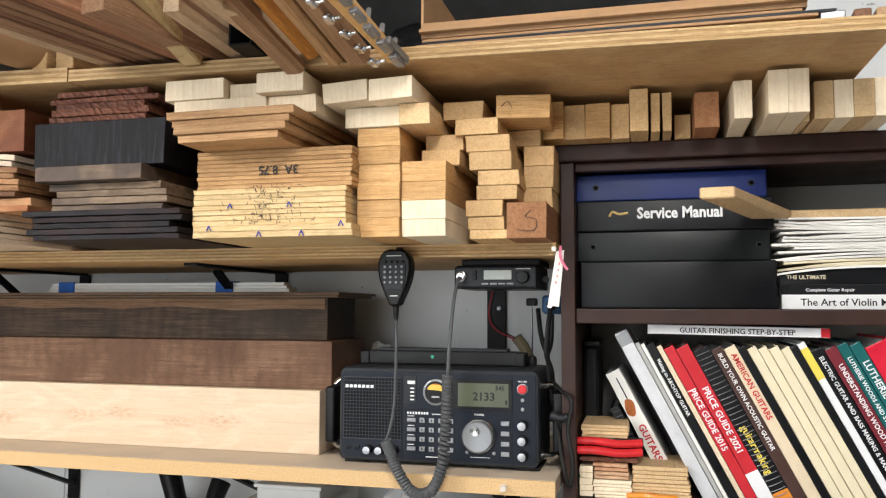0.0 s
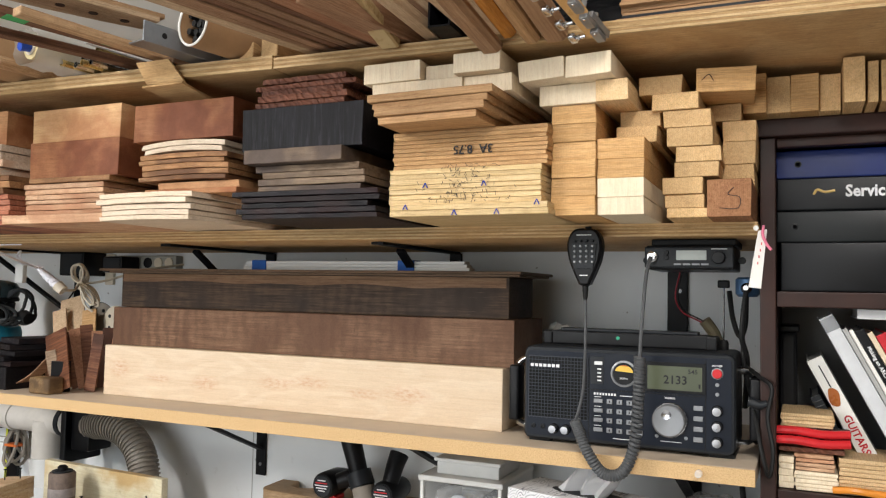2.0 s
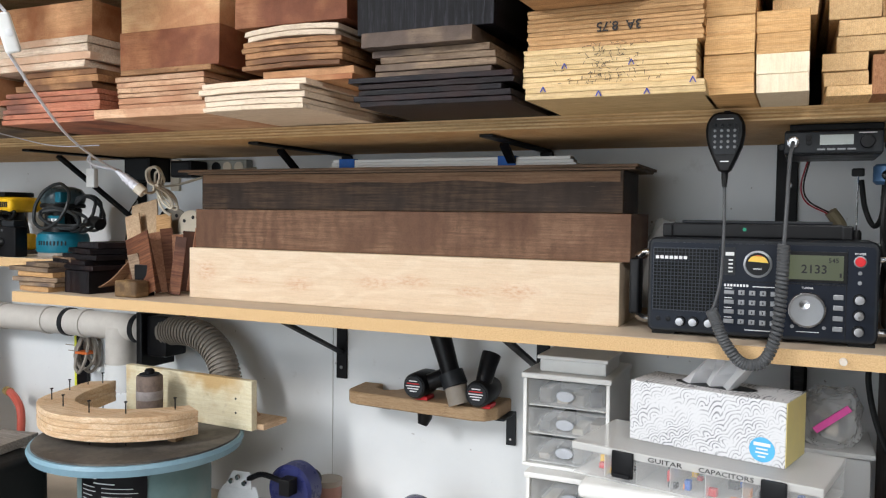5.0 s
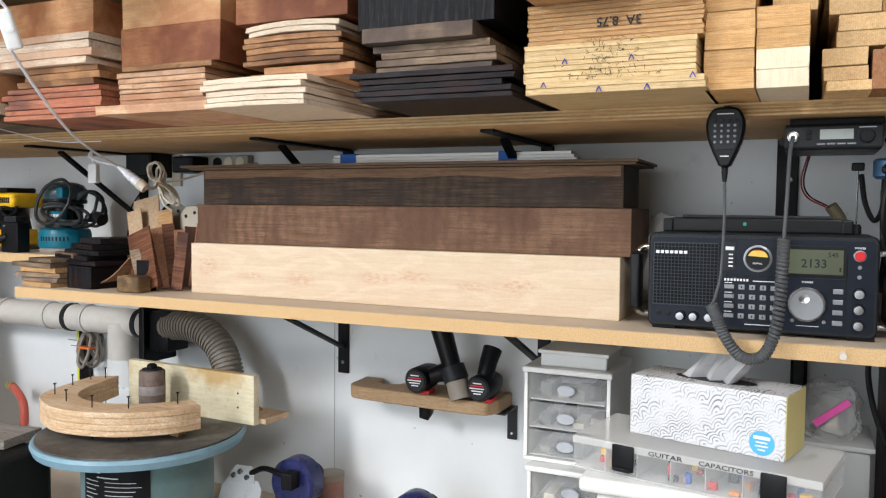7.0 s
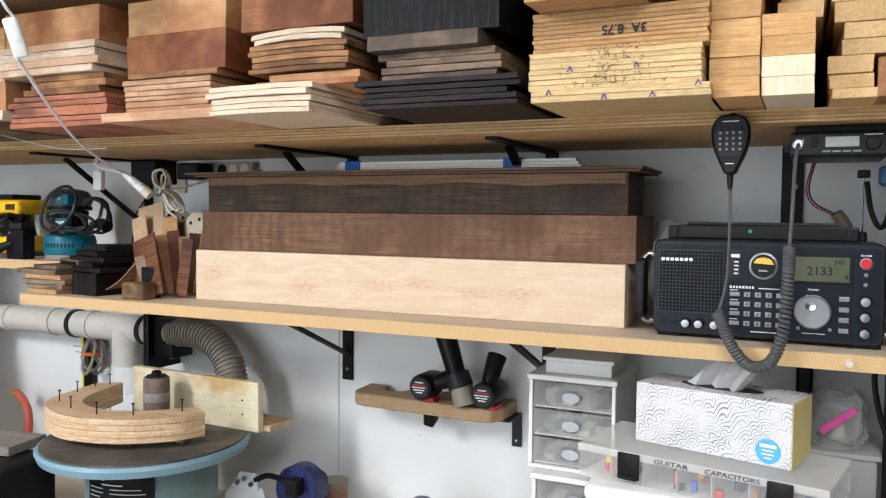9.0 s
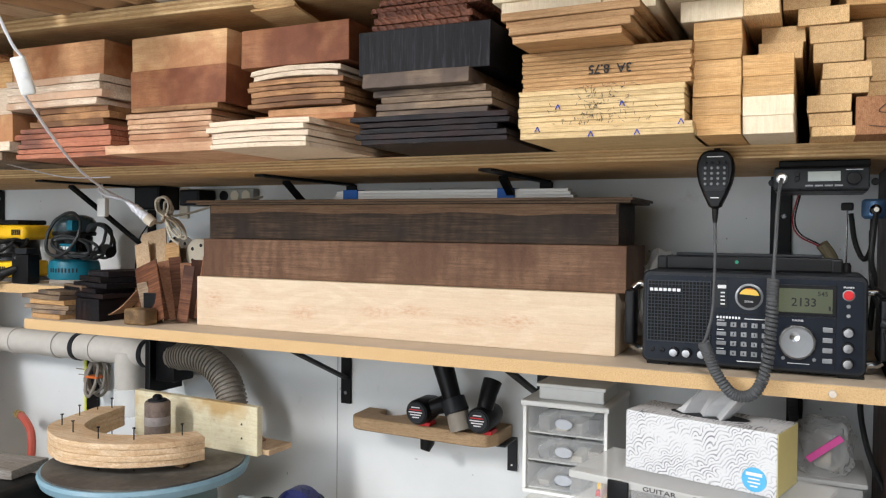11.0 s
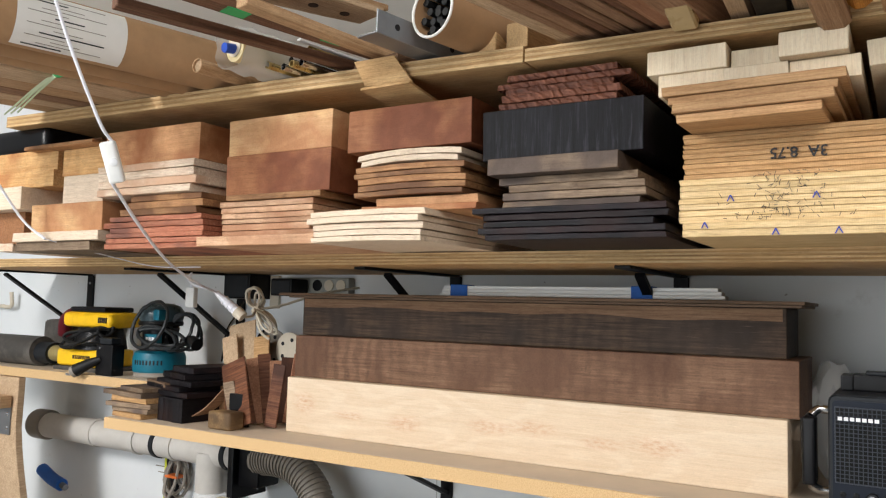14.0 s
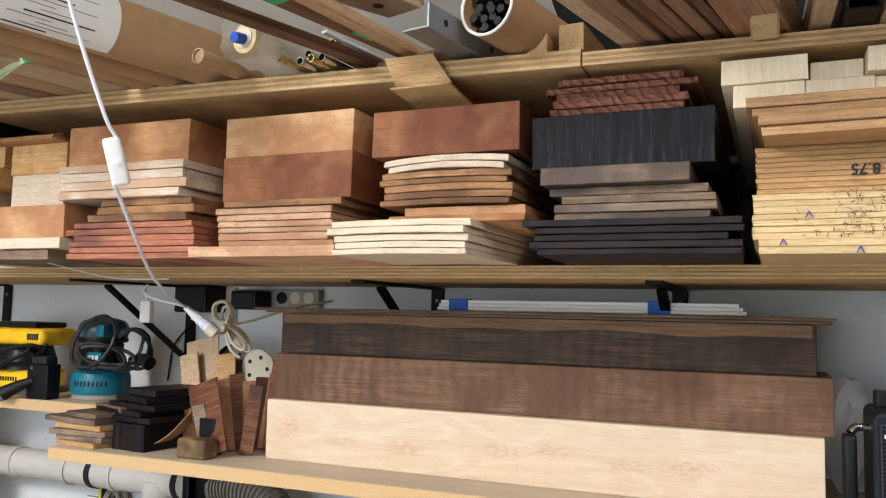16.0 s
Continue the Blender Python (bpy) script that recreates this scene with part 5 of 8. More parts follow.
part("handle", tube(smooth_line([(-0.037, 1.365, 1.193), (-0.01, 1.36, 1.196), (0.02, 1.362, 1.194), (0.042, 1.366, 1.193)]), 0.0055, 8), "bk_orange", sc, "", True)
part("handle", tube(smooth_line([(-0.03, 1.369, 1.1925), (0.0, 1.372, 1.193), (0.03, 1.37, 1.1925)]), 0.0045, 8), "bk_orange", sc, "", True)
# ---- the top shelf ----
def lay(name, lab, category, w, near, far, z_near, z_far, width, thick, group="", r=0.0015):
    """A plank from near to far (x, y), its underside at the two heights, width across."""
    a, b = Vector((*near, z_near)), Vector((*far, z_far))
    d = (b - a).normalized()
    side = d.cross(Vector((0, 0, 1))).normalized()
    up = side.cross(d)
    bm = rbox(-width / 2, width / 2, 0, (b - a).length, 0, thick, r, 1)
    ob = new(name, mesh(name, bm, w))
    ob.matrix_world = Matrix((side, d, up)).transposed().to_4x4()
    ob.matrix_world = Matrix.Translation(a) @ ob.matrix_world
    return tagged(ob, lab, category, group)


def shaped(name, lab, category, outline, w, near, far, z_near, z_far, thick, soft=False, r=0.0015):
    """A flat cut-out given along its length (v) and across (u), laid from near towards far."""
    a, b = Vector((*near, z_near)), Vector((*far, z_far))
    d = (b - a).normalized()
    side = d.cross(Vector((0, 0, 1))).normalized()
    up = side.cross(d)
    ob = new(name, mesh(name, prism(outline, 0, thick, "z", r), w, soft))
    ob.matrix_world = Matrix.Translation(a) @ Matrix((side, d, up)).transposed().to_4x4()
    return tagged(ob, lab, category)


LABEL["rosewood"] = ("board", "rosewood board")
M["plank_red"] = wood("plank_red", (0.3, 0.13, 0.07), (0.46, 0.24, 0.14), "y", tint=0.12)
M["plank_brown"] = wood("plank_brown", (0.26, 0.14, 0.08), (0.42, 0.25, 0.15), "y", tint=0.16)
M["plank_tan"] = wood("plank_tan", (0.42, 0.25, 0.13), (0.6, 0.4, 0.23), "y", tint=0.1)
M["plank_dark"] = wood("plank_dark", (0.13, 0.06, 0.035), (0.26, 0.13, 0.075), "y", tint=0.12)
M["plank_pale"] = wood("plank_pale", (0.52, 0.36, 0.22), (0.68, 0.5, 0.33), "y", tint=0.08)
M["amber_gloss"] = wood("amber_gloss", (0.46, 0.17, 0.03), (0.64, 0.28, 0.06), "y", rough=0.18, tint=0.03)
M["neck_tan"] = wood("neck_tan", (0.4, 0.22, 0.1), (0.56, 0.34, 0.17), "y", rough=0.4, tint=0.08)
M["neck_brown"] = wood("neck_brown", (0.3, 0.16, 0.08), (0.42, 0.25, 0.14), "y", rough=0.45, tint=0.08)

# planks pushed out over the shelf edge
lay("plank", "long tan plank with pale edge, overhanging the shelf", "plank", "plank_pale", (-0.944, 0.66), (-0.72, 1.6), 1.892, 1.89, 0.026, 0.02)
for i, (x, w, hgt, m, y) in enumerate(((-0.915, 0.022, 0.05, "plank_brown", 0.7), (-0.888, 0.02, 0.045, "plank_brown", 0.74), (-0.864, 0.016, 0.045, "plank_dark", 0.72), (-0.844, 0.018, 0.048, "plank_brown", 0.74), (-0.822, 0.02, 0.042, "plank_brown", 0.73), (-0.8, 0.014, 0.04, "plank_dark", 0.73))):
    lay("plank", "brown sawn plank in an overhanging bundle", "plank", m, (x, y), (x + 0.2, 1.6), 1.8925, 1.8905, w, hgt, "overhanging planks")
lay("plank", "broad reddish plank lying on the bundle", "plank", "plank_red", (-0.86, 0.7), (-0.66, 1.58), 1.944, 1.942, 0.1, 0.03, "overhanging planks")
lay("plank", "reddish plank beside the bundle", "plank", "plank_red", (-0.765, 0.72), (-0.6, 1.58), 1.889, 1.884, 0.028, 0.055, "overhanging planks")
lay("wood_block", "dark end-grain block among the planks", "wood block", "plank_brown", (-0.703, 0.872), (-0.61, 1.4), 1.888, 1.882, 0.042, 0.055)
lay("wood_block", "square tan end-grain block on the shelf edge", "wood block", "fir_end", (-0.923, 1.085), (-0.9, 1.5), 1.891, 1.89, 0.036, 0.04)
lay("wood_block", "square tan end-grain block on the shelf edge", "wood block", "fir_end", (-0.972, 1.085), (-0.95, 1.5), 1.892, 1.89, 0.03, 0.03)

tel = [(-0.012, 0.0), (0.012, 0.0), (0.02, 0.03), (0.02, 0.08), (0.0165, 0.1), (0.0165, 0.21), (-0.0165, 0.21), (-0.0165, 0.1), (-0.02, 0.06), (-0.018, 0.02)]
t1 = thing("neck_template", "pale varnished neck template marked with letters", "template")
part("template", prism([(u, v) for u, v in tel], 0, 0.02, "z", 0.003), plain("varnished", (0.5, 0.36, 0.18), 0.3, vary=0.08), t1, "", True)
part("lettering", moved(letters("TEL", 0.02), pose(-0.001, 0.035, -0.0006, 90, 0, 0) @ pose(0, 0, 0, 0, 20, 0)), "ink", t1)
t1.matrix_world = Matrix.Translation((-0.676, 0.865, 1.934)) @ pose(0, 0, 0, -17.5, 0, -1)

strip = thing("laminated_blank", "laminated neck blank striped in maple and walnut", "wood blank")
for i, (w, m) in enumerate(((0.017, "plank_pale"), (0.009, "plank_brown"), (0.014, "plank_pale"), (0.009, "plank_brown"), (0.014, "plank_pale"))):
    z0 = sum(q[0] for q in ((0.017, 0), (0.009, 0), (0.014, 0), (0.009, 0), (0.014, 0))[:i])
    part("lamination", rbox(-0.0115, 0.0115, 0, 0.5, z0, z0 + w, 0.0006, 1), m, strip)
strip.matrix_world = Matrix.Translation((-0.603, 0.9, 1.8895)) @ pose(0, 0, 0, -0.9, 0, 2)
ch = thing("steel_channel", "black square steel channel on the top shelf", "channel")
for x0, x1, z0, z1 in ((-0.018, 0.018, 0, 0.003), (-0.018, -0.015, 0.003, 0.036), (0.015, 0.018, 0.003, 0.036), (-0.018, 0.018, 0.036, 0.039)):
    part("wall", rbox(x0, x1, 0, 0.4, z0, z1, 0.0004, 1), "black_metal", ch)
ch.matrix_world = Matrix.Translation((-0.603 + 0.035, 1.02, 1.881)) @ pose(0, 0, 0, -0.4, 0, 2)
carved = [(-0.012, 0), (0.008, 0.0), (0.012, 0.02), (0.006, 0.035), (0.01, 0.05), (0.024, 0.075), (0.024, 0.1), (0.014, 0.13), (0.014, 0.4), (-0.014, 0.4), (-0.014, 0.02)]
shaped("carved_neck", "pale carved neck blank with shaped heel", "neck blank", carved, "plank_pale", (-0.528, 0.86), (-0.535, 1.3), 1.885, 1.879, 0.045)
# instrument necks reaching out over the edge, their ends dropped against it
lay("guitar_neck", "bare brown guitar neck over the shelf edge", "guitar neck", "neck_brown", (-0.562, 0.62), (-0.499, 1.066), 1.972, 1.842, 0.036, 0.022, r=0.007)
amber = lay("guitar_neck", "glossy amber guitar neck with drilled tuner holes", "guitar neck", "amber_gloss", (-0.525, 0.62), (-0.472, 1.066), 1.985, 1.862, 0.026, 0.028, r=0.008)
for k in range(4):
    part("tuner_hole", lathe([(0.0045, -0.0005), (0.0045, 0.0006)], 14, "x", (0.0133, 0.17 + 0.075 * k, 0.014)), "ink", amber)
lay("guitar_neck", "bare tan guitar neck over the shelf edge", "guitar neck", "neck_tan", (-0.485, 0.62), (-0.436, 1.066), 1.975, 1.851, 0.026, 0.03, r=0.006)
lay("guitar_neck", "wide brown guitar neck over the shelf edge", "guitar neck", "neck_brown", (-0.448, 0.62), (-0.4, 1.066), 1.97, 1.849, 0.034, 0.03, r=0.006)
hd = thing("headstock", "maple guitar headstock with chrome tuners", "guitar neck")
hs = [(0.55 * u, v) for u, v in [(-0.019, 0), (0.019, 0), (0.022, 0.05), (0.03, 0.16), (0.031, 0.27), (0.024, 0.33), (0.016, 0.42), (-0.016, 0.42), (-0.022, 0.33), (-0.026, 0.27), (-0.021, 0.1)]]
part("paddle", prism(hs, 0, 0.0145, "z", 0.003), plain("maple_varnish", (0.62, 0.36, 0.14), 0.3, vary=0.1), hd, "", True)
for k in range(6):
    v = 0.012 + 0.037 * k
    u = -(0.012 + 0.0012 * k)
    part("shaft", tube([(u + 0.004, v, 0.016), (u - 0.01, v, 0.017)], 0.0022, 8), "chrome", hd)
    part("collar", lathe([(0.0035, 0), (0.0042, -0.002), (0.0035, -0.004)], 12, "x", (u - 0.004, v, 0.0165)), "chrome", hd, "", True)
    part("button", rbox(u - 0.021, u - 0.009, v - 0.0095, v + 0.0095, 0.012, 0.0205, 0.004, 3), "chrome", hd, "chrome tuner button", True)
    w = 0.012 + 0.0012 * k
    part("gear_case", rbox(w - 0.007, w + 0.006, v - 0.014, v + 0.014, 0.0146, 0.0225, 0.0025, 2), "silver", hd, "steel tuner housing", True)
    part("post", lathe([(0.0042, -0.004), (0.0042, -0.016), (0.003, -0.018)], 12, "z", (0.004, v, 0)), "chrome", hd, "", True)
    part("screw", lathe([(0.0022, 0.0226), (0.0016, 0.0236)], 10, "z", (w, v + 0.009, 0)), "chrome", hd)
part("end_plate", rbox(0.012, 0.02, -0.006, 0.05, 0.004, 0.0145, 0.001), "silver", hd, "bright steel end plate")
hd.matrix_world = Matrix.Translation((-0.343, 1.06, 1.862)) @ pose(0, 0, 0, 165.5, 0, -12)

# cardboard box and mats
cb = thing("cardboard_box", "flattened open cardboard box on the top shelf", "box")
part("side", rbox(-0.312, 0.206, 1.082, 1.086, 1.889, 1.912, 0.001), "card", cb)
part("flap", rbox(-0.312, 0.206, 1.07, 1.0815, 1.895, 1.9, 0.001), "card", cb)
part("side", rbox(-0.313, -0.309, 1.0865, 1.5, 1.889, 1.99, 0.001), "card", cb)
part("back", rbox(-0.308, 0.206, 1.5, 1.504, 1.889, 1.99, 0.001), "card", cb)
part("bottom", rbox(-0.308, 0.206, 1.0865, 1.4995, 1.889, 1.892, 0.0008), "card", cb)
for k, (m, x0, x1) in enumerate((("card", -0.318, 0.218), ("dark_grey", -0.31, 0.24), ("card", -0.31, 0.2))):
    single("flat_sheet", rbox(x0, x1, 1.077 + 0.002 * k, 1.5, 0, 0.0042, 0.0008, 1), m, "flat cardboard sheet under the box" if m == "card" else "dark grey rubber mat under the box", "sheet", at=(0, 0, 1.8745 + 0.0044 * k))
for x, w, m in ((0.235, 0.03, "silver"), (0.27, 0.02, "plank_dark"), (0.295, 0.018, "plank_tan")):
    lay("strip", "loose strip at the end of the top shelf", "strip", m, (x, 1.08), (x + 0.03, 1.5), 1.8685, 1.8665, w, 0.012)
# black lump added in place of the shaded void behind the necks
bm = bmesh.new()
bmesh.ops.create_icosphere(bm, subdivisions=4, radius=1)
for v in bm.verts:
    n = noise.noise(v.co * 2.3) * 0.2 + noise.noise(v.co * 6) * 0.06
    v.co = Vector((v.co.x * 0.26, v.co.y * 0.12, max(v.co.z, -0.75) * 0.11)) * (1 + n)
single("black_bag", bm, "black_plastic", "crumpled black lump added for the shade behind the necks", "bag", soft=True, at=(-0.42, 1.6, 1.98))

# black sheet on the wall, standing in for the shade above the top shelf
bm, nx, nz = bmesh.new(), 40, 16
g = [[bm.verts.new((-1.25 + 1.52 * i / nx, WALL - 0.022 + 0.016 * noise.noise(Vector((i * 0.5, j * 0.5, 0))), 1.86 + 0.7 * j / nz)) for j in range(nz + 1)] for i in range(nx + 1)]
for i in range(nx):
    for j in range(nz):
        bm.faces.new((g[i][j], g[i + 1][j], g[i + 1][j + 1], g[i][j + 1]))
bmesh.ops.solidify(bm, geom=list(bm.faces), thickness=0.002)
single("black_sheeting", bm, plain("sheeting", (0.012, 0.012, 0.013), 0.4, vary=0.3), "black sheet added on the wall for the shade behind stock", "sheeting", soft=True)

# second black sheet, added so the gaps between lumber stacks read as shade
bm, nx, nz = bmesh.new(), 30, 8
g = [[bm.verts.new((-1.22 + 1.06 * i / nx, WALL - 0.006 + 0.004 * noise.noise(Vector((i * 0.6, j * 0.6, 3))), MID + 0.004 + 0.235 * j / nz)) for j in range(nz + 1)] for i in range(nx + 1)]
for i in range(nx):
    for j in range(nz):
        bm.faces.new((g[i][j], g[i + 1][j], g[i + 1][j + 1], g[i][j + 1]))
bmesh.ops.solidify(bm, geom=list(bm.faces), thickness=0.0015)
single("black_sheeting", bm, "black_plastic", "black sheet added for the shade in gaps behind the lumber", "sheeting", soft=True)

# template, walnut strips with tape, channel, tubes
def tmpl(mat, dy, dz, lab):
    o = [(-0.045, 0.02), (-0.03, 0.0), (0.0, -0.006), (0.025, 0.004), (0.045, 0.03), (0.046, 0.07), (0.04, 0.11), (0.042, 0.2), (0.045, 0.27), (-0.02, 0.27), (-0.035, 0.2), (-0.05, 0.1), (-0.054, 0.05)]
    tp = thing("body_template", lab, "template")
    part("board", prism(o, 0, 0.009, "z", 0.001), mat, tp)
    for k in range(4):
        part("hole", lathe([(0.008, -0.0012), (0.008, -0.0002)], 18, "z", (-0.01 + 0.004 * k, 0.06 + 0.055 * k, 0)), "dark_trim", tp)
    tp.matrix_world = Matrix.Translation((-1.26, 0.8 + dy, 1.965 + dz)) @ pose(0, 0, 0, 0, 0, -18)


tmpl("plank_pale", 0, 0, "pale plywood shape template with four holes")
tmpl("plank_tan", 0.012, 0.0095, "second plywood shape template beneath another")
for (nx, ny), (fx, fy), w, m, z in (((-1.325, 0.645), (-1.02, 1.6), 0.03, "plank_dark", 1.93), ((-1.372, 0.735), (-1.07, 1.6), 0.024, "plank_dark", 1.912), ((-1.216, 0.82), (-1.06, 1.6), 0.026, "plank_tan", 1.915)):
    lay("wood_strip", "long dark walnut strip with green tape" if m == "plank_dark" else "long tan wooden strip", "strip", m, (nx, ny), (fx, fy), z, 1.897, w, 0.014)
M["green_tape"] = plain("green_tape", (0.05, 0.38, 0.12), 0.5)
for x, y, z in ((-1.262, 0.832, 1.9225), (-1.2, 0.98, 1.9165)):
    lay("green_tape", "strip of green masking tape around a plank", "tape", "green_tape", (x, y), (x + 0.011, y + 0.035), z, z - 0.001, 0.028, 0.0018)
lay("plank", "brown plank supporting the strips", "plank", "plank_brown", (-1.2, 1.09), (-1.05, 1.6), 1.896, 1.894, 0.16, 0.015)
st = thing("angle_bar", "grey painted steel angle bar with bolt holes", "bar")
part("leg", rbox(0, 0.003, 0, 0.4, 0, 0.035, 0.0005, 1), plain("steel_grey", (0.3, 0.32, 0.34), 0.4, 0.5), st)
part("leg", rbox(-0.04, 0, 0, 0.4, 0, 0.003, 0.0005, 1), "silver", st)
for k in range(2):
    part("bolt_hole", lathe([(0.005, 0.0031), (0.005, 0.0036)], 14, "x", (0, 0.04 + 0.12 * k, 0.018)), "ink", st)
st.matrix_world = Matrix.Translation((-1.085, 0.955, 1.9)) @ pose(0, 0, 0, -1.0, 0, -12)


def pipe(name, lab, category, a, b, r, wall, m, inner=None):
    """A hollow tube with its near end open at a."""
    a, b = Vector(a), Vector(b)
    d = (b - a).normalized()
    s = d.orthogonal().normalized()
    u = d.cross(s)
    bm, n, rings = bmesh.new(), 32, []
    L = (b - a).length
    for rad, h in ((r - wall, L * 0.6), (r - wall, 0.0), (r, 0.0), (r, L)):
        rings.append([bm.verts.new(a + d * h + (s * math.cos(t) + u * math.sin(t)) * rad) for t in (2 * math.pi * k / n for k in range(n))])
    for p, q in zip(rings, rings[1:]):
        for k in range(n):
            bm.faces.new((p[k], p[(k + 1) % n], q[(k + 1) % n], q[k]))
    bm.faces.new(rings[0]), bm.faces.new(rings[-1])
    bmesh.ops.recalc_face_normals(bm, faces=list(bm.faces))
    t = thing(name, lab, category)
    part("tube", bm, m, t, "", True)
    return t, a, d, s, u


t, a, d, s, u = pipe("cardboard_tube", "cardboard tube filled with black rods", "tube", (-1.018, 1.0, 1.937), (-0.9, 1.5, 1.93), 0.041, 0.003, "card")
part("rim", tube([a + (s * math.cos(q) + u * math.sin(q)) * 0.0395 for q in (2 * math.pi * k / 32 for k in range(33))], 0.0022, 6, closed=False), "paper", t)
for k in range(19):
    q, rr = k * 2.4, 0.0085 * math.sqrt(k)
    c = a + (s * math.cos(q) + u * math.sin(q)) * rr
    part("rod", tube([c + d * (0.012 + 0.004 * (k % 3)), c + d * 0.2], 0.006, 8), "rubber", t)
t, a, d, s, u = pipe("mailing_tube", "big cardboard mailing tube with white address label", "tube", (-1.705, 0.5, 1.95), (-1.45, 1.45, 1.945), 0.046, 0.003, "card")
s, u = Vector((0.966, -0.259, 0)), Vector((0, 0, 1))
bm, n = bmesh.new(), 18
rows = [[bm.verts.new(a + d * h + (s * math.cos(q) + u * math.sin(q)) * 0.0466) for q in (radians(-78 + 130 * k / n) for k in range(n + 1))] for h in (0.25, 0.42)]
for k in range(n):
    bm.faces.new((rows[0][k], rows[0][k + 1], rows[1][k + 1], rows[1][k]))
bmesh.ops.recalc_face_normals(bm, faces=list(bm.faces))
lab = part("label", bm, "paper", t, "white address label", True)
for k in range(14):
    q = radians(-68 + 8 * k)
    h0 = 0.265 + 0.02 * (k % 3)
    c = [a + d * h + (s * math.cos(q) + u * math.sin(q)) * 0.0468 for h in (h0, h0 + (0.06, 0.1, 0.045)[k % 3])]
    part("print_bar", tube(c, 0.0006 if k % 4 else 0.0011, 5), "dark_grey" if k % 4 == 0 else "hose_grey", lab)
for k, (x, r) in enumerate(((-1.668, 0.021), (-1.62, 0.021))):
    pipe("cardboard_tube", "thin cardboard tube lying on the shelf", "tube", (x - 0.165, 0.45, 1.9 + r), (x + 0.11, 1.5, 1.897 + r + 0.004), r, 0.002, "card")
t, a, d, s, u = pipe("wooden_dowel", "rolled tan veneer around a wooden dowel", "dowel", (-1.485, 0.985, 1.914), (-1.45, 1.4, 1.914), 0.0125, 0.002, "plank_tan")
part("core", tube([a + d * 0.004, a + d * 0.3], 0.0098, 16), "plank_pale", t)
rl = thing("plastic_roll", "clear plastic wrapped roll with blue plug", "roll")
bm = tube([(-1.409 + 0.05 * k / 24, 0.985 + 0.315 * k / 24, 1.936) for k in range(25)], 0.04, 36, closed=False)
for v in bm.verts:
    axis = Vector((-1.409 + 0.158 * (v.co.y - 0.985), v.co.y, 1.936))
    w = 1 + 0.35 * noise.noise(v.co * 26) + 0.16 * noise.noise(v.co * 70)
    v.co = axis + (v.co - axis) * w
    v.co.z = max(v.co.z, 1.9005)
part("wrap", bm, "plastic_milky", rl, "crumpled cloudy plastic wrapping", True)
part("core", tube([(-1.4075, 0.997, 1.937), (-1.37, 1.25, 1.937)], 0.024, 20), plain("brass_dull", (0.55, 0.45, 0.25), 0.5, vary=0.25), rl, "", True)
part("core_end", tube([(-1.408, 0.9945, 1.937), (-1.4078, 0.9965, 1.937)], 0.016, 16), "cord_cream", rl)
part("plug", tube([(-1.411, 0.976, 1.932), (-1.408, 0.996, 1.935)], 0.0085, 12), plain("plug_blue", (0.02, 0.07, 0.4), 0.4), rl, "blue plug", True)
for k in range(7):
    x, zz = (-1.364, -1.333, -1.322, -1.31, -1.294, -1.282, -1.272)[k], (1.911, 1.9055, 1.917, 1.906, 1.9075, 1.916, 1.925)[k]
    pipe("metal_tube", "thin bright metal tube in a bundle", "tube", (x, 1.03 + 0.006 * (k % 3), zz), (x + 0.05, 1.4, zz - 0.003), 0.0062, 0.001, "chrome" if k % 3 else plain("brass", (0.5, 0.38, 0.16), 0.3, 0.8))
lay("strip", "white plastic strip on the top shelf", "strip", "white_plastic", (-1.27, 1.0), (-1.15, 1.4), 1.93, 1.9, 0.012, 0.004)
for x, w, m in ((-1.745, 0.08, "plank_pale"), (-1.83, 0.06, "plank_tan"), (-1.9, 0.05, "plank_brown"), (-1.96, 0.05, "plank_pale"), (-2.02, 0.05, "plank_tan")):
    lay("plank", "flat sawn plank on the top shelf", "plank", m, (x - 0.17, 0.5), (x + 0.12, 1.55), top_z(x) + 0.002, top_z(x) + 0.001, w, 0.012, "flat planks")
lay("plank", "dark plank lying over the flat planks", "plank", "plank_dark", (-2.0, 0.5), (-1.74, 1.5), top_z(-1.78) + 0.0165, top_z(-1.78) + 0.015, 0.09, 0.02)
lay("plank", "pale plank lying over the flat planks", "plank", "plank_pale", (-2.1, 0.55), (-1.86, 1.5), top_z(-1.93) + 0.0165, top_z(-1.93) + 0.015, 0.09, 0.006)
gw = thing("green_rods", "bundle of thin rods bound with green tape", "rods")
for k in range(7):
    dz, dx = 0.003 * (k % 3), 0.004 * k
    part("rod", tube(smooth_line([(-1.686 + 0.004 * k * 0.4, 0.9, 1.913 + dz), (-1.736 + 0.004 * k * 0.3, 0.9, 1.913 + dz), (-1.816 + 0.004 * k * 1, 0.9, 1.890 + dz), (-1.909 + 0.004 * k * 1.8, 0.9, 1.853 + dz)]), 0.0018, 6), plain("rod_green", (0.5, 0.56, 0.36), 0.5), gw, "", True)
part("binding", tube([(-1.714, 0.898, 1.915), (-1.748, 0.898, 1.912)], 0.0095, 10), "green_tape", gw, "", True)
# paper sheet bowed under the ceiling
bm, nx, ny = bmesh.new(), 24, 10
g = [[bm.verts.new((-1.95 + 0.95 * i / nx, 0.885 + 0.75 * j / ny + 0.02 * math.sin(3 * i / nx), 2.2 + 0.03 * math.sin(math.pi * i / nx) - 0.27 * (j / ny) ** 0.8)) for j in range(ny + 1)] for i in range(nx + 1)]
for i in range(nx):
    for j in range(ny):
        bm.faces.new((g[i][j], g[i + 1][j], g[i + 1][j + 1], g[i][j + 1]))
bmesh.ops.solidify(bm, geom=list(bm.faces), thickness=0.002)
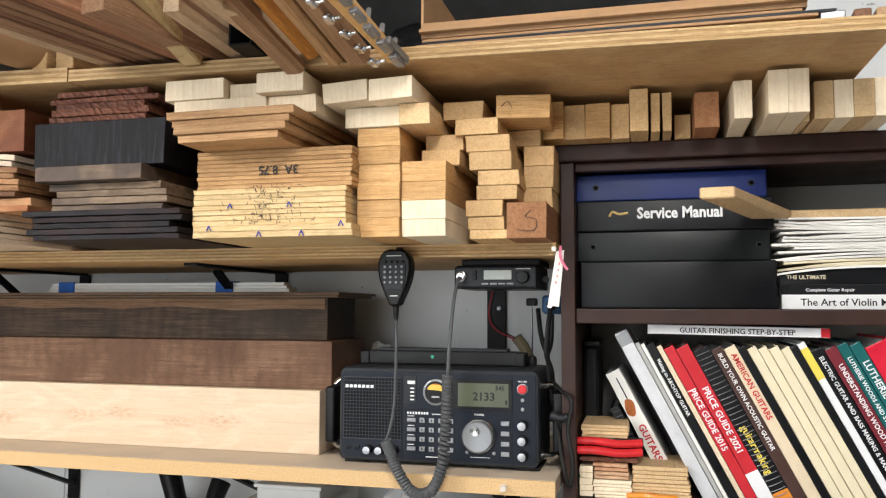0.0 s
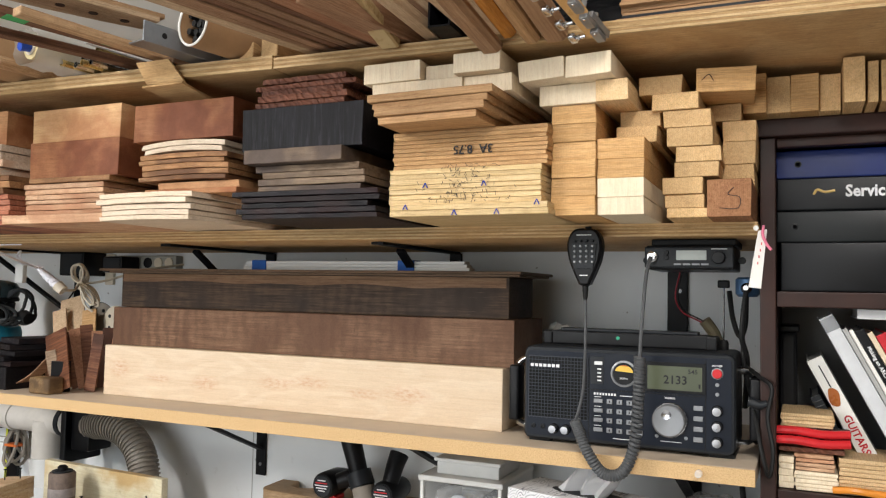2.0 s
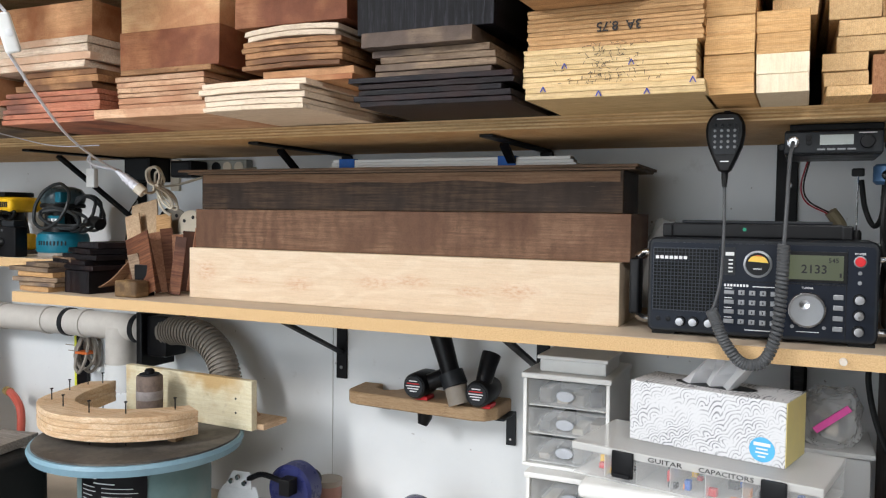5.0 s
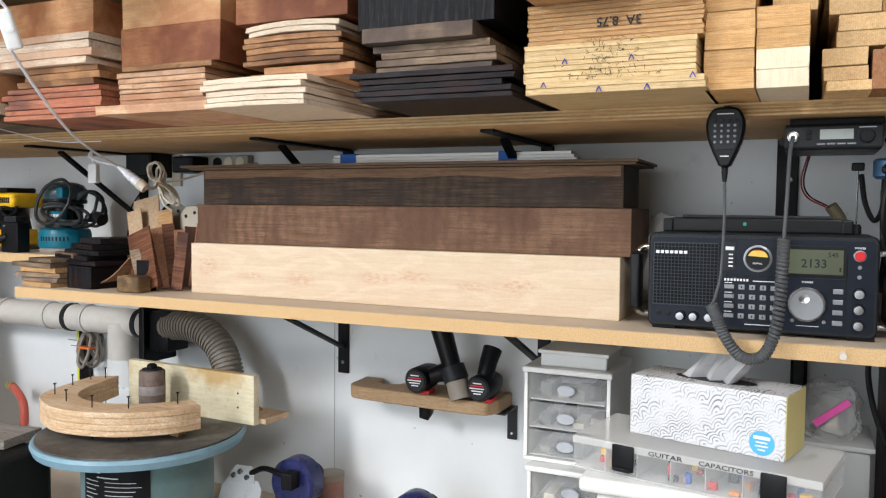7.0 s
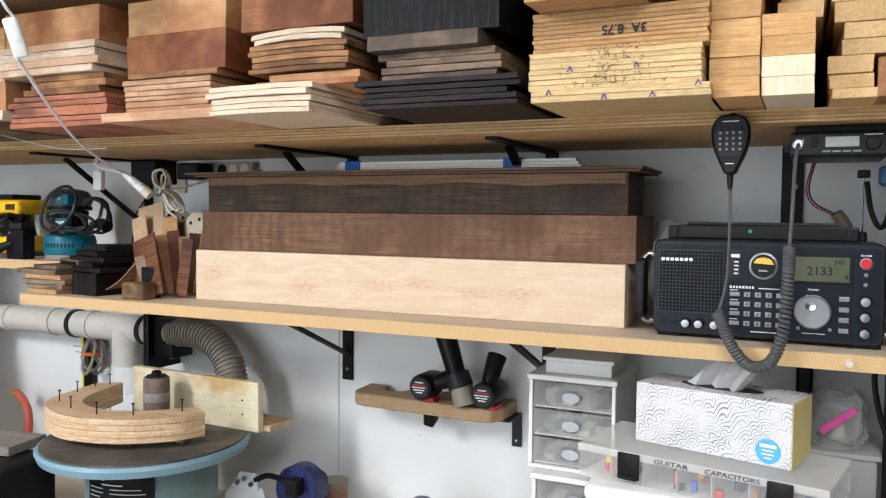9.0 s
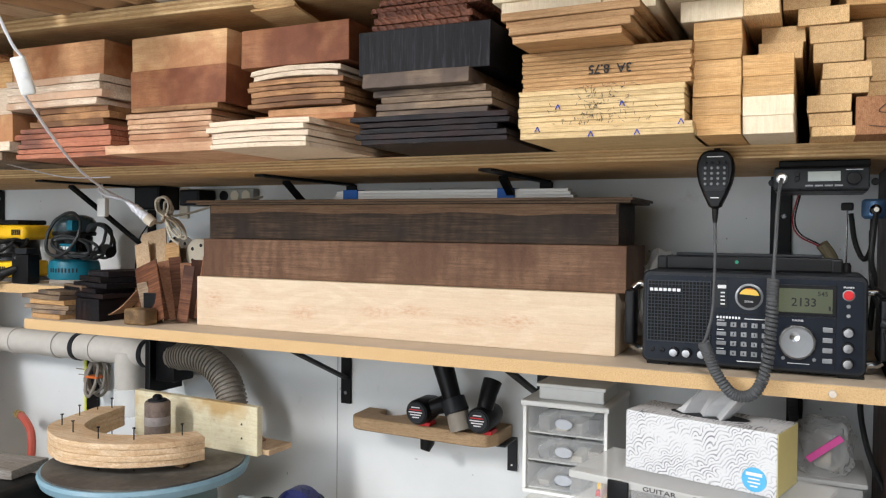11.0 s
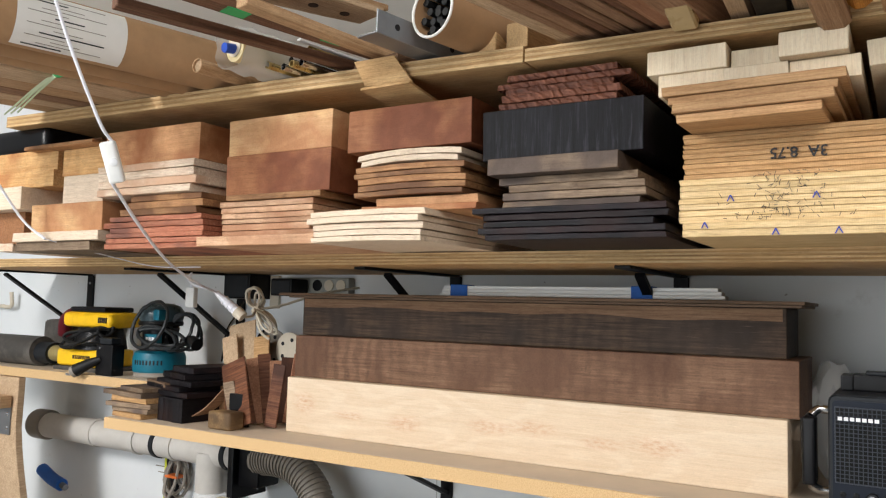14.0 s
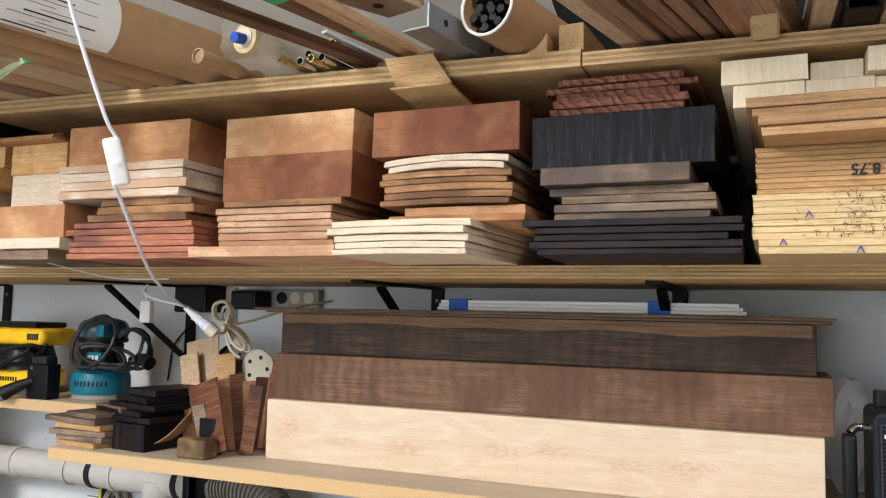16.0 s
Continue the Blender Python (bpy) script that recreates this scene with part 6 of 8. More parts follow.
single("white_sheet", bm, plain("sheet_white", (0.86, 0.84, 0.8), 0.8, vary=0.03, scale=4), "large white sheet bowed over the stored stock", "sheet", soft=True)
# two thin offcuts poking out at the shelf edge
def offcut(corners, thick, lab):
    """A thin plate with four given corners."""
    p = [Vector(c) for c in corners]
    n = (p[1] - p[0]).cross(p[3] - p[0]).normalized() * thick
    bm = bmesh.new()
    a = [bm.verts.new(q) for q in p]
    b = [bm.verts.new(q + n) for q in p]
    bm.faces.new(a[::-1]), bm.faces.new(b)
    for k in range(4):
        bm.faces.new((a[k], a[(k + 1) % 4], b[(k + 1) % 4], b[k]))
    bmesh.ops.recalc_face_normals(bm, faces=list(bm.faces))
    single("ply_offcut", bm, "ply_face", lab, "offcut", "thin offcuts at the shelf edge")


offcut([(-1.195, 1.05, 1.898), (-1.118, 1.05, 1.898), (-1.093, 1.067, 1.857), (-1.184, 1.067, 1.861)], 0.003, "thin plywood offcut hanging over the shelf edge")
offcut([(-1.19, 1.062, 1.854), (-1.095, 1.062, 1.855), (-1.083, 1.13, 1.838), (-1.175, 1.13, 1.841)], 0.004, "splintered thin plywood offcut under the shelf")

# bag at the far end of the middle shelf
single("dark_case", rbox(-2.4, -2.09, 1.1, 1.4, 0, 0.06, 0.02, 3), "vinyl_black", "soft black case on the orange blocks", "case", soft=True, at=(0, 0, 1.8335))

# ---- white lamp cord with switch ----
co = thing("lamp_cord", "white lamp cord with inline switch and plug", "cable")
part("cord", tube(smooth_line([(-1.44, 0.62, 2.1), (-1.452, 0.71, 1.9), (-1.458, 0.78, 1.775), (-1.461, 0.808, 1.745)]), 0.0026, 8), "cord_white", co, "", True)
sw = part("switch", rbox(-0.0115, 0.0115, -0.009, 0.009, -0.032, 0.032, 0.005, 3), "white_plastic", co, "white inline switch", True)
sw.matrix_local = Matrix.Translation((-1.466, 0.815, 1.715)) @ pose(0, 0, 0, 14, -14, 38)
wheel = part("thumb_wheel", lathe([(0.006, 0), (0.006, -0.003), (0.003, -0.004)], 14, "y", (0.004, -0.0085, 0)), "label_white", sw, "", True)
part("cord", tube(smooth_line([(-1.473, 0.822, 1.684), (-1.53, 0.92, 1.63), (-1.625, 1.06, 1.581), (-1.71, 1.2, 1.549), (-1.789, 1.34, 1.527)]), 0.0027, 8), "cord_white", co, "", True)
pa, pb = Vector((-1.789, 1.34, 1.527)), Vector((-1.725, 1.362, 1.4735))
for q0, q1, r0, r1 in ((0.0, 0.3, 0.0055, 0.0085), (0.3, 0.36, 0.0105, 0.0105), (0.36, 0.45, 0.0095, 0.0095), (0.45, 0.51, 0.0112, 0.0112), (0.51, 0.6, 0.0098, 0.0105), (0.6, 0.66, 0.012, 0.012), (0.66, 0.76, 0.0108, 0.0118)):
    part("plug_body", tube([pa.lerp(pb, q0), pa.lerp(pb, q1)], lambda q, a=r0, b=r1: a + (b - a) * q, 18), "cord_white", co, "", True)
part("socket_cap", tube([pa.lerp(pb, 0.76), pa.lerp(pb, 0.8), pa.lerp(pb, 1.0)], lambda q: 0.0135 if q < 0.9 else 0.0125, 18), "cord_cream", co, "", True)
c2 = thing("extension_cord", "thin white cord stretched under the shelf", "cable")
part("cord", tube(smooth_line([(-2.2, 0.86, 1.85), (-2.083, 0.95, 1.785), (-2.045, 1.03, 1.67), (-2.0, 1.055, 1.63)]), 0.0028, 8), "cord_white", c2, "", True)
part("cord", tube(smooth_line([(-2.0, 1.055, 1.63), (-1.98, 1.2, 1.602), (-1.93, 1.285, 1.584), (-1.8, 1.3, 1.583)]), 0.0014, 6), "cord_white", c2, "", True)
# ---- marks on the spruce stack ----
mk = thing("pencil_marks", "handwritten black and blue marks on the stack ends", "writing")
part("writing", moved(letters("3A  8.75", 0.0195), Matrix.Translation((-0.545, 1.1045, 1.712)) @ pose(0, 0, 0, 0, 180, 0)), "ink", mk)
mr = random.Random(9)
for i in range(130):
    x, z = mr.gauss(-0.56, 0.034), mr.uniform(1.629, 1.688)
    a, l = mr.uniform(0, math.pi), mr.uniform(0.0016, 0.0036)
    part("tick", tube([(x - l * math.cos(a), 1.1028, z - l * math.sin(a)), (x + l * math.cos(a), 1.1028, z + l * math.sin(a))], 0.00042, 4), "ink", mk)
for x, z in ((-0.625, 1.657), (-0.525, 1.657), (-0.655, 1.622), (-0.57, 1.612), (-0.5, 1.612), (-0.437, 1.625)):
    y = 1.1028 if z > 1.63 else 1.0935
    for s in (-1, 1):
        part("blue_tick", tube([(x, y, z + 0.004), (x + s * 0.004, y, z - 0.004)], 0.0009, 4), "ink_blue", mk)
sc = thing("scribble", "pencil scribble on a block end", "writing")
part("stroke", tube(smooth_line([(-0.19, 1.1985, 1.62), (-0.165, 1.1985, 1.619), (-0.162, 1.1985, 1.635), (-0.178, 1.1985, 1.64), (-0.17, 1.1985, 1.65)]), 0.0006, 4), "ink", sc)
part("stroke", tube(smooth_line([(-0.215, 1.197, 1.812), (-0.205, 1.197, 1.82), (-0.198, 1.197, 1.81)]), 0.0006, 4), "ink", sc)

# blue tape on the white strips
for x in (-1.246, -0.858):
    single("blue_tape", rbox(x - 0.02, x + 0.02, 1.4975, 1.5325, 0, 0.0245, 0.0008, 1), "blue_tape", "blue masking tape holding white strips", "tape", "blue tape bands", at=(0, 0, 1.5305))

# ---- lower shelf, far end ----
for i, (x0, x1, z0, z1) in enumerate(((-2.085, -1.965, LOW, 1.238), (-2.1, -1.965, 1.238, 1.25), (-2.12, -1.97, 1.25, 1.262), (-2.1, -1.962, 1.262, 1.275), (-2.125, -1.955, 1.275, 1.287), (-2.06, -1.95, 1.287, 1.298))):
    board("grey_wood" if i % 3 else "cedar_tan", x0, x1, z0, z1, 1.31 + 0.006 * (i % 2), 0.32, turn=(-6, -2, 3, -4, -8, -12)[i])
board("walnut_end", -2.03, -1.9, 1.2985, 1.311, 1.36, 0.25, turn=-22)
for i, (x0, x1, z0, z1, y, t) in enumerate(((-1.955, -1.86, LOW, 1.282, 1.33, -6), (-2.0, -1.83, 1.2825, 1.295, 1.34, -10), (-2.01, -1.84, 1.295, 1.307, 1.345, -16), (-1.98, -1.82, 1.307, 1.321, 1.35, -12), (-1.97, -1.83, 1.321, 1.335, 1.36, -20), (-1.94, -1.84, 1.335, 1.35, 1.37, -14))):
    board("ebony_thin", x0, x1, z0, z1, y, 0.3 if i else 0.14, turn=t)
board("brown_thin", -1.845, -1.79, LOW, 1.31, 1.42, 0.12, turn=-8)


M["rosewood"] = wood("rosewood", (0.1, 0.034, 0.016), (0.25, 0.105, 0.052), "x", tint=0.2, contour=0.5, stain=(0.07, 0.026, 0.014))


def plate(lab, w, x0, z0, width, height, thick, y, lean, back, twist=0):
    """A thin plate standing on its lower edge, leaning to the side and back."""
    bm = rbox(-width / 2, width / 2, 0, thick, 0, height, 0.0008, 1)
    ob = new("thin_plate", mesh("thin_plate", bm, w))
    ob.matrix_world = Matrix.Translation((x0, y, z0)) @ pose(0, 0, 0, -back, 0, twist) @ pose(0, 0, 0, 0, lean, 0)
    return tagged(ob, lab, "plate", "thin plates leaning together")


plate("pale veneer plate leaning on the shelf", "plank_pale", -1.88, LOW + 0.012, 0.05, 0.19, 0.004, 1.5, -16, 8)
plate("tall tan veneer plate leaning on the shelf", "plank_pale", -1.875, LOW + 0.012, 0.1, 0.222, 0.004, 1.52, -12, 8, -6)
plate("narrow tan veneer plate leaning on the shelf", "cedar_tan", -1.81, LOW + 0.01, 0.05, 0.19, 0.004, 1.515, -8, 8)
plate("dark brown rosewood plate leaning on the shelf", "rosewood", -1.722, LOW + 0.003, 0.084, 0.152, 0.004, 1.36, -20, 6, -8)
for i in range(7):
    plate("narrow reddish rosewood plate on edge", "plank_red" if i % 2 else "rosewood", -1.725 + 0.012 * i, LOW + 0.006, 0.03, 0.142 + 0.008 * (i % 3), 0.004, 1.42 + 0.008 * i, -17 + 5 * i, 4, 40)
plate("reddish brown plate leaning against the beams", "rosewood", -1.668, LOW + 0.004, 0.03, 0.14, 0.004, 1.4, 6, 4, 14)
plate("reddish brown plate leaning against the beams", "rosewood", -1.66, LOW + 0.004, 0.045, 0.19, 0.005, 1.46, 8, 5, 18)
plate("grey weathered strip standing on the shelf", "grey_wood", -1.742, LOW + 0.003, 0.026, 0.1, 0.01, 1.37, -14, 4, 25)
bs = thing("bent_rib", "bent wooden instrument rib on the shelf", "wood strip")
pts = smooth_line([(-1.905, 1.355, LOW + 0.004), (-1.87, 1.37, LOW + 0.012), (-1.84, 1.39, LOW + 0.035), (-1.81, 1.41, LOW + 0.075), (-1.785, 1.42, LOW + 0.1)])
bm = bmesh.new()
rows = [[bm.verts.new(p + Vector((0, dy, dz))) for dy, dz in ((-0.02, -0.001), (0.02, -0.001), (0.02, 0.002), (-0.02, 0.002))] for p in pts]
for a, b in zip(rows, rows[1:]):
    for q in range(4):
        bm.faces.new((a[q], a[(q + 1) % 4], b[(q + 1) % 4], b[q]))
bm.faces.new(rows[0][::-1]), bm.faces.new(rows[-1])
bmesh.ops.recalc_face_normals(bm, faces=list(bm.faces))
part("rib", bm, "plank_brown", bs, "", True)
sbk = thing("burl_block", "small spalted wooden block with black clip", "wood block")
part("block", rbox(-1.775, -1.705, 1.315, 1.36, LOW, LOW + 0.04, 0.008, 3), wood("spalted", (0.3, 0.17, 0.07), (0.62, 0.42, 0.2), "y", stain=(0.1, 0.06, 0.03)), sbk, "", True)
part("clip", rbox(-1.76, -1.72, 1.365, 1.39, LOW, LOW + 0.075, 0.002), "black_plastic", sbk)
for x, r, m, y in ((-1.860, 0.052, "dark_grey", 1.6), (-1.840, 0.05, "hose_grey", 1.588), (-1.766, 0.044, "cord_cream", 1.57)):
    d = thing("sanding_disc", "round sanding disc standing against the wall", "disc", "sanding discs")
    part("disc", lathe([(r, 0), (r, -0.003), (r * 0.2, -0.0035)], 36, "y", (x, y, 1.39)), m, d, "", True)
    for k in range(5):
        a = 2 * math.pi * k / 5
        part("dust_hole", lathe([(0.005, -0.0036), (0.005, -0.0042)], 12, "y", (x + 0.6 * r * math.cos(a), y, 1.39 + 0.6 * r * math.sin(a))), "ink", d)
single("disc_stand", rbox(-1.85, -1.66, 1.56, 1.66, LOW, 1.346, 0.003), "mdf", "fibreboard block holding sanding discs", "block")

# outlets, adapters and tangled cords on the wall
ol = thing("outlet_strip", "grey wall outlet strip under the shelf", "outlet")
part("housing", rbox(-1.945, -1.705, WALL - 0.03, WALL - 0.001, 1.532, 1.577, 0.004), plain("outlet_grey", (0.3, 0.3, 0.27), 0.5), ol)
for x in (-1.86, -1.81, -1.77, -1.73):
    part("socket", lathe([(0.015, 0), (0.015, -0.003), (0.012, -0.0035)], 20, "y", (x, WALL - 0.03, 1.556)), "black_plastic" if x < -1.8 else "cord_cream", ol, "", True)
for x0, x1, z0, z1, y in ((-2.1, -2.0, 1.515, 1.585, 1.66), (-1.915, -1.84, 1.525, 1.572, 1.65)):
    ad = thing("power_adapter", "black plug-in power adapter on the wall", "adapter", "power adapters")
    part("body", rbox(x0, x1, y, WALL - 0.032 if x1 > -1.95 else WALL - 0.002, z0, z1, 0.006, 2), "black_plastic", ad, "", True)
    part("rim", rbox(x0 + 0.006, x1 - 0.006, y - 0.002, y - 0.0002, z0 + 0.006, z1 - 0.006, 0.0008, 1), "dark_grey", ad)
single("wall_plate", rbox(-1.998, -1.965, WALL - 0.012, WALL - 0.001, 1.49, 1.582, 0.003), "cord_cream", "cream outlet cover plate on the wall", "outlet")
kb = thing("cord_bundle", "cream extension cord tied in a loose bow", "cable")
kr = random.Random(3)
UP = ((-1.777, 1.49), (-1.806, 1.505), (-1.814, 1.522), (-1.8, 1.537), (-1.776, 1.536), (-1.763, 1.518), (-1.77, 1.5), (-1.777, 1.49))
DOWN = ((-1.777, 1.49), (-1.768, 1.47), (-1.748, 1.448), (-1.72, 1.43), (-1.7, 1.434), (-1.708, 1.453), (-1.738, 1.476), (-1.777, 1.49))
for k in range(6):
    shape = UP if k % 2 else DOWN
    grow = 1 + kr.uniform(-0.25, 0.12)
    pts = [(-1.777 + (x + 1.777) * grow + kr.uniform(-0.003, 0.003), 1.45 + 0.005 * k + 0.006 * math.sin(i), 1.49 + (z - 1.49) * grow + kr.uniform(-0.003, 0.003)) for i, (x, z) in enumerate(shape)]
    part("loop", tube(smooth_line(pts, 6), 0.0031, 8), "cord_cream", kb, "", True)
part("tail", tube(smooth_line([(-1.777, 1.45, 1.49), (-1.74, 1.5, 1.5), (-1.69, 1.58, 1.53), (-1.64, 1.68, 1.55)]), 0.0031, 8), "cord_cream", kb, "", True)
part("tail", tube(smooth_line([(-1.777, 1.46, 1.49), (-1.774, 1.46, 1.46), (-1.76, 1.46, 1.435), (-1.745, 1.47, 1.42)]), 0.0031, 8), "cord_cream", kb, "", True)
part("tail", tube(smooth_line([(-1.725, 1.362, 1.4735), (-1.735, 1.4, 1.475), (-1.755, 1.43, 1.485), (-1.777, 1.45, 1.49)]), 0.0031, 8), "cord_cream", kb, "", True)
part("wrap", tube([(-1.786, 1.462, 1.482), (-1.768, 1.462, 1.497)], 0.0105, 12), "cord_cream", kb, "", True)
hb = thing("hanging_switch", "small white switch box hanging from its cord", "switch", at=(-0.045, 0, 0.015))
part("box", rbox(-1.965, -1.935, 1.445, 1.46, 1.475, 1.525, 0.004), "white_plastic", hb, "", True)
part("cord", tube(smooth_line([(-1.95, 1.452, 1.525), (-1.955, 1.45, 1.55), (-1.94, 1.44, 1.56), (-1.94, 1.43, 1.545), (-1.9, 1.42, 1.53), (-1.8, 1.4, 1.515)]), 0.003, 8), "cord_white", hb, "", True)
wr = thing("black_wire", "thin black wire down the wall", "cable")
part("wire", tube(smooth_line([(-2.05, 1.7, 1.52), (-2.12, 1.735, 1.47), (-2.165, 1.742, 1.42), (-2.18, 1.742, 1.33)]), 0.0025, 6), "rubber", wr, "", True)

# ---- power tools on the small shelf ----
SZ = 1.296
def loops(parent, cx, cy, cz, rx, rz, n, r, seed, m="rubber"):
    q = random.Random(seed)
    for k in range(n):
        ax, az, t = rx * q.uniform(0.75, 1.05), rz * q.uniform(0.6, 1.05), q.uniform(-0.3, 0.3)
        pts = [(cx + ax * math.cos(a) + q.uniform(-0.002, 0.002), cy + 0.012 * k - 0.02 + 0.015 * math.sin(a + k), cz + az * math.sin(a) + t * ax * math.cos(a)) for a in (2 * math.pi * j / 22 for j in range(23))]
        part("cord_loop", tube(smooth_line(pts, 2), r, 7, closed=False), m, parent, "", True)


ts = thing("orbital_sander", "teal and black orbital sander wrapped in its cord", "sander", at=(-0.035, 0, 0))
part("pad", lathe([(0.066, SZ), (0.068, SZ + 0.004), (0.066, SZ + 0.014)], 32, "z", (-2.19, 1.555, 0)), "hose_grey", ts, "grey sanding pad", True)
part("base", lathe([(0.068, SZ + 0.0142), (0.0705, SZ + 0.02), (0.07, SZ + 0.052), (0.066, SZ + 0.066), (0.056, SZ + 0.0715)], 36, "z", (-2.19, 1.555, 0)), "teal", ts, "teal plastic skirt", True)
for k in range(9):
    a = radians(-100 + 8 * k)
    part("vent", rbox(-0.002, 0.002, -0.0012, 0.002, 0, 0.012, 0.0004, 1), "ink", ts).matrix_local = Matrix.Translation((-2.19 + 0.0705 * math.cos(a), 1.555 + 0.0705 * math.sin(a), SZ + 0.035)) @ pose(0, 0, 0, 0, 0, math.degrees(a) + 90)
part("motor", lathe([(0.054, SZ + 0.0718), (0.05, SZ + 0.085), (0.047, SZ + 0.11), (0.05, SZ + 0.135), (0.046, SZ + 0.1398)], 28, "z", (-2.19, 1.555, 0)), "black_plastic", ts, "", True)
part("badge", rbox(-2.185, -2.135, 1.495, 1.515, SZ + 0.092, SZ + 0.118, 0.004, 2), "teal", ts, "teal side panel", True)
for k in range(3):
    part("badge_mark", rbox(-2.178 + 0.013 * k, -2.168 + 0.013 * k, 1.4935, 1.4948, SZ + 0.1, SZ + 0.11, 0.0003, 1), "label_white", ts)
part("collar", lathe([(0.058, SZ + 0.14), (0.06, SZ + 0.146), (0.058, SZ + 0.152)], 28, "z", (-2.19, 1.555, 0)), "rubber", ts, "", True)
part("head", lathe([(0.056, SZ + 0.1522), (0.061, SZ + 0.165), (0.06, SZ + 0.18), (0.05, SZ + 0.193), (0.03, SZ + 0.2), (0.008, SZ + 0.202)], 32, "z", (-2.19, 1.555, 0)), plain("smoke", (0.05, 0.075, 0.085), 0.3), ts, "smoky palm cap", True)
part("palm_panel", rbox(-2.16, -2.135, 1.5, 1.53, SZ + 0.155, SZ + 0.185, 0.006, 2), "teal", ts, "", True)
M["cord_grey"] = plain("cord_grey", (0.022, 0.025, 0.027), 0.45)
loops(ts, -2.135, 1.49, SZ + 0.145, 0.07, 0.064, 1, 0.0047, 5, "cord_grey")
loops(ts, -2.115, 1.5, SZ + 0.112, 0.088, 0.022, 2, 0.0047, 8, "cord_grey")
loops(ts, -2.1, 1.56, SZ + 0.125, 0.055, 0.05, 3, 0.0047, 17, "cord_grey")
part("cord_plug", tube([(-2.07, 1.53, SZ + 0.1), (-2.03, 1.525, SZ + 0.105), (-2.005, 1.52, SZ + 0.095)], lambda q: 0.012 + 0.005 * q, 12), "rubber", ts, "", True)
ys = thing("yellow_sander", "yellow and black palm sander with coiled cord", "sander", at=(-0.03, 0, 0))
part("base", rbox(-2.58, -2.38, 1.5, 1.62, SZ + 0.012, SZ + 0.062, 0.012, 3), "yellow", ys, "yellow plastic housing", True)
part("pad", rbox(-2.585, -2.375, 1.495, 1.62, SZ, SZ + 0.0118, 0.003), "dusty_black", ys)
for k in range(9):
    part("vent", rbox(-2.5 + 0.009 * k, -2.4945 + 0.009 * k, 1.4985, 1.5002, SZ + 0.034, SZ + 0.045, 0.0004, 1), "ink", ys)
part("motor", lathe([(0.075, SZ + 0.0622), (0.07, SZ + 0.09), (0.06, SZ + 0.125)], 26, "z", (-2.46, 1.56, 0)), "black_plastic", ys, "", True)
part("grip", rbox(-2.57, -2.35, 1.505, 1.62, SZ + 0.1255, SZ + 0.17, 0.018, 3), "yellow", ys, "yellow palm grip", True)
for k in range(5):
    part("vent", rbox(-2.4 + 0.008 * k, -2.395 + 0.008 * k, 1.503, 1.5052, SZ + 0.14, SZ + 0.156, 0.0004, 1), "ink", ys)
part("top_cap", rbox(-2.54, -2.38, 1.51, 1.61, SZ + 0.1702, SZ + 0.185, 0.006, 2), "black_plastic", ys, "", True)
loops(ys, -2.45, 1.505, SZ + 0.097, 0.095, 0.022, 6, 0.005, 11)
pg = thing("power_plug", "black mains plug hanging over the shelf edge", "plug")
part("body", tube([(-2.345, 1.46, SZ + 0.045), (-2.375, 1.44, SZ + 0.03), (-2.405, 1.425, SZ + 0.012)], lambda q: 0.01 + 0.008 * q, 14), "rubber", pg, "", True)
part("face", tube([(-2.405, 1.425, SZ + 0.012), (-2.413, 1.421, SZ + 0.007)], 0.0165, 14), "hose_grey", pg, "", True)
for dy in (-0.006, 0.006):
    part("prong", rbox(-2.432, -2.414, 1.42 + dy - 0.001, 1.42 + dy + 0.001, SZ - 0.002, SZ + 0.004, 0.0003, 1), "silver", pg)
bt = thing("battery_pack", "black cordless tool battery standing on the shelf", "battery", at=(-0.03, 0, 0))
part("body", rbox(-2.335, -2.265, 1.455, 1.495, SZ, SZ + 0.085, 0.005, 2), "black_plastic", bt, "", True)
part("head", rbox(-2.325, -2.275, 1.458, 1.492, SZ + 0.0852, SZ + 0.103, 0.004, 2), "dark_grey", bt, "", True)
part("screw", lathe([(0.004, 0), (0.003, -0.002)], 12, "y", (-2.318, 1.455, SZ + 0.075)), "silver", bt)
vt = thing("angle_tool", "dusty black multi tool with yellow collar and red handle", "power tool")
part("barrel", tube([(-3.0, 1.53, SZ + 0.045), (-2.72, 1.53, SZ + 0.045)], 0.045, 20), "dusty_black", vt, "", True)
part("collar", tube([(-2.72, 1.53, SZ + 0.042), (-2.66, 1.53, SZ + 0.042)], 0.032, 20), "dark_grey", vt, "", True)
part("ring", tube([(-2.66, 1.53, SZ + 0.042), (-2.59, 1.53, SZ + 0.04)], 0.024, 18), plain("brass_ring", (0.35, 0.28, 0.12), 0.45, 0.4), vt, "", True)
part("handle", tube(smooth_line([(-2.72, 1.6, SZ + 0.1), (-2.69, 1.58, SZ + 0.14), (-2.64, 1.57, SZ + 0.165), (-2.58, 1.57, SZ + 0.17)]), lambda q: 0.022 - 0.009 * q, 14), plain("handle_red", (0.12, 0.012, 0.018), 0.5), vt, "red handle", True)
part("head", rbox(-2.84, -2.7, 1.6, 1.7, SZ, SZ + 0.14, 0.02, 3), "dusty_black", vt, "", True)
single("storage_box", rbox(-2.86, -2.62, 1.71, 1.745, SZ, SZ + 0.16, 0.006), "hose_grey", "grey plastic box standing against the wall", "box")

